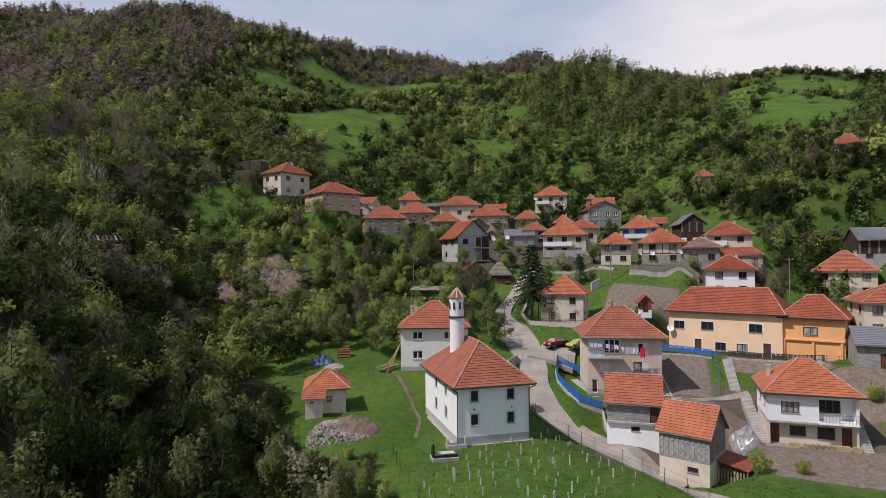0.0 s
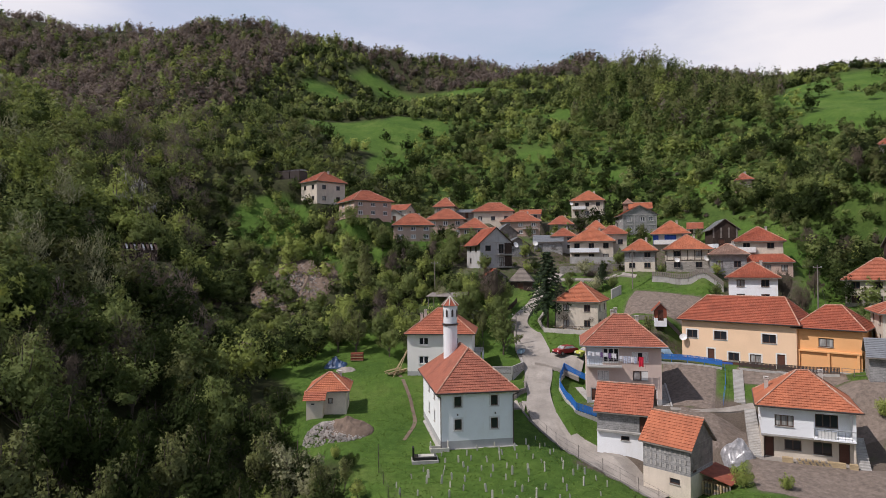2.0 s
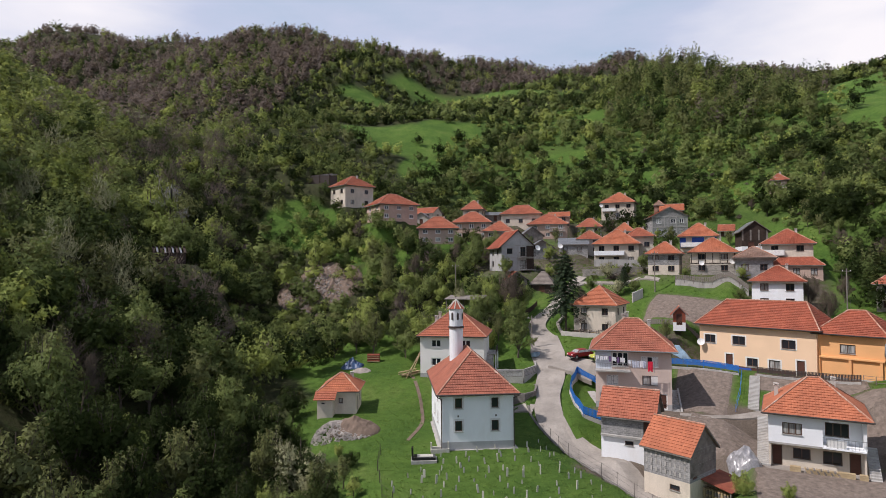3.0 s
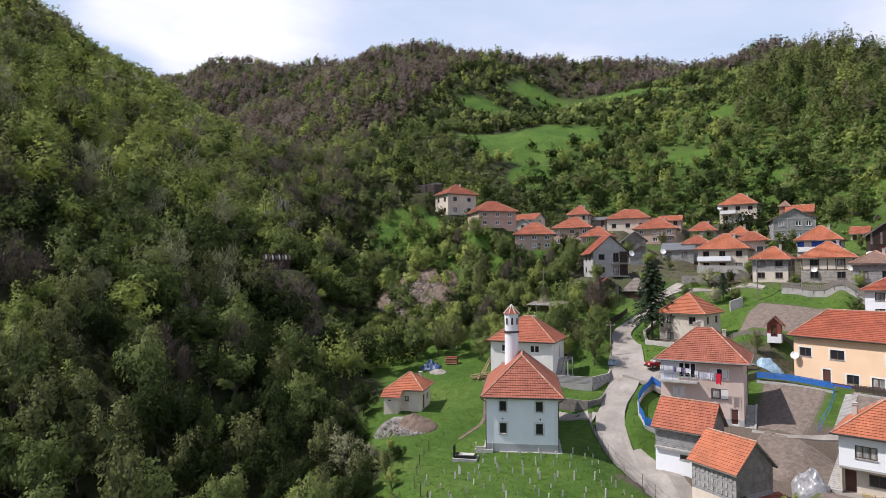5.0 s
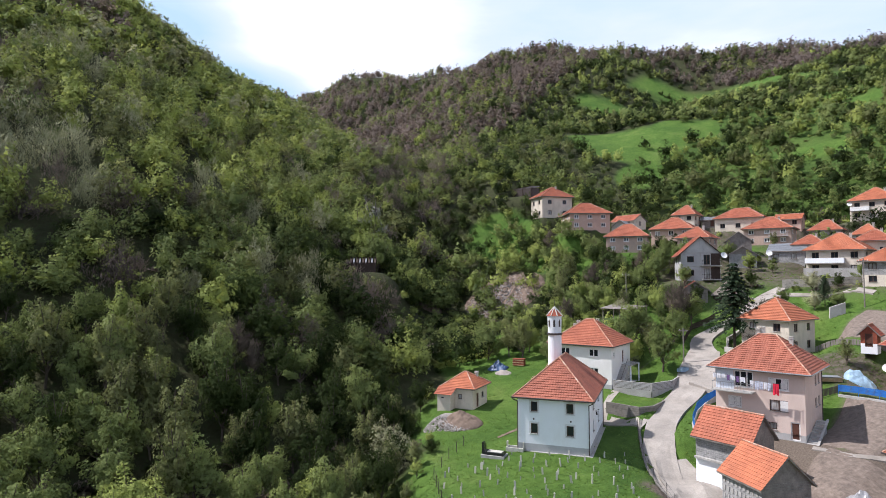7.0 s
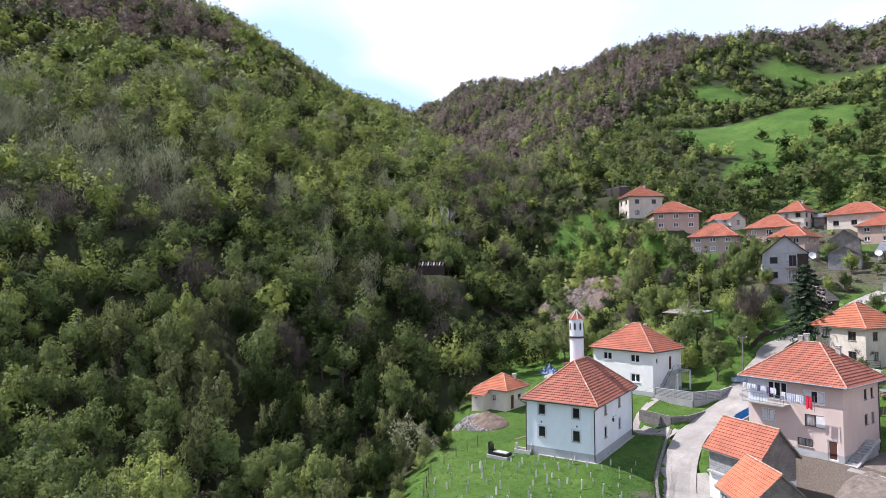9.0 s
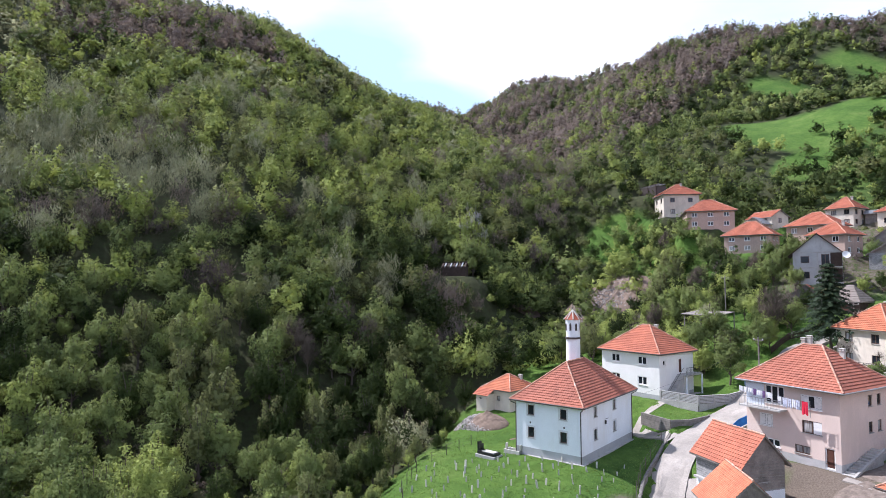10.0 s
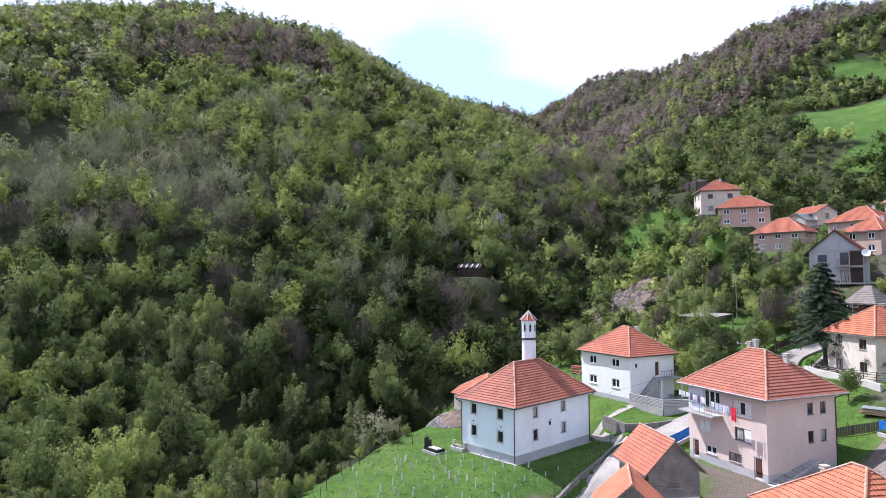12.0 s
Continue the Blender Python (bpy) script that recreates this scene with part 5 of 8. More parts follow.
lg_.face([(0.6, -3.9, 0.2), (4.05, -3.9, 0.2), (4.05, -2.6, 0.2), (0.6, -2.6, 0.2)]).face([(0.6, -3.9, 2.8), (4.05, -3.9, 2.8), (4.05, -2.6, 2.8), (0.6, -2.6, 2.8)][::-1])
part("loggia", lg_, M_WHITE, th, "recessed white loggia")
put_window(th, (0.6, -2.6, 0), (1, 0, 0), 0.25, 0.9, 2.1, 1.4, M_FRAME_B, 3)
balcony(th, 0.55, 4.3, -3.96, 0.1, 0.35, slab=M_WHITE, rail=M_ZINC)
part("panel", Geo().box(0.9, -4.2, 0.12, 2.6, -4.17, 0.9), M_FRAME_W, th)
gf = Geo()
x0_, x1_, y0_, y1_ = -4.3, 4.3, -3.0, 3.9
GW = [(0.25, 0.05, 0.95, 2.1, 1, D), (2.2, 0.95, 1.6, 1.1, 2, W), (4.9, 0.75, 1.7, 1.35, 2, W), (7.2, 0.05, 1.0, 2.1, 1, D)]
wall_face(gf, (x0_, y0_, -2.7), (1, 0, 0), 8.6, 0, 2.5, [(u, z_, u + w_, z_ + h_) for u, z_, w_, h_, l_, k_ in GW], 0)
gf.face([(x1_, y0_, -3.5), (x1_, y1_, -3.5), (x1_, y1_, -0.2), (x1_, y0_, -0.2)]).face([(x0_, y1_, -3.5), (x0_, y0_, -3.5), (x0_, y0_, -0.2), (x0_, y1_, -0.2)]).face([(x1_, y1_, -3.5), (x0_, y1_, -3.5), (x0_, y1_, -0.2), (x1_, y1_, -0.2)])
part("ground_floor", gf, M_CREAM, th, "cream-washed recessed ground floor")
for u, z_, w_, h_, l_, k_ in GW:
    put_window(th, (x0_, y0_, -2.7), (1, 0, 0), u, z_, w_, h_, M_FRAME_B, l_, k_)
part("slab", Geo().box(-4.35, -3.96, -0.2, 4.35, 3.96, -0.001), M_CONC, th)
part("post", Geo().box(4.1, -3.9, -2.7, 4.3, -3.7, -0.2), M_CREAM, th)
part("side_wall", Geo().box(-4.33, -3.9, -2.7, -4.15, -3.0, -0.2), M_CREAM, th)
gutter(th, 8.7, 7.9, 3.1, 0.56)
tagged(part("terrace", Geo().box(-4.8, -5.4, -3.6, 5.4, -3.0, -2.66), M_ROAD, th), label="paved concrete terrace")
sg = Geo()
for k in range(12):
    sg.box(4.5, -4.6 + k * 0.35, -3.4, 5.5, -4.6 + (k + 1) * 0.35, -2.55 + k * 0.2)
part("side_steps", sg, M_CONC, th)

# long peach house and its extension
ph = house("peach_house", "long peach-painted two-storey house with hipped tile roof", **at("peach"), he=6.4, hr=3.6, rl=11.2, wall=M_PEACH, group="near houses", base=0.45, plinth=M_BROWN, surround=M_FRAME_W, roofmat=M_ROOF_OLD,
      wins=[(0, 0.8, 3.6, 1.6, 1.2, 2, W), (0, 4.9, 3.6, 1.8, 1.25, 2, W), (0, 11.6, 3.6, 1.8, 1.25, 2, W), (0, 3.9, 0.02, 1.0, 2.1, 1, D), (0, 6.9, 0.6, 1.5, 1.2, 2, W), (0, 9.9, 0.6, 1.5, 1.2, 2, W), (0, 13.5, 0.02, 1.0, 2.1, 1, D),
            (3, 2.5, 3.6, 1.4, 1.2, 2, W), (3, 5.5, 3.6, 1.4, 1.2, 2, W)], chimneys=((-3.0, 1.0, 0.8), (-5.4, 1.8, 0.9)))
gutter(ph, 16.0, 9.0, 6.4, 0.6)
dish(ph, (-7.6, -5.0, 3.6), r=0.55)
part("blue_skirting", Geo().box(-8.06, -4.56, -1.2, -0.5, -4.505, 0.28), M_BLUE, ph, "blue-painted skirting")
oh = house("ochre_house", "orange-painted wing with hipped roof and walled-up garages", **at("ochre"), he=6.0, hr=3.0, rl=2.0, wall=M_ORANGE, group="near houses", roofmat=M_ROOF_OLD, plinth=M_GREYR, base=0.3,
      wins=[(0, 2.6, 3.5, 1.8, 1.2, 2, W), (1, 3.0, 3.5, 1.5, 1.2, 2, W)])
part("ledge", Geo().box(-3.8, -4.3, 2.75, 3.8, -4.002, 2.95), M_ORANGE, oh)
for xx in (-3.6, 0.0, 3.4):
    part("pillar", Geo().box(xx - 0.15, -4.25, 0.0, xx + 0.15, -4.002, 2.74), M_ORANGE, oh)
gutter(oh, 7.6, 8.0, 6.0, 0.6)

house("lane_house", "weathered cream house with orange hipped roof beside the lane", **at("lane"), he=5.4, hr=3.3, rl=0.8, axis="y", ov=0.5, wall=M_CREAM, per=(2, 2, 2, 2), roofmat=M_ROOF_BRIGHT, chimneys=((0.0, 0.6, 0.5),))

# the upper village: he, hr, ridge, wall, tiles, storeys, label
VILLAGE = [
    ("upper_a", 6.2, 3.2, 1.4, M_CREAM, M_ROOF, 2, "cream house with red hipped roof high on the slope"),
    ("upper_b", 4.4, 3.2, 2.2, M_SALMON, M_ROOF, 2, "salmon-coloured low house with red hipped roof"),
    ("upper_c", 4.0, 3.2, 1.9, M_SALMON, M_ROOF, 2, "brown rendered house half hidden by orchard trees"),
    ("upper_d", 4.9, 3.1, 0.6, M_CREAM, M_ROOF, 2, "small cream house with pointed red roof"),
    ("upper_e", 5.0, 3.2, 1.6, M_SALMON, M_ROOF, 2, "salmon house with broad red hipped roof"),
    ("upper_f", 4.5, 2.75, 0.5, M_SALMON, M_ROOF, 2, "small salmon house with red hipped roof"),
    ("upper_g", 3.6, 3.0, 3.6, M_CREAM, M_ROOF, 1, "long low cream house with red roof"),
    ("upper_h", 4.2, 3.2, 1.5, M_SALMON, M_ROOF, 2, "pink-brown house with red hipped roof"),
    ("crown_a", 5.4, 3.6, 0.6, M_CREAM, M_ROOF_BRIGHT, 2, "cream house with bright roof and balcony above the village"),
    ("crown_b", 4.95, 2.75, 1.1, M_GREYR, M_ROOF, 2, "grey rendered house with red hipped roof"),
    ("mid_a", 3.8, 2.2, 0.6, M_GREYR, M_ROOF, 2, "small grey house with red hipped roof"),
    ("mid_b", 5.1, 3.5, 0.8, M_CREAM, M_ROOF_BRIGHT, 2, "large pale house with bright hipped roof and balcony"),
    ("mid_c", 3.45, 2.25, 1.0, M_CREAM, M_ROOF, 1, "low cream house with red hipped roof"),
    ("mid_d", 4.8, 2.5, 0.4, M_GREYR, M_ROOF_BRIGHT, 2, "narrow grey house with bright roof"),
    ("row_a", 4.3, 2.5, 0.5, M_BLOCK, M_ROOF_BRIGHT, 2, "grey block house on a cream ground floor with orange roof"),
    ("row_b", 4.45, 3.0, 0.5, M_CREAM, M_ROOF_BRIGHT, 2, "timber-framed house on a rubble-stone ground floor"),
    ("blue", 3.55, 3.2, 0.5, M_CREAM, M_ROOF_BRIGHT, 1, "pale house with blue-painted front and orange roof"),
    ("row_c", 3.4, 2.1, 0.3, M_BLOCK, M_ROOF_GREY, 1, "small grey house with mossy greyed tile roof"),
    ("row_d", 4.4, 3.0, 0.4, M_CREAM, M_ROOF_OLD, 2, "cream house with weathered hipped roof"),
    ("row_e", 4.9, 2.6, 0.4, M_WHITE, M_ROOF_OLD, 2, "white house with dark weathered tile roof"),
    ("east_a", 4.8, 3.7, 0.7, M_CREAM, M_ROOF, 2, "cream house on a stone ground floor"),
    ("east_b", 4.3, 2.8, 0.5, M_CREAM, M_ROOF, 2, "cream house alone high on the east slope"),
    ("lone_hut", 3.4, 2.0, 0.4, M_SALMON, M_ROOF, 1, "small brick hut among trees"),
    ("edge", 5.0, 2.6, 1.0, M_CREAM, M_ROOF, 2, "cream house with red roof at the village edge"),
]
VH = {}
for key, he_, hr_, rl_, wm_, rm_, st_, lab_ in VILLAGE:
    ww_ = SITE[key][3]
    n_ = 3 if ww_ > 8.8 else 2
    VH[key] = house("village_house", lab_, **at(key), he=he_, hr=hr_, rl=rl_, wall=wm_, roofmat=rm_, storeys=st_, per=(n_, 2, n_, 2),
                    plinth=M_STONE if key in ("east_a", "row_e", "row_b") else M_CREAM if key == "row_a" else None, base=2.0 if key in ("east_a", "row_a", "row_b") else None,
                    chimneys=((ww_ * 0.18, 0.8, 0.9),), win_size=(1.25, 1.2), frame=M_FRAME_B if wm_ != M_SALMON else M_FRAME_W)
balcony(VH["crown_a"], -4.6, -0.4, -4.2, 2.75, 1.2, panel=M_FRAME_W)
balcony(VH["mid_b"], -4.9, 1.8, -4.15, 2.55, 1.15, panel=M_WHITE)
balcony(VH["blue"], -3.65, 1.8, -3.65, 1.2, 1.1, panel=M_FRAME_W)
for bx0, bx1 in ((-3.85, -2.6), (-1.28, 1.28), (2.6, 3.85)):
    part("blue_wall", Geo().box(bx0, -3.662, 0.9, bx1, -3.653, 3.3), M_BLUE, VH["blue"], "blue-painted wall panel")
balcony(VH["row_d"], -4.0, -0.5, -4.05, 2.3, 1.1, panel=M_FRAME_W)
balcony(VH["upper_h"], 0.5, 4.8, -4.2, 2.2, 1.2)
dish(VH["row_b"], (-2.1, -3.95, 2.3), r=0.52)
dish(VH["row_b"], (3.4, -3.95, 2.6), r=0.58)
dish(VH["crown_a"], (-4.9, -4.6, 4.6), r=0.6)
tm = Geo().box(0, -3.59, 2.352, 0.13, -3.553, 4.45).mesh("timber_post", M_WOODDARK)
for k in range(7):
    part("timber_post", tm, None, VH["row_b"], "dark timber framing").location = (-4.0 + k * 1.3, 0, 0)
part("timber_beam", Geo().box(-4.1, -3.59, 2.2, 4.1, -3.553, 2.35), M_WOODDARK, VH["row_b"], "dark timber framing")

gh = house("gabled_house", "grey gabled house with white-edged windows and two wooden balconies", **at("gabled"), he=5.6, hr=3.3, roof="gable", axis="y", wall=M_GREYR, roofmat=M_ROOF_OLD, eave_mat=M_WOODDARK, ov=0.75, deep=5.0,
      wins=[(0, 1.2, 3.7, 1.3, 1.2, 1, W), (0, 4.3, 3.2, 1.2, 2.0, 2, W), (0, 1.2, 1.0, 1.3, 1.2, 1, W), (0, 4.3, 0.4, 1.2, 2.0, 2, W), (3, 2.0, 3.6, 1.2, 1.2, 2, W), (3, 5.5, 3.6, 1.2, 1.2, 2, W), (1, 3.0, 3.6, 1.2, 1.2, 2, W), (3, 2.0, 1.0, 1.2, 1.2, 2, W)])
balcony(gh, 0.2, 3.7, -4.5, 3.05, 1.1, rail=M_WOODDARK)
balcony(gh, 0.2, 3.7, -4.5, 0.3, 1.1, rail=M_WOODDARK)
# dark plates put the shade behind the balconies onto the wall
for gz0, gz1 in ((0.35, 2.7), (3.1, 5.5)):
    part("balcony_shade", Geo().box(1.95, -4.53, gz0, 3.65, -4.503, gz1), M_WOODDARK, gh, "dark panel for the shade behind the balcony")
fr_ = Geo()
for z_ in (2.75, 5.45):
    fr_.box(-3.7, -4.54, z_, 3.7, -4.504, z_ + 0.22)
for x_ in (-3.7, -0.1):
    fr_.box(x_, -4.54, -2.0, x_ + 0.25, -4.506, 5.45)
part("concrete_frame", fr_, M_CONC, gh, "pale concrete frame showing in the wall")
dish(gh, (4.2, -5.4, 5.0), r=0.65)
fh = house("frame_house", "unfinished house of grey blocks in a concrete frame", **at("frame"), he=6.0, hr=2.4, roof="gable", axis="y", wall=M_BLOCK, gable_mat=M_BLOCK, frame=M_FRAME_W,
      wins=[(0, 1.2, 3.9, 1.3, 1.3, 2, W), (0, 5.0, 3.9, 1.3, 1.3, 2, W), (0, 7.3, 3.9, 1.2, 1.3, 2, W), (0, 1.2, 1.0, 1.3, 1.3, 2, W), (0, 5.0, 1.0, 1.6, 1.3, 2, W), (3, 2, 3.9, 1.3, 1.3, 2, W), (3, 6, 3.9, 1.3, 1.3, 2, W)])
fr = Geo()
for xx in (-4.75, -1.6, 1.6, 4.5):
    fr.box(xx, -4.66, 0, xx + 0.25, -4.602, 6.0)
fr.box(-4.75, -4.655, 2.75, 4.75, -4.602, 3.0).box(-4.75, -4.655, 5.7, 4.75, -4.602, 5.95)
part("concrete_frame", fr, M_CONC, fh)
house("brick_turret", "small red-brick turret with a grey pyramid roof", x=46.2, y=187.6, z=32.6, yaw=-10, w=2.6, d=2.6, he=6.6, hr=1.6, rl=0.1, ov=0.3, wall=M_BRICK, roofmat=M_ROOF_GREY, per=(1, 1, 0, 0), storeys=2, win_size=(0.7, 0.9), category="tower")
for key, lab_, ax_ in (("dark_barn", "dark weathered plank barn with sheet roof", "y"), ("east_barn", "dark plank barn with grey sheet roof", "x")):
    sx, sy, syaw, sw, sd_, sz = SITE[key]
    hb_ = 4.6 if key == "dark_barn" else 4.0
    wb_ = house("wooden_barn", lab_, **at(key), he=hb_, hr=2.0, roof="gable", axis=ax_, wall=M_WOODDARK, roofmat=M_ZINC, wins=[(0, 1.2, 0.1, 1.3, 1.9, 1, D)], category="barn", plinth=M_WHITE if key == "dark_barn" else M_CONC, base=1.0)
    for k in range(int(sw / 0.4)):
        part("plank", Geo().box(-sw / 2 + k * 0.4 + 0.03, -sd_ / 2 - 0.03, 2.3 if key == "dark_barn" else 1.02, -sw / 2 + k * 0.4 + 0.36, -sd_ / 2 - 0.002, hb_ - 0.02), M_WOODDARK if k % 4 else M_WOOD, wb_)
house("village_house", "low house with a red roof behind the upper houses", **at("low_house"), he=2.6, hr=1.6, roof="gable", axis="x", ov=0.5, wall=M_CREAM, storeys=1, per=(2, 1, 2, 1))
house("gable_shed", "pale grey gabled shed with sheet roof", **at("gable_shed"), he=2.3, hr=1.6, roof="gable", axis="y", ov=0.4, wall=M_PANEL, roofmat=M_ZINC, wins=[(0, 1.8, 0.1, 1.0, 1.9, 1, D)], category="shed")
house("sheet_shed", "low shed with grey sheet roof", **at("sheet_shed"), he=2.2, hr=0.9, roof="gable", axis="x", ov=0.5, wall=M_WOOD, roofmat=M_ZINC, wins=[(0, 2.4, 0.1, 1.0, 1.9, 1, D)], category="shed")
house("village_house", "small house with bright red gable roof", **at("small_house"), he=2.6, hr=1.3, roof="gable", axis="x", ov=0.5, wall=M_SALMON, roofmat=M_ROOF_BRIGHT, storeys=1, per=(2, 1, 2, 1))
house("village_house", "red-roofed wing behind the unfinished house", **at("wing"), he=3.6, hr=1.8, roof="gable", axis="x", ov=0.5, wall=M_BRICK, roofmat=M_ROOF_BRIGHT, storeys=1, per=(2, 1, 2, 1))
house("black_hut", "low black plank hut above the ravine", **at("black_hut"), he=2.0, hr=0.9, roof="gable", axis="x", ov=0.4, wall=M_WOODDARK, roofmat=M_WOODDARK, wins=[(0, 0.6, 0.1, 1.6, 1.6, 1, "hole"), (0, 2.9, 0.1, 1.4, 1.6, 1, "hole")], category="hut")
house("hut", "small pale hut with red gable roof", **at("hut"), he=2.1, hr=1.3, roof="gable", wall=M_CREAM, wins=[(0, 0.4, 0.05, 0.8, 1.8, 1, D), (0, 1.8, 0.9, 0.9, 0.8, 1, W)], category="hut")
house("block_barn", "grey block barn with grey sheet roof", **at("block_barn"), he=3.4, hr=1.7, roof="gable", wall=M_BLOCK, roofmat=M_ZINC, wins=[(0, 2.5, 0.05, 1.2, 1.9, 1, D), (0, 4.6, 1.3, 1.1, 0.8, 1, W)], category="barn")
house("village_house", "low annex with weathered tile roof", x=59.4, y=121.6, z=18.6, yaw=-20, w=8.4, d=4.4, he=2.7, hr=1.5, rl=5.5, ov=0.4, wall=M_SALMON, roofmat=M_ROOF_OLD, storeys=1)

# ---- forest ----
RUIN = (-54.8, 96.9, 3.2)


def site_gap(x, y):
    """Distance to the nearest house site, in metres."""
    g = np.full(np.shape(x), 99.0)
    for sx, sy, syaw, sw, sd, sz in SITE.values():
        g = np.minimum(g, np.hypot(x - sx, y - sy) - 0.6 * max(sw, sd))
    for sx, sy, sr in ((-52.5, 167.5, 4.0), RUIN, (RUIN[0] + 3, RUIN[1] - 4, 1.5), (-2.1, 109.6, 4.5), (-66, 140, 4.0)):
        g = np.minimum(g, np.hypot(x - sx, y - sy) - sr)
    return g


def scatter(x0, x1, y0, y1, cell, keep):
    xs = np.arange(x0, x1, cell)
    ys = np.arange(y0, y1, cell)
    X, Y = np.meshgrid(xs, ys)
    X = (X + rng.uniform(-0.45, 0.45, X.shape) * cell).ravel()
    Y = (Y + rng.uniform(-0.45, 0.45, Y.shape) * cell).ravel()
    k = keep(X, Y)
    return X[k], Y[k]


KINDS = [Kind("a", L_FRESH, 2300, 6.6, 2.3, 11, 0.15), Kind("b", L_MID, 2500, 7.2, 2.5, 12, 0.155), Kind("c", L_MID, 2300, 6.0, 2.5, 10, 0.15),
         Kind("d", L_DEEP, 2500, 6.4, 2.5, 12, 0.155), Kind("e", L_OLIVE, 1900, 7.3, 2.1, 10, 0.13), Kind("f", L_TWIG, 1300, 7.0, 2.2, 10, 0.12, bare=True),
         Kind("g", L_DEEP, 1900, 4.2, 2.3, 9, 0.15, base=0.05), Kind("h", L_FRESH, 1700, 4.4, 2.1, 9, 0.145, base=0.05)]
LABELS = ["bright spring-green tree in the hillside wood", "leafy green tree in the hillside wood", "leafy green tree in the hillside wood", "dark green tree in the hillside wood",
          "olive-green tree just coming into leaf", "bare brown tree in the hillside wood", "dense dark green shrub on the slope", "bright green shrub on the slope"]


def left_wood(X, Y):
    edge = np.interp(Y, [20, 40, 46, 53, 58, 64, 70, 76, 90, 105, 125], [7, 2.0, -3.5, -8.6, -13.6, -16.4, -19.6, -22.5, -25, -28, -34]) + 0.8 * np.sin(Y / 2.7)
    return X < edge


nx_, ny_ = scatter(-66, 4, 8, 122, 3.7, lambda X, Y: left_wood(X, Y) & (np.hypot((X + 34) / 12, (Y - 110) / 23) > 1) & (site_gap(X, Y) > 3) & (rng.random(X.shape) < 0.93))
order = np.argsort(np.hypot(nx_ - 30, ny_ - 0))
near_n = min(190, len(order))
for i in order[:near_n]:
    # the bank's shade is put in by choosing more dark-leaved trees there
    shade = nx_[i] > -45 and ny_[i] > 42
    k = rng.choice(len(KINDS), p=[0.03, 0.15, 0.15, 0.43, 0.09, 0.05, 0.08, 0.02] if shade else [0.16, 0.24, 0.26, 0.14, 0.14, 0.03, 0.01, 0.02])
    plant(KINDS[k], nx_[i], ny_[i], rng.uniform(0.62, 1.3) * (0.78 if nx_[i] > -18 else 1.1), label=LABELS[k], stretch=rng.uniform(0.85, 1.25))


# pale budding trees at the foot of the graveyard bank
PALE = Kind("p", L_GREY, 2600, 5.6, 2.6, 12, 0.11, base=0.1)
for x_, y_, sc_ in ((-15.8, 59.0, 0.95), (-13.4, 56.4, 0.8), (-10.2, 54.6, 0.6)):
    plant(PALE, x_, y_, sc_, label="pale budding tree at the foot of the graveyard bank", group="pale trees")

# orchard and thicket below the upper village
ox_, oy_ = scatter(-42, 12, 98, 152, 4.3, lambda X, Y: (site_gap(X, Y) > 1.5) & (np.hypot((X + 35.5) / 12, (Y - 120) / 19) > 1) & (np.hypot((X + 31) / 10, (Y - 113) / 17) > 1) & (X < 8 - 0.0 * Y) & (X > -30 - 0.5 * (Y - 98) + 6))
for x_, y_ in zip(ox_, oy_):
    if rng.random() < 0.85:
        k = rng.choice(len(KINDS), p=[0.3, 0.2, 0.12, 0.08, 0.1, 0.08, 0.04, 0.08])
        plant(KINDS[k], x_, y_, rng.uniform(0.65, 1.2), label=LABELS[k].replace("hillside wood", "orchard below the houses").replace("on the slope", "below the houses"), group="orchard trees")


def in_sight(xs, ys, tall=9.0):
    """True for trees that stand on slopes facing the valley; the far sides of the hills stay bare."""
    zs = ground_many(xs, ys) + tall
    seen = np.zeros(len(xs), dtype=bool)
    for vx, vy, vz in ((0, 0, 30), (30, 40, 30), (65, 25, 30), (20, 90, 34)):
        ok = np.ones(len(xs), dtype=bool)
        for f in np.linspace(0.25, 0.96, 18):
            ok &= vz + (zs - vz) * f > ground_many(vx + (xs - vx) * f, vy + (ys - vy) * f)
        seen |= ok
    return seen


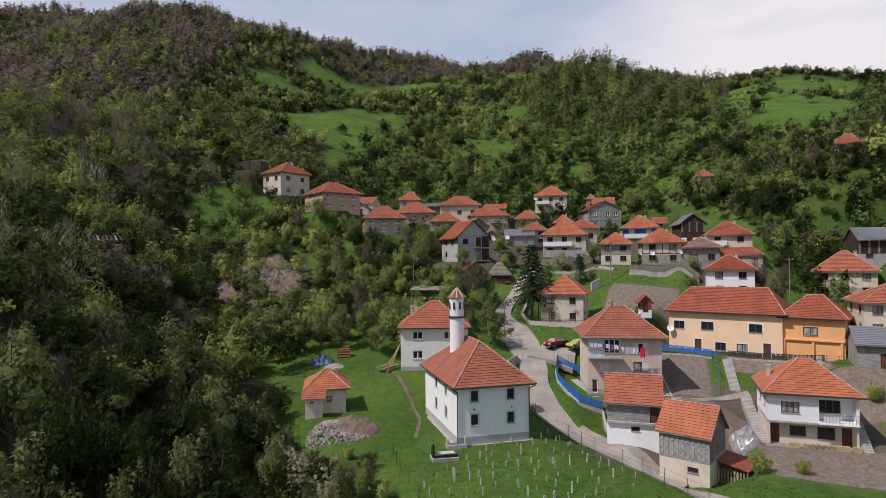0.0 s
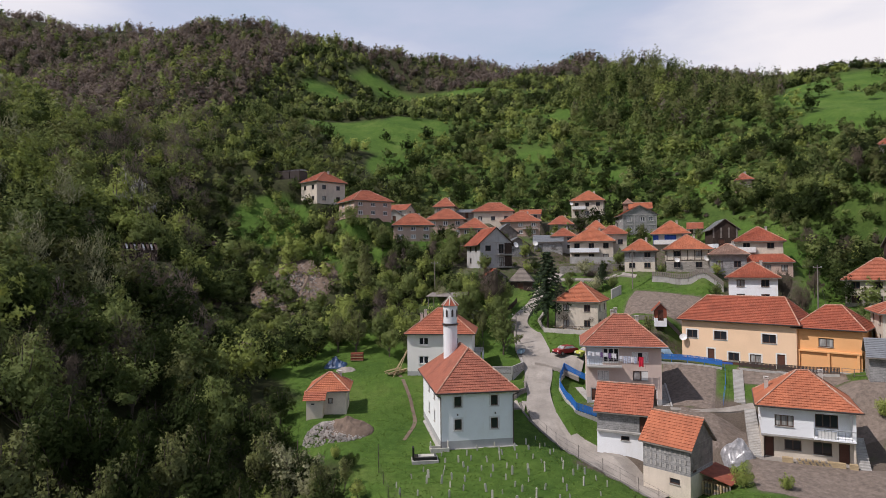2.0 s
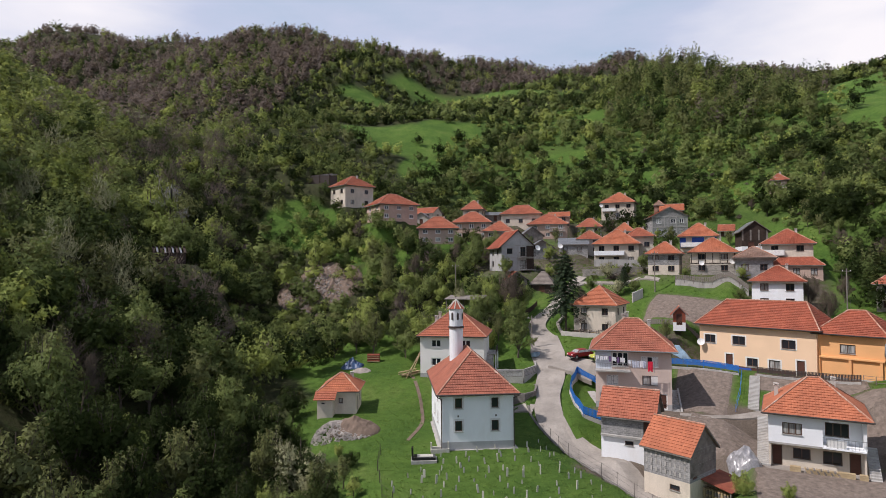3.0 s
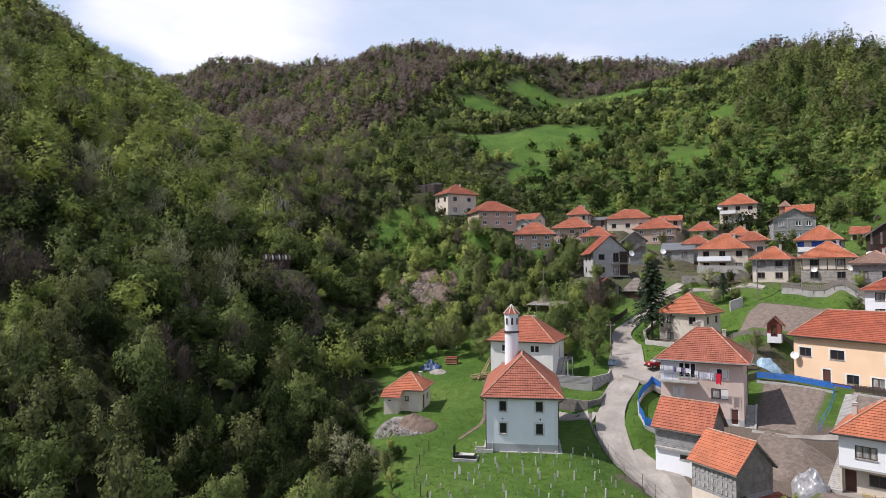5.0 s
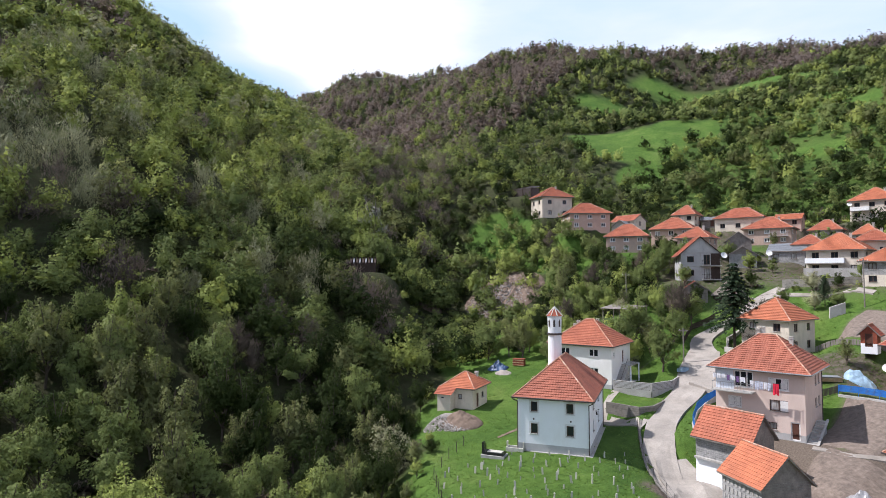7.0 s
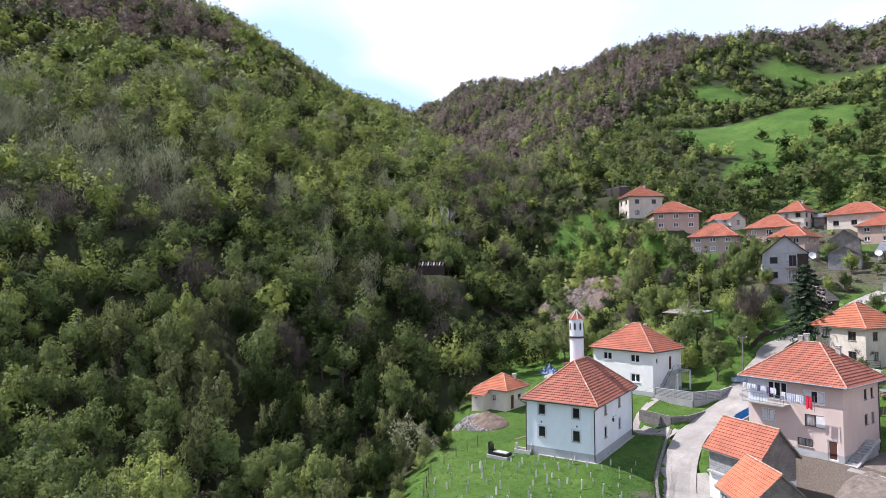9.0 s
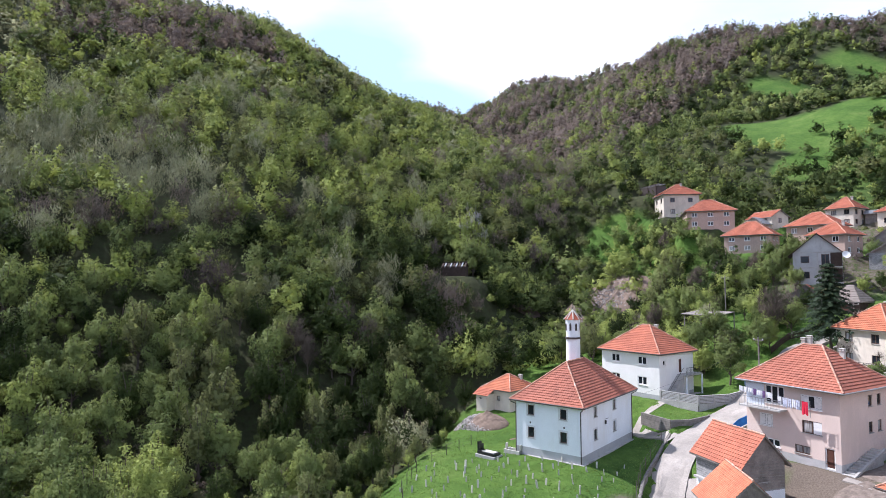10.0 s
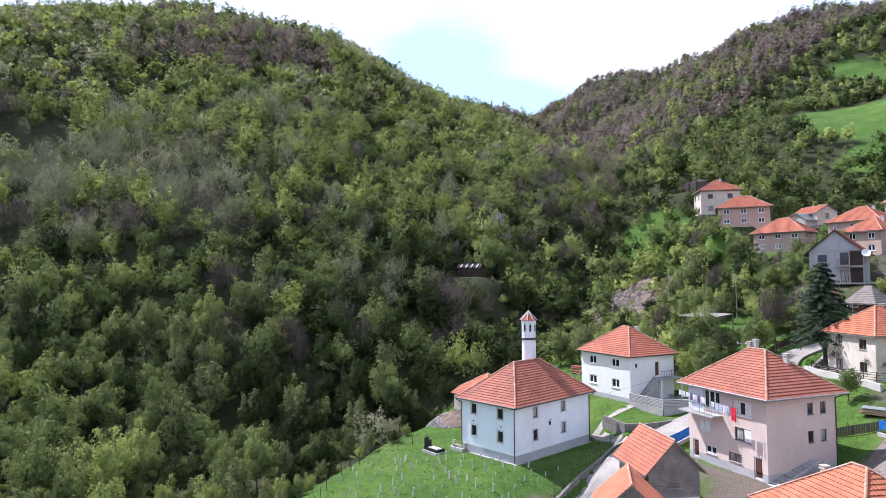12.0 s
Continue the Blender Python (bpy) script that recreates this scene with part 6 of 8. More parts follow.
def woods(name, xs, ys, n, leaf, hgt, rad, weights, label, count=5, tall=(0.6, 1.25), leafless=300):
    """Many trees joined into one mesh."""
    tpl = [far_tris(n, 1.0, rad / hgt, leaf / hgt, count) for _ in range(10)]
    dry = [far_tris(n, 1.0, rad / hgt, leaf / hgt, count, True) for _ in range(6)]
    nz = np.array([noise.noise(Vector((x / 38, y / 38, 3.3))) for x, y in zip(xs, ys)])
    zs = ground_many(xs, ys)
    w = np.asarray(weights, dtype=float)
    faces, ids, tints = [], [], []
    for x, y, z, q in zip(xs, ys, zs, nz):
        p = w * np.exp(np.array([0.8, 0.3, -0.4, 0.2, -1.2, -1.0, -0.5, 0]) * 2.2 * q)
        k = rng.choice(8, p=p / p.sum())
        t = dry[rng.integers(6)] if k in (4, 5) and n > leafless else tpl[rng.integers(10)]
        s = hgt * rng.uniform(*tall)
        a = rng.random() * math.tau
        c, si = math.cos(a) * rng.uniform(0.85, 1.2), math.sin(a) * rng.uniform(0.85, 1.2)
        v = t * s
        faces.append(np.stack([v[..., 0] * c - v[..., 1] * si + x, v[..., 0] * si + v[..., 1] * c + y, v[..., 2] + z - 0.1 - (0.2 * s if n < 120 else 0.0),
                               t[..., 3] * c - t[..., 4] * si, t[..., 3] * si + t[..., 4] * c, t[..., 5]], -1))
        ids.append(np.full(len(t), k))
        tints.append(np.full(len(t) * 3, rng.uniform(-0.5, 0.5)))
    me = raw_mesh(name, np.concatenate(faces), LEAVES[:8], np.concatenate(ids))
    me.attributes.new("tint", "FLOAT", "POINT").data.foreach_set("value", np.concatenate(tints).astype(np.float32))
    return tagged(new(name, me), label, "woods", kind="stuff")


W_MIX = (0.2, 0.36, 0.24, 0.15, 0.05, 0.0, 0.0, 0.0)
# fresh leaves and pale buds, lightened to stand in for haze
W_HAZE = (0.44, 0.22, 0.0, 0.22, 0.02, 0.1, 0.0, 0.0)
# heavy in dark leaves, so the ravine's shade sits in the colour
W_SHADE = (0.05, 0.24, 0.48, 0.12, 0.11, 0.0, 0.0, 0.0)
W_HILL = (0.13, 0.35, 0.42, 0.10, 0.0, 0.0, 0.0, 0.0)
W_GROVE = (0.04, 0.22, 0.3, 0.34, 0.08, 0.0, 0.02, 0.0)
W_BROWN = (0.01, 0.07, 0.09, 0.11, 0.72, 0.0, 0.0, 0.0)
rest = order[near_n:]
south_rest = rest[ny_[rest] < 44]
woods("woods_foot", nx_[south_rest], ny_[south_rest], 820, 0.23, 8.0, 3.3, (0.42, 0.3, 0.04, 0.2, 0.04, 0.0, 0.0, 0.0), "light green woods at the foot of the slope", 10)
lower = rest[(ny_[rest] >= 44) & (ny_[rest] < 76) & (nx_[rest] > -45)]
flank = rest[(ny_[rest] >= 44) & (ny_[rest] < 76) & (nx_[rest] <= -45)]
upper = rest[ny_[rest] >= 76]
# shade of the lower slope and ravine put into the leaf mix
woods("woods_slope", nx_[lower], ny_[lower], 900, 0.22, 8.0, 3.3, (0.08, 0.32, 0.36, 0.17, 0.07, 0.0, 0.0, 0.0), "mixed spring woods on the steep slope, darkened with its shade", 10)
# pale buds mixed in to give this slope a hazier look
woods("woods_flank", nx_[flank], ny_[flank], 820, 0.23, 8.2, 3.4, (0.38, 0.28, 0.03, 0.17, 0.03, 0.11, 0.0, 0.0), "light green woods higher on the steep slope, paled for haze", 10)
woods("woods_ravine", nx_[upper], ny_[upper], 800, 0.24, 8.4, 3.4, W_SHADE, "mixed woods above the ravine, darkened with its shade", 10)
# the clearing keeps the dark floor colour in place of shaded grass
mx_, my_ = scatter(-215, -62, -40, 230, 4.6, lambda X, Y: ((X < -66) | (Y > 122) | (Y < 8)) & (meadow(X, Y) < 0.5) & (X < -0.45 * (Y - 60) * (Y > 60) - 30) & ((np.hypot(X + 105, Y - 7) > 10)))
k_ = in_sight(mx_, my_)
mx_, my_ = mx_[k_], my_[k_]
near_l = (mx_ > -122) & (my_ > -12)
south = near_l & (my_ < 112)
north = near_l & ~south
woods("woods_north", mx_[north], my_[north], 430, 0.28, 9.0, 3.7, (0.16, 0.26, 0.16, 0.22, 0.2, 0.0, 0.0, 0.0), "mixed spring woods filling the side valley", 8)
# haze over the hill is put into this light leaf mix
woods("woods_left", mx_[south], my_[south], 620, 0.26, 9.0, 3.7, (0.44, 0.2, 0.0, 0.18, 0.03, 0.15, 0.0, 0.0), "mixed spring woods covering the steep hill", 8)
brown_top = ~near_l & (mx_ < -150) & (np.abs(my_ - 62) < 34)
woods("woods_crest", mx_[brown_top], my_[brown_top], 260, 0.38, 9.0, 3.7, (0.08, 0.14, 0.12, 0.2, 0.46, 0.0, 0.0, 0.0), "brown and green woods near the hilltop", 6)
up_l = ~near_l & ~brown_top & (rng.random(len(mx_)) < 0.8)
woods("woods_upper", mx_[up_l], my_[up_l], 210, 0.46, 9.2, 4.2, W_HAZE, "mixed spring woods high on the steep hill", 6)
lx_, ly_ = scatter(-400, -215, -90, 230, 7.0, lambda X, Y: X < 0)
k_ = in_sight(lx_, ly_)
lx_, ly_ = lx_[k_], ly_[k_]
woods("woods_far_left", lx_, ly_, 70, 0.7, 10.0, 4.0, W_MIX, "mixed spring woods along the hilltop")
bx_, by_ = scatter(-500, 270, 120, 540, 5.1, lambda X, Y: ((meadow(X, Y) < 0.35) | (rng.random(X.shape) < 0.05)) & (site_gap(X, Y) > 2.5) & ((X > -215) | (Y > 230)) & ((Y > 230) | (X > -0.45 * (Y - 60) - 30)) & (np.abs(X) < 0.95 * Y + 60) & ((open_hill(X, Y) < 0.5) | (rng.random(X.shape) < 0.97)) & ((Y < 400) | (rng.random(X.shape) < 0.6)))
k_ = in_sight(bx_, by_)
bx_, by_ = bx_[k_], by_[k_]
brown = (by_ > 400 + 10 * np.sin(bx_ / 23)) | (bx_ < -120) & (by_ > 235 + 0.3 * (bx_ + 130)) & (by_ > 190)
grove = (np.hypot((bx_ - 84) / 47, (by_ - 284) / 50) < 1) & ~brown
closer = ~brown & ~grove & (by_ < 262)
farther = ~brown & ~grove & ~closer
woods("woods_hill", bx_[closer], by_[closer], 190, 0.42, 7.6, 3.4, W_HILL, "green spring trees and shrubs on the hill above the village", 6, (0.4, 1.25))
woods("woods_hilltop", bx_[farther], by_[farther], 82, 0.66, 8.4, 3.6, W_HILL, "green spring woods on the high slope", 5)
gx_, gy_ = scatter(36, 132, 232, 336, 5.0, lambda X, Y: np.hypot((X - 84) / 47, (Y - 284) / 50) < 1)
woods("woods_grove", gx_, gy_, 230, 0.4, 14.5, 3.4, W_GROVE, "tall olive-green grove on the hilltop", 7, (0.75, 1.2))
woods("woods_ridge", bx_[brown], by_[brown], 80, 0.76, 12.0, 3.6, W_BROWN, "brown leafless woods along the ridge", 7, (0.6, 1.15))
ex_, ey_ = scatter(62, 140, 96, 182, 2.9, lambda X, Y: (site_gap(X, Y) > 0.3) & (X > 64 + 0.1 * (Y - 96)) & (np.hypot(X - 76, Y - 108) > 7) & (rng.random(X.shape) < 0.9))
woods("woods_east", ex_, ey_, 190, 0.3, 5.4, 2.2, W_HILL, "bushes and young trees on the green bank", 8, (0.5, 1.3))
qx_, qy_ = scatter(-94, -24, 126, 196, 3.1, lambda X, Y: (site_gap(X, Y) > 0.0) & (np.hypot((X + 38) / 10, (Y - 127) / 12) > 1) & (rng.random(X.shape) < 0.72))
woods("woods_bank", qx_, qy_, 260, 0.24, 5.2, 2.3, W_HILL, "bushes and young trees on the bank below the houses", 8, (0.4, 1.2))
# hedgerows along the terraces of the hill meadows
hr_ = [np.stack([np.linspace(a[0], b[0], 26), np.linspace(a[1], b[1], 26)], 1) for a, b in (((-84, 279), (-34, 296)), ((-96, 316), (-46, 340)), ((-88, 346), (-40, 372)), ((-20, 392), (-84, 368)), ((6, 318), (34, 312)), ((150, 270), (186, 292)), ((140, 300), (182, 322)))]
hr_ = np.concatenate(hr_) + rng.normal(size=(26 * 7, 2)) * 1.2
hr_ = hr_[rng.random(len(hr_)) < 0.8]
woods("hedgerow", hr_[:, 0], hr_[:, 1], 90, 0.36, 3.4, 1.9, W_HILL, "bushy hedgerow along the meadow terraces", 5, (0.4, 1.3))

vx_, vy_ = scatter(-30, 190, 176, 330, 3.6, lambda X, Y: (open_hill(X, Y) > 0.3) & (meadow(X, Y) < 0.5) & (site_gap(X, Y) > 1.0) & (np.abs(X) < 0.9 * Y + 10) & (rng.random(X.shape) < 0.8))
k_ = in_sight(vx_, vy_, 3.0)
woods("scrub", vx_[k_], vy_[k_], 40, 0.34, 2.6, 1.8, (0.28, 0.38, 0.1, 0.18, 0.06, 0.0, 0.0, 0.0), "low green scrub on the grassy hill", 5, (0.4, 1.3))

tx_, ty_ = scatter(-40, 6, 102, 150, 3.9, lambda X, Y: (site_gap(X, Y) > 1.6) & (np.hypot((X + 35.5) / 12, (Y - 120) / 19) > 1) & (X > -34 - 0.35 * (Y - 102)) & (rng.random(X.shape) < 0.7))
woods("woods_orchard", tx_, ty_, 560, 0.2, 5.6, 2.5, (0.34, 0.36, 0.14, 0.11, 0.05, 0.0, 0.0, 0.0), "bright green orchard trees and thicket below the upper houses", 9, (0.5, 1.2))

# low thicket on the bank under the scree
ux_, uy_ = scatter(-48, -20, 88, 122, 2.3, lambda X, Y: (np.hypot((X + 34) / 13, (Y - 107) / 19) < 1) & (site_gap(X, Y) > 0.5) & (rng.random(X.shape) < 0.85))
woods("thicket", ux_, uy_, 300, 0.19, 2.9, 1.8, (0.3, 0.34, 0.18, 0.13, 0.05, 0.0, 0.0, 0.0), "low green thicket on the bank under the scree", 7, (0.5, 1.3), 400)

# trees in front of the lone house on the east slope
for f_, l_, k_, sc_ in ((6.5, -6.0, 5, 0.9), (7.5, -3.0, 4, 0.75), (8.5, 0.5, 1, 0.6), (8.0, 3.6, 6, 0.7), (6.5, 6.0, 3, 0.75), (10.5, -4.5, 3, 0.7), (11.5, 2.0, 1, 0.65)):
    x_, y_ = 93.4 - 0.56 * f_ + 0.83 * l_, 138.8 - 0.83 * f_ - 0.56 * l_
    plant(KINDS[k_], x_, y_, sc_, label=LABELS[k_].replace("in the hillside wood", "below the lone house").replace("on the slope", "below the lone house"), group="trees below the lone house")

# ---- lane, walls, yards ----
ribbon("road", *ROADS[0], M_ROAD, "pale cracked concrete village lane", lift=0.04, cap=0.12)
ribbon("road", *ROADS[1], M_ROAD, "narrow gravelled lane climbing between houses", lift=0.03)
ribbon("pavement", *ROADS[2], M_ROAD, "concrete parking bay beside the lane", lift=0.05, category="pavement")
ribbon("pavement", *ROADS[3], M_ROAD, "concrete apron in front of the barns", lift=0.06, category="pavement")
ribbon("path", [(4.6, 80.2), (8.0, 79.4), (10.9, 78.9)], [1.5, 1.5, 1.7], M_ROAD, "pale concrete path to the mosque", lift=0.05, category="path")
ribbon("path", [(4.9, 79.8), (4.4, 83.4), (4.3, 87.4)], [1.0, 1.0, 1.0], M_ROAD, "pale concrete garden path", lift=0.05, category="path")
ribbon("path", [(29.2, 77.9), (33.0, 77.6), (37.6, 79.0), (40.0, 79.3)], [0.9, 0.8, 0.8, 0.9], M_ROAD, "narrow pale concrete garden path", lift=0.06, category="path")
ribbon("path", [(-7.6, 88.0), (-4.6, 80.0), (-3.0, 73.0), (-3.2, 66.0)], [0.5, 0.45, 0.45, 0.4], M_EARTH, "trodden earth path through the grass", lift=0.03, category="path")


def wall_line(name, pts, h, t, mat, label, category="wall", cap=None, sink=0.8, level=None, step=2.0):
    """A free-standing wall along pts, following the ground in short lengths."""
    g, cp = Geo(), Geo()
    for (ax, ay), (bx, by) in zip(pts, pts[1:]):
        L = math.hypot(bx - ax, by - ay)
        k = max(1, int(L / step))
        ux, uy = (bx - ax) / L, (by - ay) / L
        nx, ny = -uy * t / 2, ux * t / 2
        for i in range(k):
            p = (ax + ux * L * i / k, ay + uy * L * i / k)
            q = (ax + ux * L * (i + 1) / k, ay + uy * L * (i + 1) / k)
            za = (level if level is not None else ground(*p)) + h
            zb = (level if level is not None else ground(*q)) + h
            lo = min(ground(*p), ground(*q)) - sink
            for s_, gg, z0a, z0b, z1a, z1b, m_ in ((1, g, lo, lo, za, zb, 1.0),) + (((1, cp, za, zb, za + 0.08, zb + 0.08, 1.25),) if cap else ()):
                n0, n1 = nx * m_, ny * m_
                A, B = Vector((p[0] + n0, p[1] + n1, z0a)), Vector((q[0] + n0, q[1] + n1, z0b))
                C, D_ = Vector((q[0] - n0, q[1] - n1, z0b)), Vector((p[0] - n0, p[1] - n1, z0a))
                E, F_ = Vector((A.x, A.y, z1a)), Vector((B.x, B.y, z1b))
                G_, H_ = Vector((C.x, C.y, z1b)), Vector((D_.x, D_.y, z1a))
                gg.face([B, A, E, F_]).face([D_, C, G_, H_]).face([E, H_, G_, F_]).face([A, D_, H_, E]).face([C, B, F_, G_])
    if cap:
        W_ = thing(name, Matrix.Identity(4), label, category)
        part("wall", g, mat, W_)
        part("coping", cp, cap, W_)
        return W_
    return tagged(new(name, g.mesh(name, mat)), label, category)


PICKETS = {}


def fence(name, pts, h, label, mat, rails=2, gap=1.6, r=0.045, boards=False, wire=False, pickets=0.0, category="fence", lift=0.0, group=""):
    """A fence along pts: posts, rails, and pickets or boards where it has them."""
    f = thing(name, Matrix.Identity(4), label, category, group)
    posts = []
    for (ax, ay), (bx, by) in zip(pts, pts[1:]):
        L = math.hypot(bx - ax, by - ay)
        k = max(1, round(L / gap))
        for i in range(k):
            posts.append((ax + (bx - ax) * i / k, ay + (by - ay) * i / k))
    posts.append(pts[-1])
    P = [Vector((x, y, ground(x, y) + lift)) for x, y in posts]
    pm = Geo().beam((0, 0, -0.5), (0, 0, h), r).mesh("post", mat)
    for p in P:
        o = part("post", pm, None, f)
        o.location = p
    for a, b in zip(P, P[1:]):
        for k in range(rails):
            z_ = Vector((0, 0, h * (0.95 - 0.7 * k / max(1, rails - 1) if rails > 1 else 0.9)))
            part("rail" if not wire else "wire", Geo().beam(a + z_, b + z_, 0.009 if wire else r * 0.7), mat, f)
        if pickets:
            n = max(1, int((b - a).length / pickets))
            w_ = pickets * 0.38
            key = (round(pickets, 3), round(h, 2), mat.name)
            if key not in PICKETS:
                PICKETS[key] = Geo().box(-w_, -0.02, 0.08, w_, 0.02, h).mesh("picket", mat)
            for i in range(n):
                o = part("picket", PICKETS[key], None, f)
                o.location = a.lerp(b, (i + 0.5) / n)
                o.rotation_euler = (0, 0, math.atan2(b.y - a.y, b.x - a.x))
    return f


M_BLUEF = rough_mat("blue_fence_paint", (0.03, 0.16, 0.50), 0.15, 1.5, 0.55, 0.1)
wall_line("retaining_wall", [(10.2, 79.4), (10.6, 77.5), (12.4, 72.8), (14.2, 68.5), (16.3, 65.0), (18.4, 62.1), (22.4, 55.6), (25.8, 50.0)], 0.06, 0.3, M_STONE_DARK, "dark stone retaining wall along the sunken lane", sink=1.9)
fence("wire_fence", [(10.4, 77.4), (12.2, 72.7), (14.0, 68.4), (16.1, 64.9), (18.2, 62.0), (22.2, 55.5), (25.6, 50.0)], 1.45, "wire fence on thin posts round the graveyard", M_PIPE, rails=3, wire=True, gap=2.4, r=0.028)
fence("wire_fence", [(8.0, 43.5), (2.0, 47.0), (-2.2, 51.5), (-4.2, 57.0), (-5.2, 61.5)], 1.2, "wire fence on thin posts at the graveyard's lower edge", M_PIPE, rails=3, wire=True, gap=2.4, r=0.04)
# yard of the white house
YARD_LINE = [(4.0, 86.9), (9.25, 87.2), (11.0, 91.4), (10.8, 95.2)]
yw_ = wall_line("yard_wall", YARD_LINE, 0.95, 0.16, M_STONE_DARK, "panelled grey yard wall with pale coping and posts", cap=M_CONC, level=5.35, sink=1.0)
wall_line("yard_footing", YARD_LINE, 0.0, 0.3, M_CONC, "grey concrete footing under the yard wall", level=5.35, sink=2.2)
for (ax, ay), (bx, by) in zip(YARD_LINE, YARD_LINE[1:]):
    n_ = max(2, round(math.hypot(bx - ax, by - ay) / 2.3))
    tr_ = math.atan2(by - ay, bx - ax)
    ln_ = math.hypot(bx - ax, by - ay) / n_
    post_ = Geo().box(-0.13, -0.14, -0.2, 0.13, 0.14, 1.05).mesh("post", M_CONC)
    slat_ = Geo().box(0.16, -0.105, 0, ln_ - 0.16, 0.105, 0.12).mesh("slat", M_GREYR)
    for k in range(n_ + 1):
        x_, y_ = ax + (bx - ax) * k / n_, ay + (by - ay) * k / n_
        part("post", post_, None, yw_).matrix_local = Matrix.Translation((x_, y_, 5.35)) @ Matrix.Rotation(tr_, 4, "Z")
        if k < n_:
            for q in range(5):
                part("slat", slat_, None, yw_).matrix_local = Matrix.Translation((x_, y_, 5.42 + q * 0.175)) @ Matrix.Rotation(tr_, 4, "Z")
tagged(new("yard", Geo().face([(3.5, 87.4, 5.0), (8.7, 88.0, 5.0), (10.4, 92.7, 5.02), (10.2, 97.5, 5.05), (3.5, 97.5, 5.05)]).mesh("yard", M_CONC)), "concrete yard floor", "pavement", kind="structure")
wall_line("retaining_wall", [(5.0, 81.2), (9.8, 80.3), (11.0, 82.2), (11.2, 86.2), (10.2, 88.0)], 0.06, 0.25, M_STONE_DARK, "low stone wall round the small lawn", sink=2.4, level=4.3)
# blue fence along the balcony house's garden
fence("blue_fence", [(20.4, 90.6), (17.2, 91.6), (16.3, 88.0), (15.9, 84.5), (16.4, 80.2), (17.3, 77.4), (20.2, 77.3)], 1.05, "bright blue slatted fence round the garden", M_BLUEF, gap=1.8, pickets=0.16, lift=0.35)
wall_line("retaining_wall", [(17.2, 91.6), (16.3, 88.0), (15.9, 84.5), (16.4, 80.2), (17.3, 77.4), (20.2, 77.3)], 0.35, 0.28, M_CONC, "concrete retaining wall under the blue fence", sink=2.6)
wall_line("retaining_wall", [(20.2, 77.2), (20.0, 74.4)], 0.4, 0.28, M_CONC, "stained concrete retaining wall beside the barn", sink=2.5)
# terraces right of the balcony house
fence("blue_fence", [(31.0, 92.6), (35.2, 91.0), (39.4, 89.0)], 0.9, "blue low fence along the terrace edge", M_BLUEF, gap=2.0, pickets=0.12, lift=0.4)
fence("garden_fence", [(39.6, 88.4), (38.0, 83.6), (36.2, 79.4)], 1.0, "thin blue-grey fence beside the grass strip", M_BLUEF, gap=1.5, rails=2, r=0.025)
fence("garden_fence", [(41.8, 89.0), (47.0, 86.4), (52.6, 83.6)], 0.9, "dark iron railing in front of the long house", M_PIPE, gap=1.8, rails=2, r=0.03, pickets=0.16, lift=0.2)
fence("wooden_fence", [(52.8, 83.4), (55.0, 79.0), (56.4, 74.5)], 1.1, "grey wooden rail fence down the slope", M_WOOD, gap=1.8, rails=3, r=0.05)
wall_line("kerb", [(31.0, 92.4), (39.4, 88.9)], 0.25, 0.3, M_CONC, "pale concrete terrace kerb", sink=1.5)
wall_line("kerb", [(41.6, 88.4), (52.4, 83.2)], 0.3, 0.3, M_CONC, "pale concrete terrace kerb", sink=1.5)


def steps(name, a, b, width, n, label):
    S = thing(name, Matrix.Identity(4), label, "steps", "garden steps")
    A, B = Vector((*a, 0)), Vector((*b, 0))
    u = (B - A) / n
    s_ = Vector((-u.y, u.x, 0)).normalized() * width / 2
    za, zb = ground(*a), ground(*b)
    for k in range(n):
        g = Geo()
        p, q = A + u * k, A + u * (k + 1)
        z_ = za + (zb - za) * (k + 1) / n + 0.1
        lo = za + (zb - za) * k / n - 0.6
        pts = [p - s_, q - s_, q + s_, p + s_]
        bot, top = [Vector((c.x, c.y, lo)) for c in pts], [Vector((c.x, c.y, z_)) for c in pts]
        g.face(top)
        for i in range(4):
            j = (i + 1) % 4
            g.face([bot[i], bot[j], top[j], top[i]])
        part("step", g, M_CONC, S)
    return S


steps("garden_steps", (38.4, 79.8), (41.3, 88.3), 1.3, 26, "long flight of pale concrete garden steps")
steps("garden_steps", (35.6, 67.6), (39.3, 79.0), 1.3, 30, "long flight of pale concrete garden steps")
steps("garden_steps", (20.0, 79.3), (19.0, 88.5), 1.1, 18, "narrow concrete steps beside the tall house")


def soil_rows(cx_, cy_, hx_, hy_, rot_, label):
    """Ploughed ridges over a plot."""
    a = radians(rot_)
    ca, sa = math.cos(a), math.sin(a)
    nu, nv = max(4, int(hx_ * 2 / 0.3)), max(4, int(hy_ * 2 / 0.5))
    g = Geo()
    vs = []
    for j in range(nv + 1):
        row = []
        for i in range(nu + 1):
            u, v = -hx_ + 2 * hx_ * i / nu, -hy_ + 2 * hy_ * j / nv
            x, y = cx_ + u * ca - v * sa, cy_ + u * sa + v * ca
            h = (0.03 if i % 2 else 0.0) * (0.5 + noise.noise(Vector((x * 0.7, y * 0.7, 4))))
            h += 0.07 * noise.noise(Vector((x * 2.6, y * 2.6, 0)))
            if i in (0, nu) or j in (0, nv):
                h = -0.08
            row.append(Vector((x, y, ground(x, y) + 0.09 + h)))
        vs.append(row)
    for j in range(nv):
        for i in range(nu):
            g.face([vs[j][i], vs[j][i + 1], vs[j + 1][i + 1], vs[j + 1][i]])
    return tagged(new("ploughed_plot", g.mesh("ploughed_plot", M_PLOUGH)), label, "field", kind="structure")


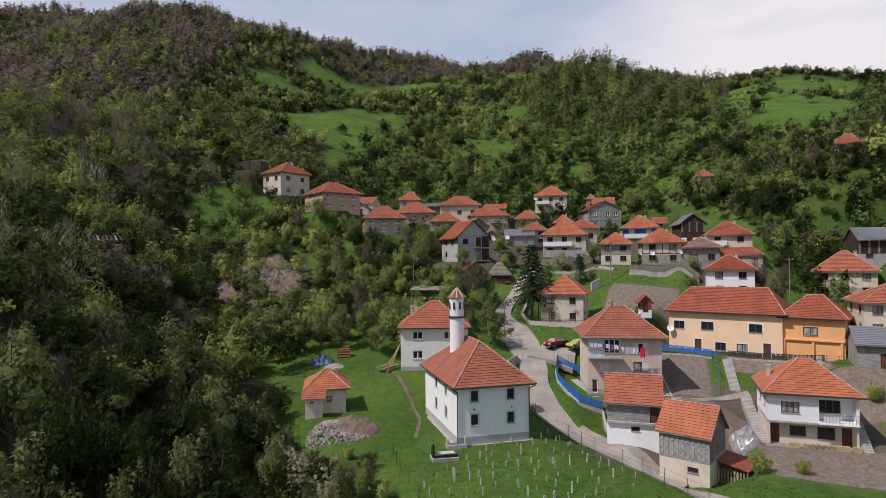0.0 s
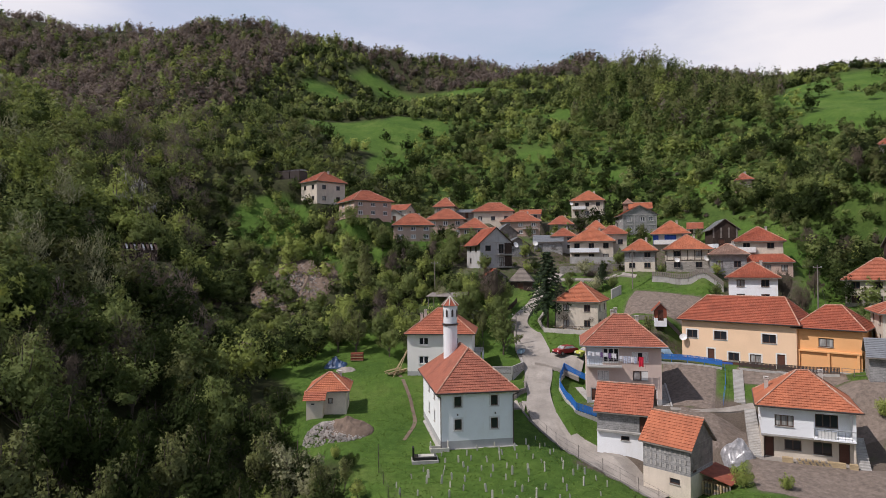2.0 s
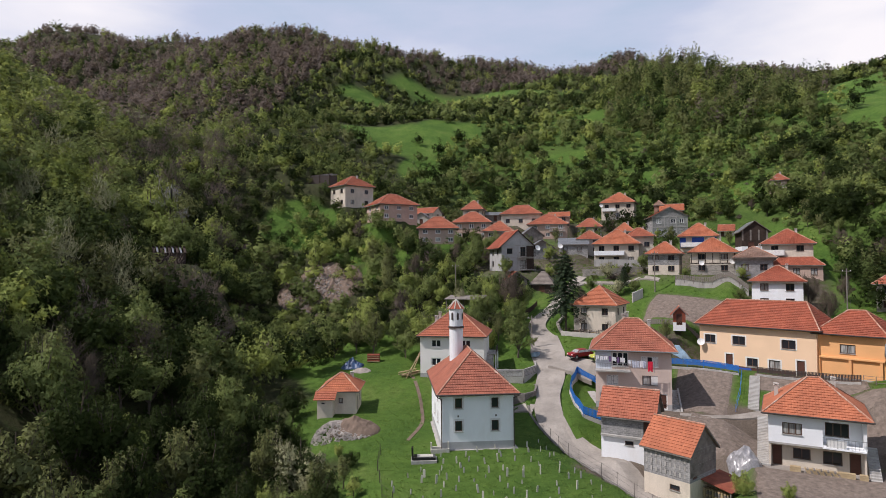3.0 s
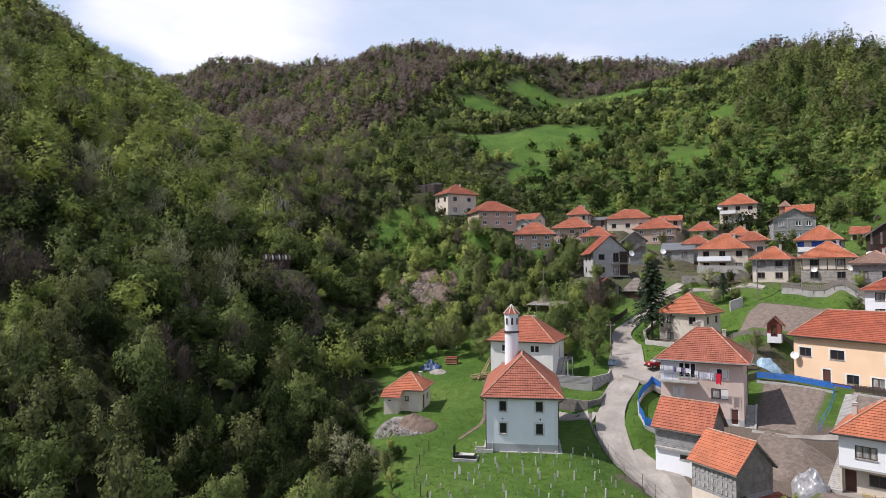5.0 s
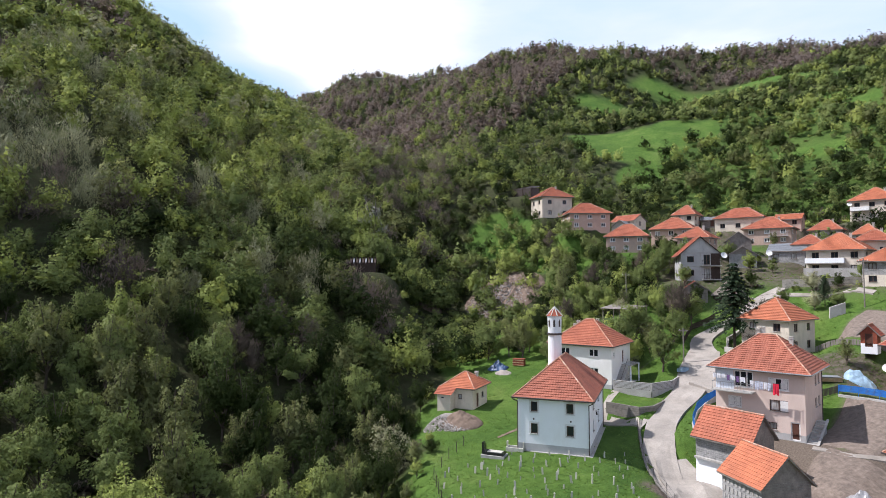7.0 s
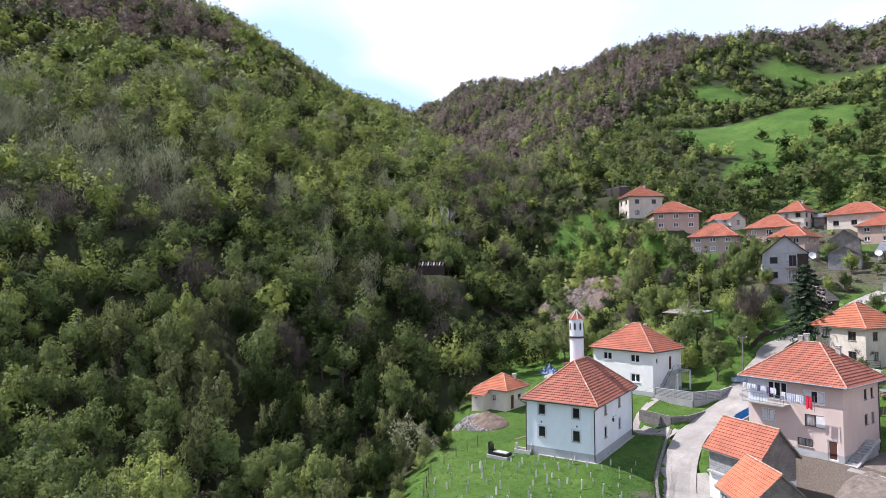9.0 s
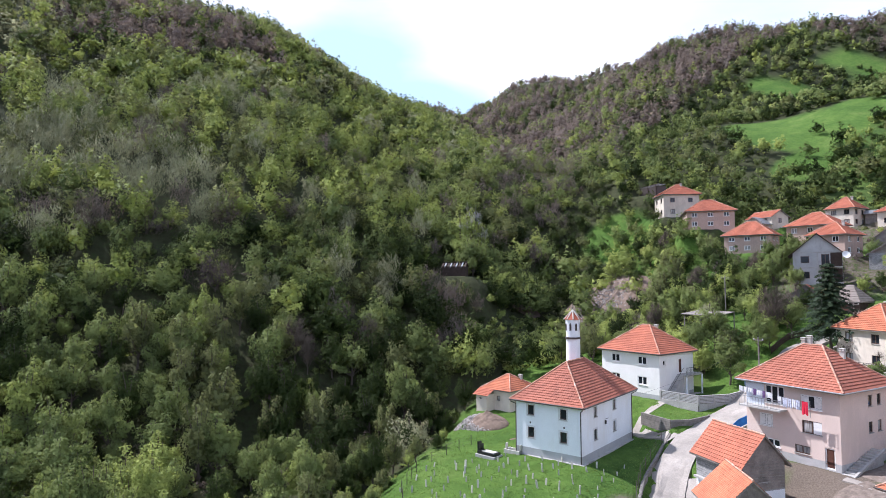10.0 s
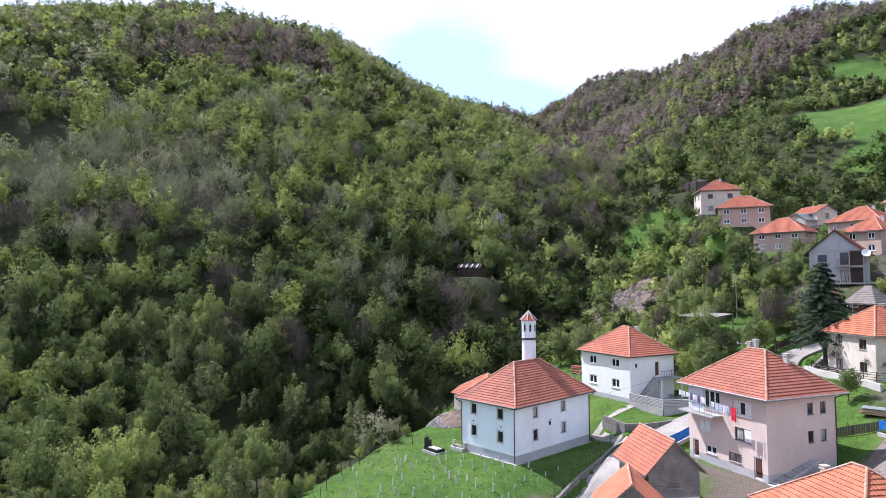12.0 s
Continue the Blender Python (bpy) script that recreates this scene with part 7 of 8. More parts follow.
for row_ in SOIL:
    soil_rows(*row_, "freshly ploughed brown garden plot")

# ---- graveyard ----
def headstone_mesh(w, t, h, kind):
    g = Geo()
    if kind == 0:      # tall slim stele with a rounded head
        n = 8
        pts = [(-w / 2, 0), (w / 2, 0), (w / 2, h - w / 2)] + [(w / 2 * math.cos(a), h - w / 2 + w / 2 * math.sin(a)) for a in [math.pi * k / n for k in range(1, n)]] + [(-w / 2, h - w / 2)]
    elif kind == 1:    # pointed slab
        pts = [(-w / 2, 0), (w / 2, 0), (w / 2, h * 0.85), (0, h), (-w / 2, h * 0.85)]
    else:              # pillar with a turban-like knob
        g.lathe([(w * 0.5, 0), (w * 0.42, h * 0.78), (w * 0.3, h * 0.8), (w * 0.55, h * 0.86), (w * 0.5, h * 0.95), (0, h)], 8)
        return g
    g.face([(x, -t / 2, z) for x, z in pts]).face([(x, t / 2, z) for x, z in pts][::-1])
    for k in range(len(pts)):
        (ax, az), (bx, bz) = pts[k], pts[(k + 1) % len(pts)]
        g.face([(ax, -t / 2, az), (ax, t / 2, az), (bx, t / 2, bz), (bx, -t / 2, bz)])
    return g


STONES = [headstone_mesh(0.26, 0.12, 1.25, 0).mesh("headstone", M_MARBLE), headstone_mesh(0.2, 0.12, 1.05, 1).mesh("headstone", M_MARBLE), headstone_mesh(0.22, 0.2, 1.35, 2).mesh("headstone", M_MARBLE),
          headstone_mesh(0.18, 0.1, 0.95, 0).mesh("headstone", M_CONC), headstone_mesh(0.34, 0.14, 1.2, 0).mesh("headstone", M_MARBLE)]
YARD = [(-3.0, 52.5), (2.0, 46.5), (8.0, 46.5), (16.5, 53.5), (18.2, 56.0), (16.2, 59.2), (13.6, 65.0), (12.0, 70.0), (9.6, 66.0), (1.6, 61.2), (-0.6, 57.0)]


def inside(x, y, poly):
    r = False
    for (ax, ay), (bx, by) in zip(poly, poly[1:] + poly[:1]):
        if (ay > y) != (by > y) and x < (bx - ax) * (y - ay) / (by - ay) + ax:
            r = not r
    return r


placed = []
random.seed(11)
for _ in range(4000):
    if len(placed) >= 90:
        break
    x_, y_ = random.uniform(-4, 19), random.uniform(46, 71)
    if inside(x_, y_, YARD) and all((x_ - a) ** 2 + (y_ - b) ** 2 > 1.3 for a, b in placed) and math.hypot(x_ - 0, y_ - 59.8) > 1.8:
        placed.append((x_, y_))
for x_, y_ in placed:
    k = random.choices(range(5), (0.25, 0.25, 0.12, 0.28, 0.1))[0]
    o = new("headstone", STONES[k])
    s_ = random.uniform(0.5, 0.8)
    o.matrix_world = pose(x_, y_, ground(x_, y_) - 0.12, random.gauss(0, 5), random.gauss(0, 5), 15 + random.gauss(0, 14)) @ Matrix.Diagonal((s_, s_, s_, 1))
    tagged(o, "grey weathered headstone leaning in the grass" if k == 3 else "slim white marble headstone in the grass", "headstone", "graveyard headstones")

gv = thing("black_grave", pose(0.0, 59.9, ground(0, 59.9), 0, 0, 12), "black granite grave with white marble cover", "grave")
part("kerb", Geo().box(-1.35, -0.8, -0.3, 1.35, 0.8, 0.22), M_CONC, gv)
part("slab", Geo().box(-1.2, -0.62, 0.22, 1.2, 0.62, 0.5), M_BLACKST, gv)
part("cover", Geo().box(-0.7, -0.4, 0.502, 0.95, 0.4, 0.56), M_MARBLE, gv, "white marble cover")
part("headstone", Geo().box(-1.3, -0.45, 0.2, -1.1, 0.1, 1.5).box(-1.28, 0.1, 0.2, -1.12, 0.5, 1.15), M_BLACKST, gv)
gk = thing("grave_frame", pose(1.2, 62.6, ground(1.2, 62.6), 0, 0, 15), "old grave bordered by low white stone", "grave")
for x0_, y0_, x1_, y1_ in ((-1.0, -0.55, 1.0, -0.42), (-1.0, 0.42, 1.0, 0.55), (-1.0, -0.42, -0.88, 0.42), (0.88, -0.42, 1.0, 0.42)):
    part("border", Geo().box(x0_, y0_, -0.2, x1_, y1_, 0.4), M_MARBLE, gk)
for x_ in (-0.94, 0.94):
    part("headstone", Geo().box(x_ - 0.06, -0.2, 0.0, x_ + 0.06, 0.2, 1.0), M_MARBLE, gk)


# ---- heaps ----
def stone_quads(n, place, size):
    """Broken stones as squashed lumps of six faces, joined."""
    base = np.array([[-1, -1, -1], [1, -1, -1], [1, 1, -1], [-1, 1, -1], [-1, -1, 1], [1, -1, 1], [1, 1, 1], [-1, 1, 1]], dtype=float)
    fc = np.array([[0, 3, 2, 1], [4, 5, 6, 7], [0, 1, 5, 4], [1, 2, 6, 5], [2, 3, 7, 6], [3, 0, 4, 7]])
    out = []
    for _ in range(n):
        v = base * (1 + 0.35 * rng.normal(size=(8, 3)).clip(-1, 1)) * size * rng.uniform(0.35, 1.3) * rng.uniform(0.5, 1, 3)
        a, b = rng.random(2) * 6.28
        ca, sa, cb, sb = math.cos(a), math.sin(a), math.cos(b), math.sin(b)
        R = np.array([[ca, -sa, 0], [sa, ca, 0], [0, 0, 1]]) @ np.array([[1, 0, 0], [0, cb, -sb], [0, sb, cb]])
        out.append((v @ R.T + np.array(place()))[fc])
    return np.concatenate(out)


def mound(name, cx_, cy_, rx_, ry_, h, mat, label, category, lump=0.25, n=30, square=2.0):
    g = Geo()
    V = []
    for j in range(n + 1):
        row = []
        for i in range(n + 1):
            u, v = -1.1 + 2.2 * i / n, -1.1 + 2.2 * j / n
            r = (abs(u) ** square + abs(v) ** square) ** (1 / square)
            x, y = cx_ + u * rx_, cy_ + v * ry_
            f = max(0.0, 1 - r)
            z = ground(x, y) + h * (f ** 0.7) * (1 + lump * noise.noise(Vector((x * 1.1, y * 1.1, 5)))) + lump * 0.5 * noise.noise(Vector((x * 2.7, y * 2.7, 1))) * min(1, f * 3) - (0.25 if f <= 0 else 0)
            row.append(Vector((x, y, z)))
        V.append(row)
    for j in range(n):
        for i in range(n):
            g.face([V[j][i], V[j][i + 1], V[j + 1][i + 1], V[j + 1][i]])
    return tagged(new(name, g.mesh(name, mat, smooth=True)), label, category)


def on_mound(cx_, cy_, rx_, ry_, h):
    def f():
        a, r = rng.random() * 6.28, math.sqrt(rng.random()) * 1.02
        x, y = cx_ + rx_ * r * math.cos(a), cy_ + ry_ * r * math.sin(a)
        return (x, y, ground(x, y) + h * max(0, 1 - r) ** 0.7)
    return f


mound("earth_mound", -10.4, 68.4, 3.2, 2.8, 1.6, M_EARTH, "brown heap of earth and rubble on the grass", "heap")
tagged(new("rubble", raw_mesh("rubble", stone_quads(1500, on_mound(-11.5, 68.0, 4.0, 3.0, 1.0), 0.10), [M_RUBBLE_PALE])), "broken pale stones round the earth heap", "rubble", kind="stuff")
mound("scree", -38.5, 129.5, 9.5, 10.5, 3.0, M_EARTH, "bare scree of tipped stone and earth on the slope", "scree", lump=0.4, n=36)
tagged(new("scree_stones", raw_mesh("scree_stones", stone_quads(2400, on_mound(-38.5, 129.0, 8.8, 10.0, 3.0), 0.17), [M_RUBBLE])), "tipped pale stones covering the scree", "rubble", kind="stuff")
mound("bare_bank", -54.0, 115.5, 6.5, 3.4, 0.8, M_EARTH, "bare earth bank above the ravine", "bank", lump=0.4)

M_TARPB = rough_mat("blue_tarpaulin", (0.035, 0.07, 0.145), 0.35, 1.6, 0.45, 0.2, spec=0.4)
M_TARPL = rough_mat("pale_blue_tarpaulin", (0.28, 0.40, 0.50), 0.3, 1.6, 0.45, 0.2, spec=0.4)
M_TARPS = rough_mat("grey_plastic_sheet", (0.26, 0.255, 0.26), 0.4, 2.2, 0.3, 0.3, spec=0.5)
M_RED = plain_mat("red_paint", (0.27, 0.022, 0.026), 0.35)
M_REDBR = rough_mat("red_brown_paint", (0.26, 0.075, 0.045), 0.25, 1.5, 0.7, 0.2)
M_YEL = plain_mat("yellow_green_paint", (0.45, 0.46, 0.07), 0.35)
M_BLKM = plain_mat("black_rubber", (0.015, 0.015, 0.016), 0.7)
mound("tarpaulin", -18.6, 92.3, 1.9, 1.3, 1.15, M_TARPB, "crumpled blue tarpaulin over a heap", "tarpaulin", 0.5, 24, 3)
mound("earth_mound", -16.4, 90.2, 1.6, 1.0, 0.6, M_RUBBLE, "small pale heap of gravel", "heap", 0.3, 16)
mound("plastic_cover", 33.6, 67.6, 1.7, 1.4, 1.9, M_TARPS, "heap covered with crumpled grey plastic sheet", "tarpaulin", 0.45, 26, 3)
mound("tarpaulin", 33.2, 97.6, 1.9, 1.3, 1.4, M_TARPL, "pale blue tarpaulin over stacked wood", "tarpaulin", 0.4, 22, 3)
M_FADED = rough_mat("faded_cover", (0.21, 0.18, 0.155), 0.2, 1, 0.9)
house("hay_shed", "dark plank hay shed under a faded brown cover", x=12.0, y=128.4, z=15.2, yaw=-8, w=4.6, d=4.0, he=2.4, hr=2.7, rl=0.9, ov=0.35, wall=M_WOODDARK, roofmat=M_FADED, wins=[(0, 1.6, 0.1, 1.3, 1.9, 1, "door")], category="shed")

hv = thing("crate_stack", pose(-15.6, 94.4, ground(-15.6, 94.4), 0, 0, 8), "stack of red-brown crates on the grass", "crates")
for k in range(3):
    part("crate", Geo().box(-1.0, -0.5, 0.02 + k * 0.42, 1.0, 0.5, 0.4 + k * 0.42), M_REDBR, hv)
    part("slat", Geo().box(-1.02, -0.53, 0.1 + k * 0.42, 1.02, -0.502, 0.2 + k * 0.42), M_WOODNEW, hv)
lb = thing("timber_stack", pose(-8.0, 88.6, ground(-8.0, 88.6), 0, 0, 60), "loose pale planks and poles beside the white house", "timber")
random.seed(5)
for k in range(14):
    y_ = random.uniform(-0.8, 0.8)
    part("plank", Geo().box(-1.8, -0.09, 0, 1.8, 0.09, 0.06), M_WOODNEW, lb).matrix_local = pose(random.uniform(-0.3, 0.3), y_, 0.04 + 0.05 * k, 0, random.uniform(-2, 2), random.uniform(-8, 8))
for k, (x_, dx_) in enumerate(((-6.6, -1.7), (-6.7, -1.2), (-6.5, -2.2))):
    pl = new("leaning_pole", Geo().beam((x_ + dx_, 86.6 + k * 1.2, ground(x_ + dx_, 86.6 + k * 1.2) - 0.1), (-6.35, 87.8 + k * 0.9, 8.6), 0.07, sides=6).mesh("leaning_pole", M_WOODNEW))
    tagged(pl, "pale timber pole leaning on the white wall", "pole", "leaning poles")


# ---- cars ----
def car(x, y, yaw, paint, label):
    z = ground(x, y) + 0.05
    C = thing("car", pose(x, y, z, 0, 0, yaw), label, "car", "parked cars")
    prof = [(-2.0, 0.3), (-2.02, 0.62), (-1.9, 0.86), (-1.15, 0.94), (-0.55, 1.38), (0.95, 1.42), (1.6, 1.0), (2.0, 0.9), (2.02, 0.35)]
    g = Geo()
    W2 = 0.8

    def wz(zz):
        return W2 if zz < 0.95 else W2 - (zz - 0.95) * 0.42
    L = [Vector((px, -wz(pz), pz)) for px, pz in prof]
    R = [Vector((px, wz(pz), pz)) for px, pz in prof]
    for k in range(len(prof) - 1):
        g.face([L[k], R[k], R[k + 1], L[k + 1]])
    g.face(L).face(R[::-1])
    body = part("body", g, paint, C)
    w = Geo()
    for s_ in (-1, 1):
        a = [Vector((-0.95, s_ * 0.80, 0.98)), Vector((1.45, s_ * 0.80, 1.0)), Vector((0.88, s_ * 0.66, 1.36)), Vector((-0.5, s_ * 0.66, 1.33))]
        w.face(a if s_ < 0 else a[::-1])
    part("side_window", w, M_GLASS, C)
    ws = Geo().face([(-1.13, -0.72, 0.965), (-1.13, 0.72, 0.965), (-0.6, 0.6, 1.365), (-0.6, -0.6, 1.365)][::-1])
    part("windscreen", ws, M_GLASS, C)
    part("rear_window", Geo().face([(1.57, -0.7, 1.04), (1.57, 0.7, 1.04), (1.0, 0.6, 1.4), (1.0, -0.6, 1.4)]), M_GLASS, C)
    part("bumper", Geo().box(-2.08, -0.74, 0.3, -1.98, 0.74, 0.5), M_BLKM, C)
    part("bumper", Geo().box(1.98, -0.74, 0.33, 2.08, 0.74, 0.53), M_BLKM, C)
    for s_ in (-1, 1):
        part("headlight", Geo().box(-2.05, s_ * 0.58 - 0.15, 0.62, -1.97, s_ * 0.58 + 0.15, 0.78), M_FRAME_W, C)
        part("tail_light", Geo().box(1.98, s_ * 0.62 - 0.1, 0.62, 2.04, s_ * 0.62 + 0.1, 0.85), M_RED, C)
    for wx in (-1.25, 1.25):
        for s_ in (-1, 1):
            wh_ = part("wheel", Geo().beam((wx, s_ * 0.66, 0.3), (wx, s_ * 0.83, 0.3), 0.31, sides=14), M_BLKM, C)
            part("hubcap", Geo().beam((wx, s_ * 0.825, 0.3), (wx, s_ * 0.85, 0.3), 0.19, sides=10), M_ZINC, wh_)
    return C


car(17.9, 96.4, 35, M_RED, "dark red hatchback parked beside the lane")
car(21.3, 95.2, 30, M_YEL, "yellow-green small car parked beside the lane")
tb = thing("trough", pose(10.9, 97.6, ground(10.9, 97.6), 0, 0, 70), "pale blue tub at the lane's edge", "trough")
part("tub", Geo().box(-0.9, -0.4, 0.1, 0.9, -0.32, 0.65).box(-0.9, 0.32, 0.1, 0.9, 0.4, 0.65).box(-0.9, -0.32, 0.1, -0.82, 0.32, 0.65).box(0.82, -0.32, 0.1, 0.9, 0.32, 0.65).box(-0.82, -0.32, 0.1, 0.82, 0.32, 0.2), M_TARPL, tb)

# ---- laundry on the balcony ----
ln = thing("laundry_line", pose(24.3, 84.2, 2.9, 0, 0, -6.3), "washing hung on two lines in front of the balcony", "laundry")
part("line", Geo().beam((-4.9, -5.9, 7.05), (-0.8, -5.9, 6.75), 0.01).beam((-0.8, -5.6, 6.5), (2.6, -5.6, 6.35), 0.01), M_PIPE, ln)
M_CLOTHW = rough_mat("white_cloth", (0.74, 0.73, 0.75), 0.1, 2, 0.9)
M_CLOTHP = rough_mat("purple_cloth", (0.20, 0.12, 0.26), 0.3, 3, 0.9)
M_CLOTHS = rough_mat("striped_cloth", (0.52, 0.54, 0.62), 0.35, 6, 0.9)
M_CLOTHR = rough_mat("red_cloth", (0.62, 0.03, 0.06), 0.15, 2, 0.9)


def cloth(x0, x1, y, z0, z1, drop, mat, name):
    g = Geo()
    n = 7
    for k in range(n):
        a, b = k / n, (k + 1) / n
        xa, xb = x0 + (x1 - x0) * a, x0 + (x1 - x0) * b
        ya, yb = y + 0.04 * math.sin(a * 13 + x0), y + 0.04 * math.sin(b * 13 + x0)
        za, zb = z0 + (z1 - z0) * a, z0 + (z1 - z0) * b
        da, db = drop * (1 + 0.08 * math.sin(a * 9)), drop * (1 + 0.08 * math.sin(b * 9))
        g.face([(xa, ya * 1.0, za - da), (xb, yb, zb - db), (xb, y, zb), (xa, y, za)])
        g.face([(xa, ya + 0.012, za - da), (xb, yb + 0.012, zb - db), (xb, y + 0.012, zb), (xa, y + 0.012, za)][::-1])
    part(name, g, mat, ln)


zz_ = lambda x: 7.05 - (x + 4.9) / 4.1 * 0.3
for x0_, x1_, dr_, m_, nm_ in ((-4.6, -4.2, 0.55, M_CLOTHW, "shirt"), (-4.1, -3.7, 0.6, M_CLOTHW, "towel"), (-3.6, -3.1, 0.5, M_CLOTHW, "shirt"), (-3.0, -2.7, 0.65, M_CLOTHP, "trousers"), (-2.6, -2.1, 0.55, M_CLOTHW, "sheet"),
                               (-2.0, -1.7, 0.7, M_CLOTHP, "trousers"), (-1.6, -1.0, 0.6, M_CLOTHW, "sheet")):
    cloth(x0_, x1_, -5.9, zz_(x0_), zz_(x1_), dr_, m_, nm_)
z2_ = lambda x: 6.5 - (x + 0.8) / 3.4 * 0.15
for x0_, x1_, dr_, m_, nm_ in ((-0.6, -0.2, 0.75, M_CLOTHW, "shirt"), (-0.1, 0.35, 0.95, M_CLOTHS, "shirt"), (0.4, 0.8, 0.9, M_CLOTHS, "shirt"), (0.85, 1.2, 0.8, M_CLOTHW, "towel"), (1.25, 1.6, 0.9, M_CLOTHS, "shirt"), (1.8, 2.4, 1.25, M_CLOTHR, "red_towel")):
    cloth(x0_, x1_, -5.6, z2_(x0_), z2_(x1_), dr_, m_, nm_)
part("line_pole", Geo().beam((2.6, -5.6, 4.9), (2.6, -5.6, 6.5), 0.03), M_ZINC, ln)

# ---- sheds and shelters ----
lt = thing("lean_to", pose(30.3, 63.0, ground(30.3, 63.0) - 0.3, 0, 0, -41), "lean-to with rusty red sheet roof and stacked firewood", "shed")
part("roof_sheet", Geo().face([(-1.6, -1.9, 2.35), (1.7, -1.9, 1.75), (1.7, 2.3, 1.75), (-1.6, 2.3, 2.35)]).face([(-1.6, -1.9, 2.29), (1.7, -1.9, 1.69), (1.7, 2.3, 1.69), (-1.6, 2.3, 2.29)][::-1]).face([(-1.6, -1.9, 2.29), (1.7, -1.9, 1.69), (1.7, -1.9, 1.75), (-1.6, -1.9, 2.35)]), M_REDBR, lt)
for x_ in (-1.5, 1.5):
    for y_ in (-1.7, 2.1):
        part("post", Geo().beam((x_, y_, -0.8), (x_, y_, 2.3 - (x_ + 1.6) * 0.18), 0.07), M_WOOD, lt)
random.seed(8)
for j in range(7):
    for k in range(9):
        part("log", Geo().beam((-1.3 + k * 0.3, -1.55, 0.1 + j * 0.2), (-1.3 + k * 0.3, -0.7, 0.1 + j * 0.2), 0.1 + random.uniform(-0.02, 0.03), sides=6), M_WOOD if (j * k) % 3 else M_WOODNEW, lt)
wp = thing("woodpile", pose(41.2, 64.9, 0.14, 0, 0, -19.6), "split firewood stacked along the terrace", "woodpile")
for j in range(3):
    for k in range(16):
        part("log", Geo().beam((-2.4 + k * 0.2 + 0.1 * (j % 2), -0.25, 0.1 + j * 0.17), (-2.4 + k * 0.2 + 0.1 * (j % 2), 0.25, 0.1 + j * 0.17), 0.095, sides=6), M_WOODNEW if (j + k) % 3 else M_WOOD, wp)
for x_, w_ in ((-3.3, 0.5), (1.2, 0.7), (2.6, 0.35)):
    bx = thing("box", pose(41.2 + x_ * 0.942, 64.9 - x_ * 0.335, 0.14, 0, 0, -19.6), "pale cardboard box on the terrace", "box", "boxes on the terrace")
    part("carton", Geo().box(-w_, -0.25, 0, w_, 0.25, 0.55), M_WOODNEW, bx)
kk = house("garden_kiosk", "little red-brown garden shelter with gable roof", x=34.4, y=103.2, z=11.6, yaw=-10, w=1.9, d=2.2, he=2.1, hr=1.0, roof="gable", axis="y", ov=0.45, wall=M_REDBR, roofmat=M_ROOF_OLD, wins=[(0, 0.5, 0.05, 0.9, 1.8, 1, "door")], category="kiosk", base=0.5, plinth=M_WHITE, deep=0.9)
hs = thing("hay_shelter", pose(-2.1, 109.6, ground(-2.1, 109.6), 0, 0, -9), "open shelter with grey plank roof among the trees", "shelter")
for k in range(12):
    part("plank", Geo().box(-3.6 + k * 0.6, -2.2, 3.0, -3.05 + k * 0.6, 2.2, 3.06), M_WOOD, hs).rotation_euler = (0.12, 0, 0)
for x_ in (-3.3, 0, 3.3):
    for y_ in (-1.9, 1.9):
        part("post", Geo().beam((x_, y_, -0.8), (x_, y_, 3.0 + y_ * 0.12), 0.09), M_WOOD, hs)
house("plank_shed", "dark plank shed with small gable roof below the gabled house", x=5.9, y=127.0, z=15.9, yaw=18, w=4.6, d=3.6, he=2.9, hr=1.5, roof="gable", axis="y", ov=0.5, wall=M_WOOD, roofmat=M_ROOF_OLD, wins=[(0, 0.6, 0.1, 1.0, 1.8, 1, "door"), (0, 2.6, 1.2, 0.9, 0.8, 1, "window")], category="shed")
house("block_shed", "unfinished block shed with grey sheet roof", x=11.2, y=148.6, z=21.9, yaw=10, w=5.4, d=5.2, he=4.2, hr=1.7, roof="gable", axis="y", ov=0.5, wall=M_BLOCK, roofmat=M_ZINC, wins=[(0, 3.6, 1.0, 1.2, 1.3, 1, "window")], category="shed", gable_mat=M_WOOD)
house("plank_barn", "grey plank barn with sheet roof behind the block shed", x=8.6, y=159.0, z=25.6, yaw=12, w=5.4, d=5.6, he=4.0, hr=2.1, roof="gable", axis="y", ov=0.5, wall=M_WOOD, roofmat=M_ZINC, wins=[], category="barn")
bs_ = house("block_shed", "roofed block shell with a dish on its wall", x=19.6, y=154.6, z=22.3, yaw=-5, w=7.0, d=6.0, he=4.6, hr=1.6, roof="gable", axis="x", ov=0.4, wall=M_BLOCK, roofmat=M_ZINC, wins=[(0, 1.0, 2.6, 1.1, 1.2, 1, "window"), (0, 4.4, 2.6, 1.1, 1.2, 1, "window")], category="shed")
dish(bs_, (-3.2, -3.6, 4.0), r=0.65)
rn = thing("ruined_barn", pose(-54.8, 96.9, ground(-54.8, 96.9), 0, 0, 40), "collapsed dark barn with a few pale roof slats", "barn")
part("wall", Geo().box(-2.6, -1.8, -2.0, 2.6, 1.8, 2.2), M_WOODDARK, rn)
for k in range(9):
    part("slat", Geo().box(-2.8 + k * 0.64, -2.2, 0, -2.8 + k * 0.64 + (0.3 if k % 2 else 0.42), 0.3, 0.06), M_ZINC if k % 2 else M_WOODDARK, rn).matrix_local = pose(0, 0, 3.0, 28, 0, 0)
    part("slat", Geo().box(-2.8 + k * 0.64, -0.3, 0, -2.8 + k * 0.64 + 0.42, 2.2, 0.06), M_WOODDARK, rn).matrix_local = pose(0, 0, 3.1, -28, 0, 0)
bk = thing("black_shelter", pose(-53.0, 168.8, 46.2, 0, 0, -20), "black open shelter stacked with dark timber", "shelter")
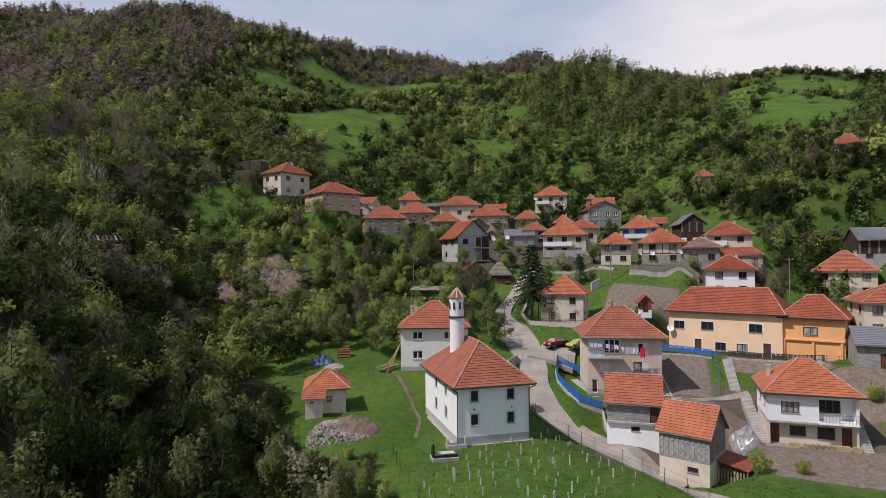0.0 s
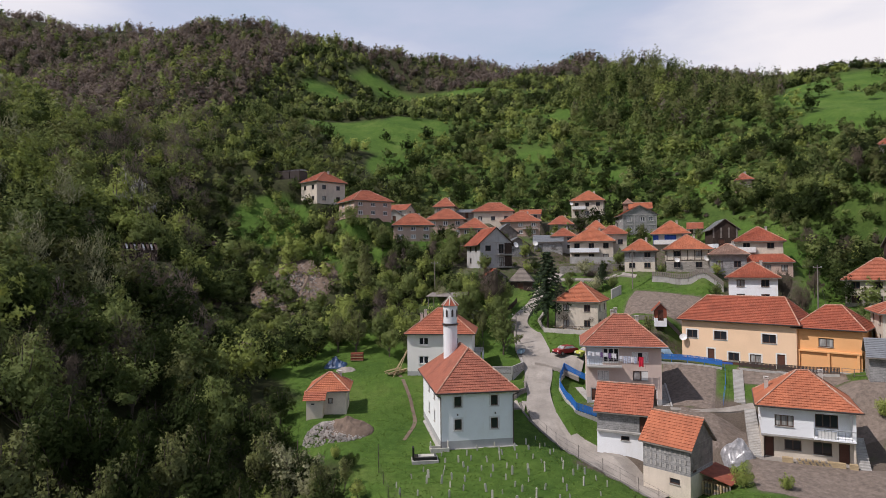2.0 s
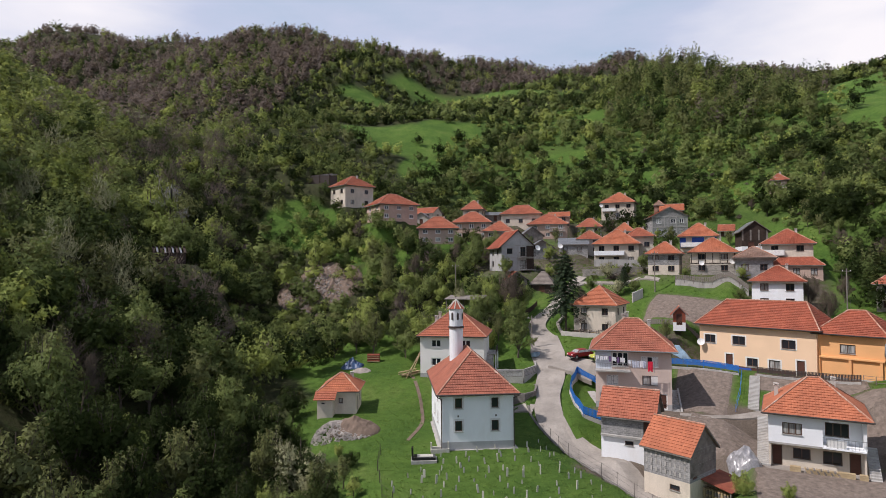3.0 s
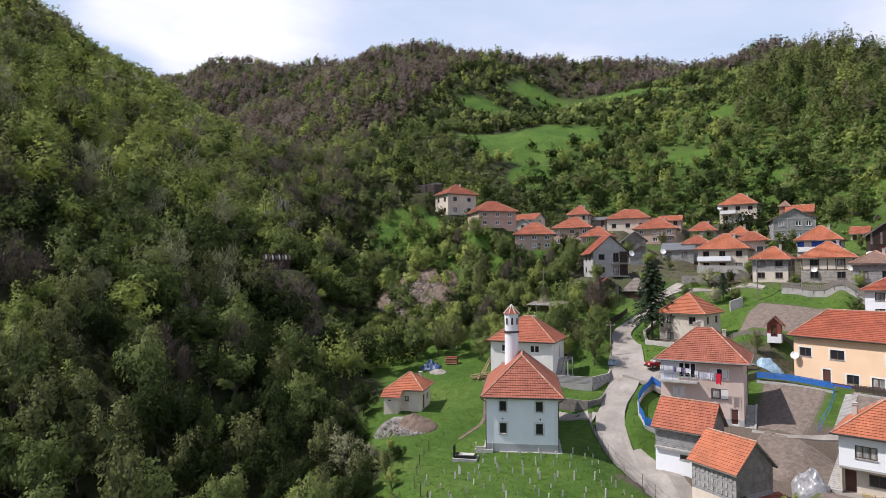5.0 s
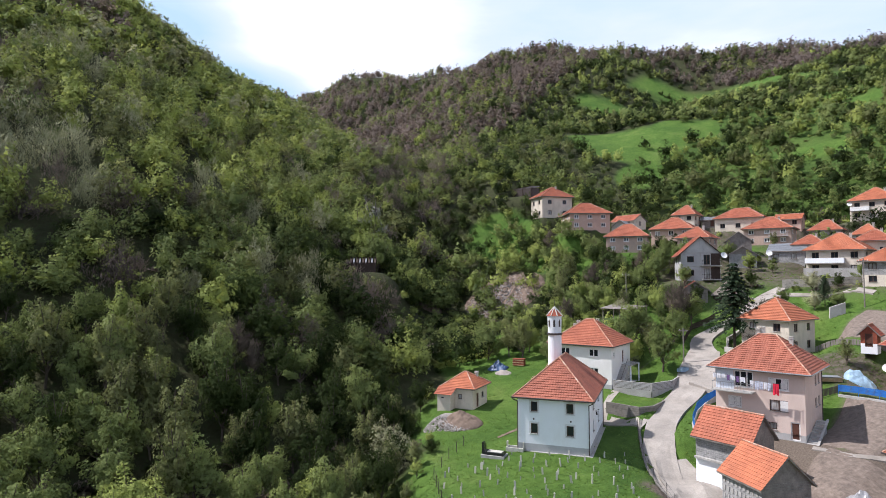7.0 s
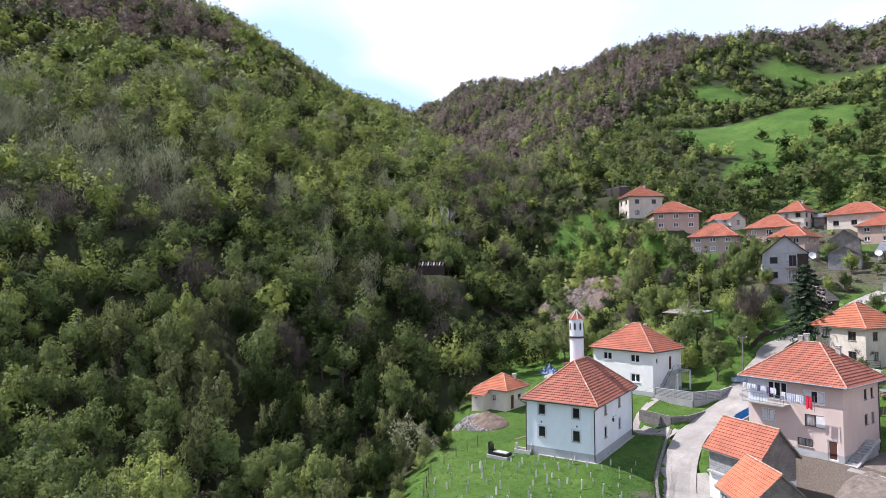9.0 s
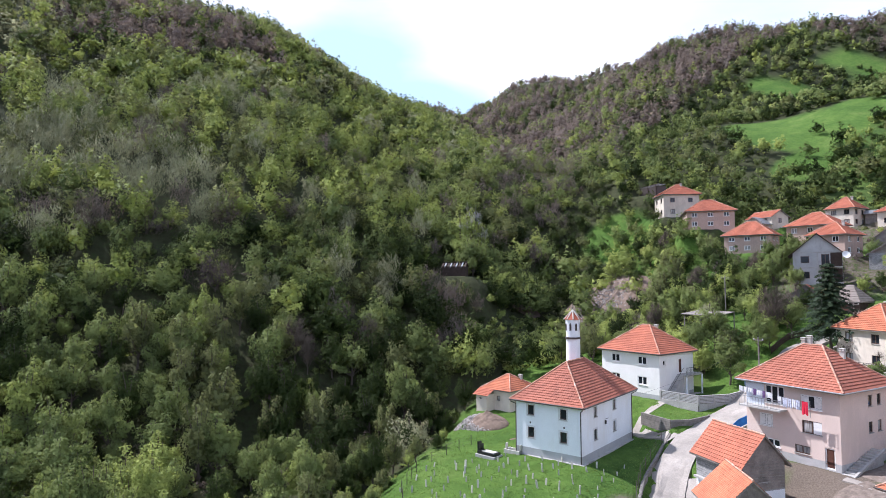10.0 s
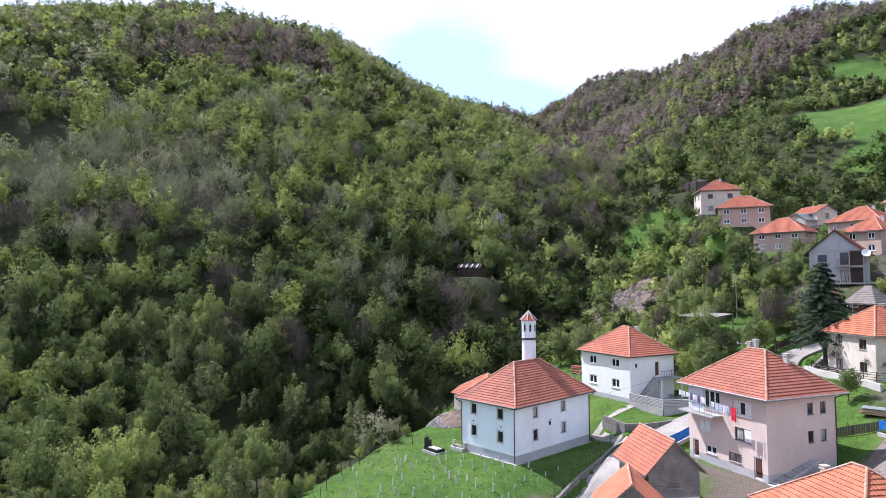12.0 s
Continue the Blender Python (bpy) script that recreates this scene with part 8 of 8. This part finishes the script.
part("body", Geo().box(-4.0, -1.6, -1.5, 4.0, 1.6, 2.2), M_PIPE, bk)
for k in range(7):
    part("beam", Geo().beam((-4.4, -1.5 + k * 0.5, 2.6 + 0.08 * (k % 2)), (4.4, -1.5 + k * 0.5, 2.7), 0.1), M_ZINC if k % 2 else M_PIPE, bk)
for x_ in (-3.8, 0, 3.8):
    part("post", Geo().beam((x_, -1.7, -1.5), (x_, -1.7, 2.6), 0.1), M_WOODDARK, bk)

# walls and fences of the upper village
wall_line("garden_wall", [(37.6, 122.0), (43.7, 119.0), (49.2, 116.0)], 1.1, 0.3, M_CONC, "grey concrete garden wall with posts", sink=2.0)
fence("wooden_fence", [(37.6, 121.8), (43.6, 118.8), (49.1, 115.8)], 1.0, "grey weathered board fence on the wall", M_WOOD, gap=1.6, pickets=0.3, lift=1.1)
wall_line("retaining_wall", [(20.5, 133.5), (27.0, 133.6), (33.5, 135.2)], 1.4, 0.4, M_STONE, "grey stone retaining wall below the houses", sink=2.0)
wall_line("retaining_wall", [(23.5, 140.8), (35.8, 138.6)], 1.6, 0.4, M_CONC, "concrete retaining wall under the pale house", sink=2.0)
wall_line("garden_wall", [(28.9, 117.9), (31.0, 119.2)], 1.8, 0.25, M_PANEL, "ruined grey concrete wall beside the field", sink=1.0)
ribbon("road", [(16.8, 127.2), (20.2, 129.5), (25.5, 128.8), (31.0, 126.4), (35.0, 124.0)], [1.8, 1.6, 1.5, 1.3, 1.0], M_ROAD, "narrow pale track below the upper houses", lift=0.1)
wall_line("lane_wall", [(15.4, 107.5), (14.6, 112.0), (16.2, 117.0)], 0.5, 0.4, M_STONE, "low dry-stone wall beside the lane", sink=1.0)
fence("wooden_fence", [(15.6, 107.4), (20.0, 105.5), (26.0, 105.0)], 1.2, "dark vine fence in front of the lane house", M_WOODDARK, gap=1.4, rails=4, r=0.05)
wall_line("garden_wall", [(15.2, 106.6), (20.1, 104.4), (27.0, 101.2)], 0.75, 0.35, M_PANEL, "low pale stained wall before the lane house", sink=1.2)
wd_ = thing("firewood", pose(19.6, 105.9, ground(19.6, 105.9), 0, 0, -23), "heap of firewood and branches behind the low wall", "firewood")
random.seed(21)
for k in range(60):
    part("log", Geo().beam((-0.5, 0, 0), (0.5, 0, 0), random.uniform(0.05, 0.1), sides=5), M_WOOD if k % 3 else M_WOODNEW, wd_).matrix_local = pose(random.uniform(-2.6, 2.6), random.uniform(-0.5, 0.5), 0.1 + 0.014 * k + random.uniform(0, 0.1), random.uniform(-15, 15), random.uniform(-20, 20), random.uniform(0, 180))
fence("garden_fence", [(27.4, 91.8), (31.4, 92.9)], 1.0, "dark iron railing above the ploughed plot", M_PIPE, gap=1.4, rails=2, r=0.025, pickets=0.14, lift=0.1)
lp_ = thing("log_stack", pose(29.6, 95.6, ground(29.6, 95.6), 0, 0, 20), "stack of poles and boards under a grey sheet", "timber")
for k in range(24):
    part("log", Geo().beam((-1.6, 0, 0), (1.6, 0, 0), 0.09, sides=6), M_WOOD if k % 2 else M_WOODNEW, lp_).matrix_local = pose(random.uniform(-0.15, 0.15), -0.7 + 0.2 * (k % 8), 0.1 + 0.18 * (k // 8), 0, 0, random.uniform(-3, 3))
part("sheet", Geo().box(-1.5, -0.85, 0.62, 1.5, 0.85, 0.66), M_ZINC, lp_, "grey corrugated sheet")
fence("wooden_fence", [(8.6, 108.0), (8.4, 114.0), (10.8, 121.0)], 1.1, "dark plank fence along the climbing lane", M_WOODDARK, gap=1.8, pickets=0.3)
fence("garden_fence", [(27.5, 109.0), (34.0, 106.0), (41.0, 102.5)], 0.9, "grey picket fence round the field", M_WOOD, gap=2.0, pickets=0.35)

# poles and wires
POLES = [(17.8, 113.2, 8.5), (10.2, 101.0, 5.5), (33.6, 121.0, 8.0), (62.0, 108.0, 8.0), (-6.0, 122.0, 7.5)]
tops = []
for x_, y_, h_ in POLES:
    p_ = thing("utility_pole", pose(x_, y_, ground(x_, y_)), "weathered wooden utility pole with crossarm", "pole", "utility poles")
    part("pole", Geo().beam((0, 0, -0.8), (0, 0, h_), 0.12, sides=8, r2=0.08), M_WOOD, p_)
    part("crossarm", Geo().box(-0.7, -0.05, h_ - 0.5, 0.7, 0.05, h_ - 0.38), M_WOOD, p_)
    for k in (-0.6, 0, 0.6):
        part("insulator", Geo().lathe([(0.04, h_ - 0.38), (0.05, h_ - 0.3), (0.0, h_ - 0.22)], 6, cx=k), M_FRAME_W, p_)
    tops.append(Vector((x_, y_, ground(x_, y_) + h_ - 0.3)))


def cable(a, b, sag, name="overhead_cable"):
    g = Geo()
    n = 12
    P = [Vector(a).lerp(Vector(b), k / n) - Vector((0, 0, 4 * sag * (k / n) * (1 - k / n))) for k in range(n + 1)]
    for p, q in zip(P, P[1:]):
        g.beam(p, q, 0.014, sides=3)
    return tagged(new(name, g.mesh(name, M_PIPE)), "thin dark overhead cable between poles", "cable", "overhead cables")


for i_, j_ in ((0, 1), (0, 2), (2, 3), (0, 4)):
    cable(tops[i_], tops[j_], 0.9)
cable(tops[1], (7.5, 77.5, 7.4), 0.7)
cable(tops[0], (24.0, 86.0, 13.6), 0.5)
cable((52.5, 84.5, 12.0), tops[3], 0.8)

# ---- garden trees, hedges and the fir ----
fp, fn_ = [], []
for lv in range(17):
    h = 3.0 + lv * 0.46
    r = 2.9 * (1 - lv / 17.5) ** 0.9 + 0.12
    for j in range(9):
        a = j * math.tau / 9 + lv * 0.9 + rng.normal() * 0.15
        rr = r * rng.uniform(0.7, 1.2)
        for s_ in np.linspace(0.1, 1, 13):
            w_ = 0.22 * rr * s_ * (1.15 - s_)
            for side in (-1, 0, 1):
                fp.append((rr * s_ * math.cos(a) - side * w_ * math.sin(a) + rng.normal() * 0.05, rr * s_ * math.sin(a) + side * w_ * math.cos(a) + rng.normal() * 0.05, h - 0.42 * rr * s_ * s_ + 0.12 * rr * s_ ** 4 - 0.05 * abs(side) + rng.normal() * 0.05))
                fn_.append((0.6 * math.cos(a), 0.6 * math.sin(a), 0.6))
FIR = raw_mesh("crown", leaf_tris(np.array(fp), np.array(fn_), 0.17, 0.4), [L_FIR])
for x_, y_, s_ in ((16.1, 109.6, (24.0 - ground(16.1, 109.6)) / 10.9), (-60, 330, 1.0), (28, 123, 0.5)):
    e = thing("fir_tree", Matrix.Translation((x_, y_, ground(x_, y_))), "dark green pointed fir tree", "tree", "fir trees")
    e.scale = (s_ * 1.2, s_ * 1.2, s_)
    part("trunk", Geo().beam((0, 0, -0.6), (0, 0, 10.3), 0.16, sides=6, r2=0.02), M_BARK, e)
    part("crown", FIR, None, e)
K_BLOSSOM = Kind("bl", L_BLOSSOM, 1200, 6.0, 2.6, 8, 0.11, base=0.15)
K_GREYT = Kind("gr", L_GREY, 1900, 5.5, 2.2, 12, 0.105, base=0.1)
for k_, x_, y_, s_, lab_ in ((K_BLOSSOM, -13.5, 171.0, 1.1, "pale blossoming fruit tree between houses"), (K_BLOSSOM, 72.0, 167.5, 0.9, "pale blossoming fruit tree by the hut"),
                             (K_GREYT, -16.4, 61.5, 0.8, "pale budding bush at the edge of the ravine"), (KINDS[4], -9.0, 52.6, 0.75, "olive-green bush at the edge of the meadow"),
                             (KINDS[6], -14.8, 55.5, 0.85, "dense green bush at the edge of the meadow"), (KINDS[4], -11.0, 49.0, 0.7, "olive-green bush at the edge of the meadow"), (KINDS[6], -17.5, 66.0, 0.8, "dense green bush at the edge of the ravine"),
                             (KINDS[3], 6.0, 119.0, 0.7, "dark green tree below the plank shed"), (KINDS[3], 15.0, 133.0, 0.6, "dark green tree beside the haystack"), (KINDS[5], 19.5, 119.0, 0.75, "bare tree beside the climbing lane"), (KINDS[1], 21.5, 124.0, 0.6, "leafy tree beside the climbing lane"), (KINDS[3], 1.0, 124.0, 0.7, "dark green tree by the plank shed"), (KINDS[2], 2.0, 118.0, 0.9, "leafy green tree in the orchard"), (K_GREYT, 25.6, 131.0, 0.9, "grey budding tree below the pale house"), (KINDS[3], 29.6, 131.4, 0.5, "dark bush below the retaining wall"), (K_GREYT, -3.0, 111.0, 1.0, "grey-green budding fruit tree behind the white house"), (K_GREYT, 26.6, 121.8, 0.8, "grey budding fruit tree by the track"), (K_BLOSSOM, 2.0, 106.0, 0.8, "pale blossoming fruit tree behind the white house"),
                             (KINDS[7], 31.2, 60.0, 0.6, "bright green bush beside the firewood"), (KINDS[7], 35.0, 59.2, 0.4, "bright green shrub by the field"), (KINDS[7], 52.0, 73.0, 0.6, "bright green shrub by the wooden fence"), (K_GREYT, 53.5, 70.0, 0.7, "budding fruit tree beside the house"),
                             (KINDS[1], 39.6, 122.6, 0.4, "leafy bush beside the garden wall"), (KINDS[1], 47.4, 114.6, 0.45, "leafy bush beside the garden wall"), (KINDS[0], 48.6, 117.6, 0.5, "bright bush at the corner of the field"), (KINDS[5], 55.5, 106.5, 0.9, "bare tree beside the white house"),
                             (KINDS[5], -35.5, 148.0, 0.9, "bare tree on the slope under the houses"), (KINDS[5], 57.0, 103.0, 0.8, "bare tree beside the white house"), (KINDS[5], 19.0, 108.0, 0.7, "bare vine-hung tree before the lane house"), (KINDS[5], 23.5, 106.5, 0.6, "bare vine-hung tree before the lane house")):
    plant(k_, x_, y_, s_, label=lab_, group="garden trees", category="tree" if s_ > 0.65 else "bush", name="tree" if s_ > 0.65 else "bush")
for k_, x_, y_, s_ in ((7, 10.5, 39.0, 0.5), (4, 8.0, 40.5, 0.42), (6, 5.0, 42.0, 0.5), (1, 2.5, 43.5, 0.36), (7, 0.0, 45.0, 0.5), (4, -2.0, 47.0, 0.42), (6, -4.6, 48.6, 0.55), (0, -5.2, 52.5, 0.36), (4, -7.0, 54.5, 0.5), (6, -7.4, 58.0, 0.45),
                       (7, -9.6, 60.6, 0.36), (4, 3.0, 40.0, 0.6), (0, -1.5, 42.5, 0.55), (6, -6.5, 45.5, 0.7), (7, -8.0, 49.0, 0.5)):
    plant(KINDS[k_], x_, y_, s_, label="low green bush outside the graveyard fence", group="graveyard bushes", category="bush", name="bush")
for x_, y_, s_ in ((-10.5, 26.5, 1.25), (-13.5, 24.6, 1.1), (-7.6, 24.4, 1.0), (-15.0, 28.5, 0.9)):
    plant(KINDS[0], x_, y_, s_, label="bright yellow-green tree in fresh leaf on the slope")
plant(K_GREYT, -12.4, 57.0, 1.5, label="pale green budding tree at the edge of the ravine", group="garden trees", z=ground(-12.4, 57.0) - 1.6)
L_DEADWOOD = leaf_mat("dead_wood", (0.3, 0.28, 0.25), (0.46, 0.43, 0.39), 0.0, 0.0)
K_DEAD = Kind("dead", L_DEADWOOD, 420, 18.0, 3.6, 7, 0.1, bare=True, base=0.45)
K_DEAD.trunk.materials[0] = L_DEADWOOD
plant(K_DEAD, -64.0, 109.8, 1.15, label="tall dead tree with pale bare branches on the slope")
for x_, y_, s_ in ((-66.5, 108.0, 2.3), (-62.0, 106.5, 2.0), (-60.0, 111.5, 1.8), (-69.0, 112.0, 2.0), (-57.0, 103.5, 1.7)):
    plant(KINDS[0] if s_ > 1.9 else KINDS[1], x_, y_, s_, label="tall tree in fresh green leaf on the slope")
hx_, hy_ = scatter(14, 104, 100, 205, 6.0, lambda X, Y: (site_gap(X, Y) > 2.0) & (np.hypot(X - 37.5, Y - 113) > 9.5) & ~((np.abs(X - 15) < 6) & (Y < 130)) & (rng.random(X.shape) < np.where(Y > 165, 0.9, np.where(X > 62, 0.8, 0.5))))
gk_ = rng.choice(8, len(hx_), p=[0.15, 0.2, 0.15, 0.1, 0.12, 0.14, 0.08, 0.06])
own = np.zeros(len(hx_), dtype=bool)
for i in np.argsort(hy_)[:70]:
    own[i] = True
    plant(KINDS[gk_[i]], hx_[i], hy_[i], rng.uniform(0.4, 0.75), label=LABELS[gk_[i]].replace("hillside wood", "gardens").replace("on the slope", "in the gardens"), group="garden trees")
woods("woods_village", hx_[~own], hy_[~own], 300, 0.24, 5.5, 2.4, W_MIX, "trees and bushes on the slopes round the houses")
# scrub under the trees and along the meadow edges
sx_, sy_ = scatter(-62, 104, 14, 205, 2.6, lambda X, Y: (site_gap(X, Y) > 1.5) & (((meadow(X, Y) < 0.6) & (rng.random(X.shape) < np.where(X < -28, 0.42, 0.5))) | ((Y > 125) & (rng.random(X.shape) < 0.2))) & (np.hypot((X + 38.5) / 9.5, (Y - 129.5) / 10.5) > 0.95))
woods("undergrowth", sx_, sy_, 42, 0.23, 2.0, 1.4, (0.25, 0.3, 0.2, 0.15, 0.1, 0.0, 0.0, 0.0), "low green scrub under the trees")


def tufts(n, x0, x1, y0, y1, size, label):
    """Grass standing a little proud of the meadow."""
    X, Y = rng.uniform(x0, x1, n), rng.uniform(y0, y1, n)
    k = (meadow(X, Y) > 0.55) & (site_gap(X, Y) > -1.5)
    for pts, wid in ROADS:
        for (ax, ay), (bx, by), wa in zip(pts, pts[1:], wid):
            t = np.clip(((X - ax) * (bx - ax) + (Y - ay) * (by - ay)) / ((bx - ax) ** 2 + (by - ay) ** 2), 0, 1)
            k &= np.hypot(X - ax - t * (bx - ax), Y - ay - t * (by - ay)) > wa / 2 + 0.2
    for cx_, cy_, hx2, hy2, rot_ in SOIL + DIRT:
        k &= np.hypot((X - cx_) / (hx2 + 0.7), (Y - cy_) / (hy2 + 0.7)) > 1.15
    X, Y = X[k], Y[k]
    Z = ground_many(X, Y)
    m = len(X)
    a = rng.random(m) * 6.28
    d = np.stack([np.cos(a), np.sin(a), np.zeros(m)], 1)
    h = size * rng.uniform(0.4, 1.3, m)
    c = np.stack([X, Y, Z - 0.02], 1)
    w = 0.5 * size * rng.uniform(0.6, 1.5, m)[:, None]
    lean = rng.normal(size=(m, 3)) * 0.7 * size
    lean[:, 2] = h * 0.55
    q = np.stack([c - d * w, c + d * w, c + d * w * 0.5 + lean, c - d * w * 0.5 + lean], 1)
    ids = rng.choice(3, m, p=[0.35, 0.6, 0.05])
    return tagged(new("grass", raw_mesh("grass", q, [L_GRASS, L_GRASS, L_OLIVE], ids)), label, "grass", kind="stuff")


tufts(60000, -22, 62, 40, 112, 0.15, "short spring grass on the meadow")
tufts(26000, -30, 100, 100, 205, 0.28, "rough grass between the houses")
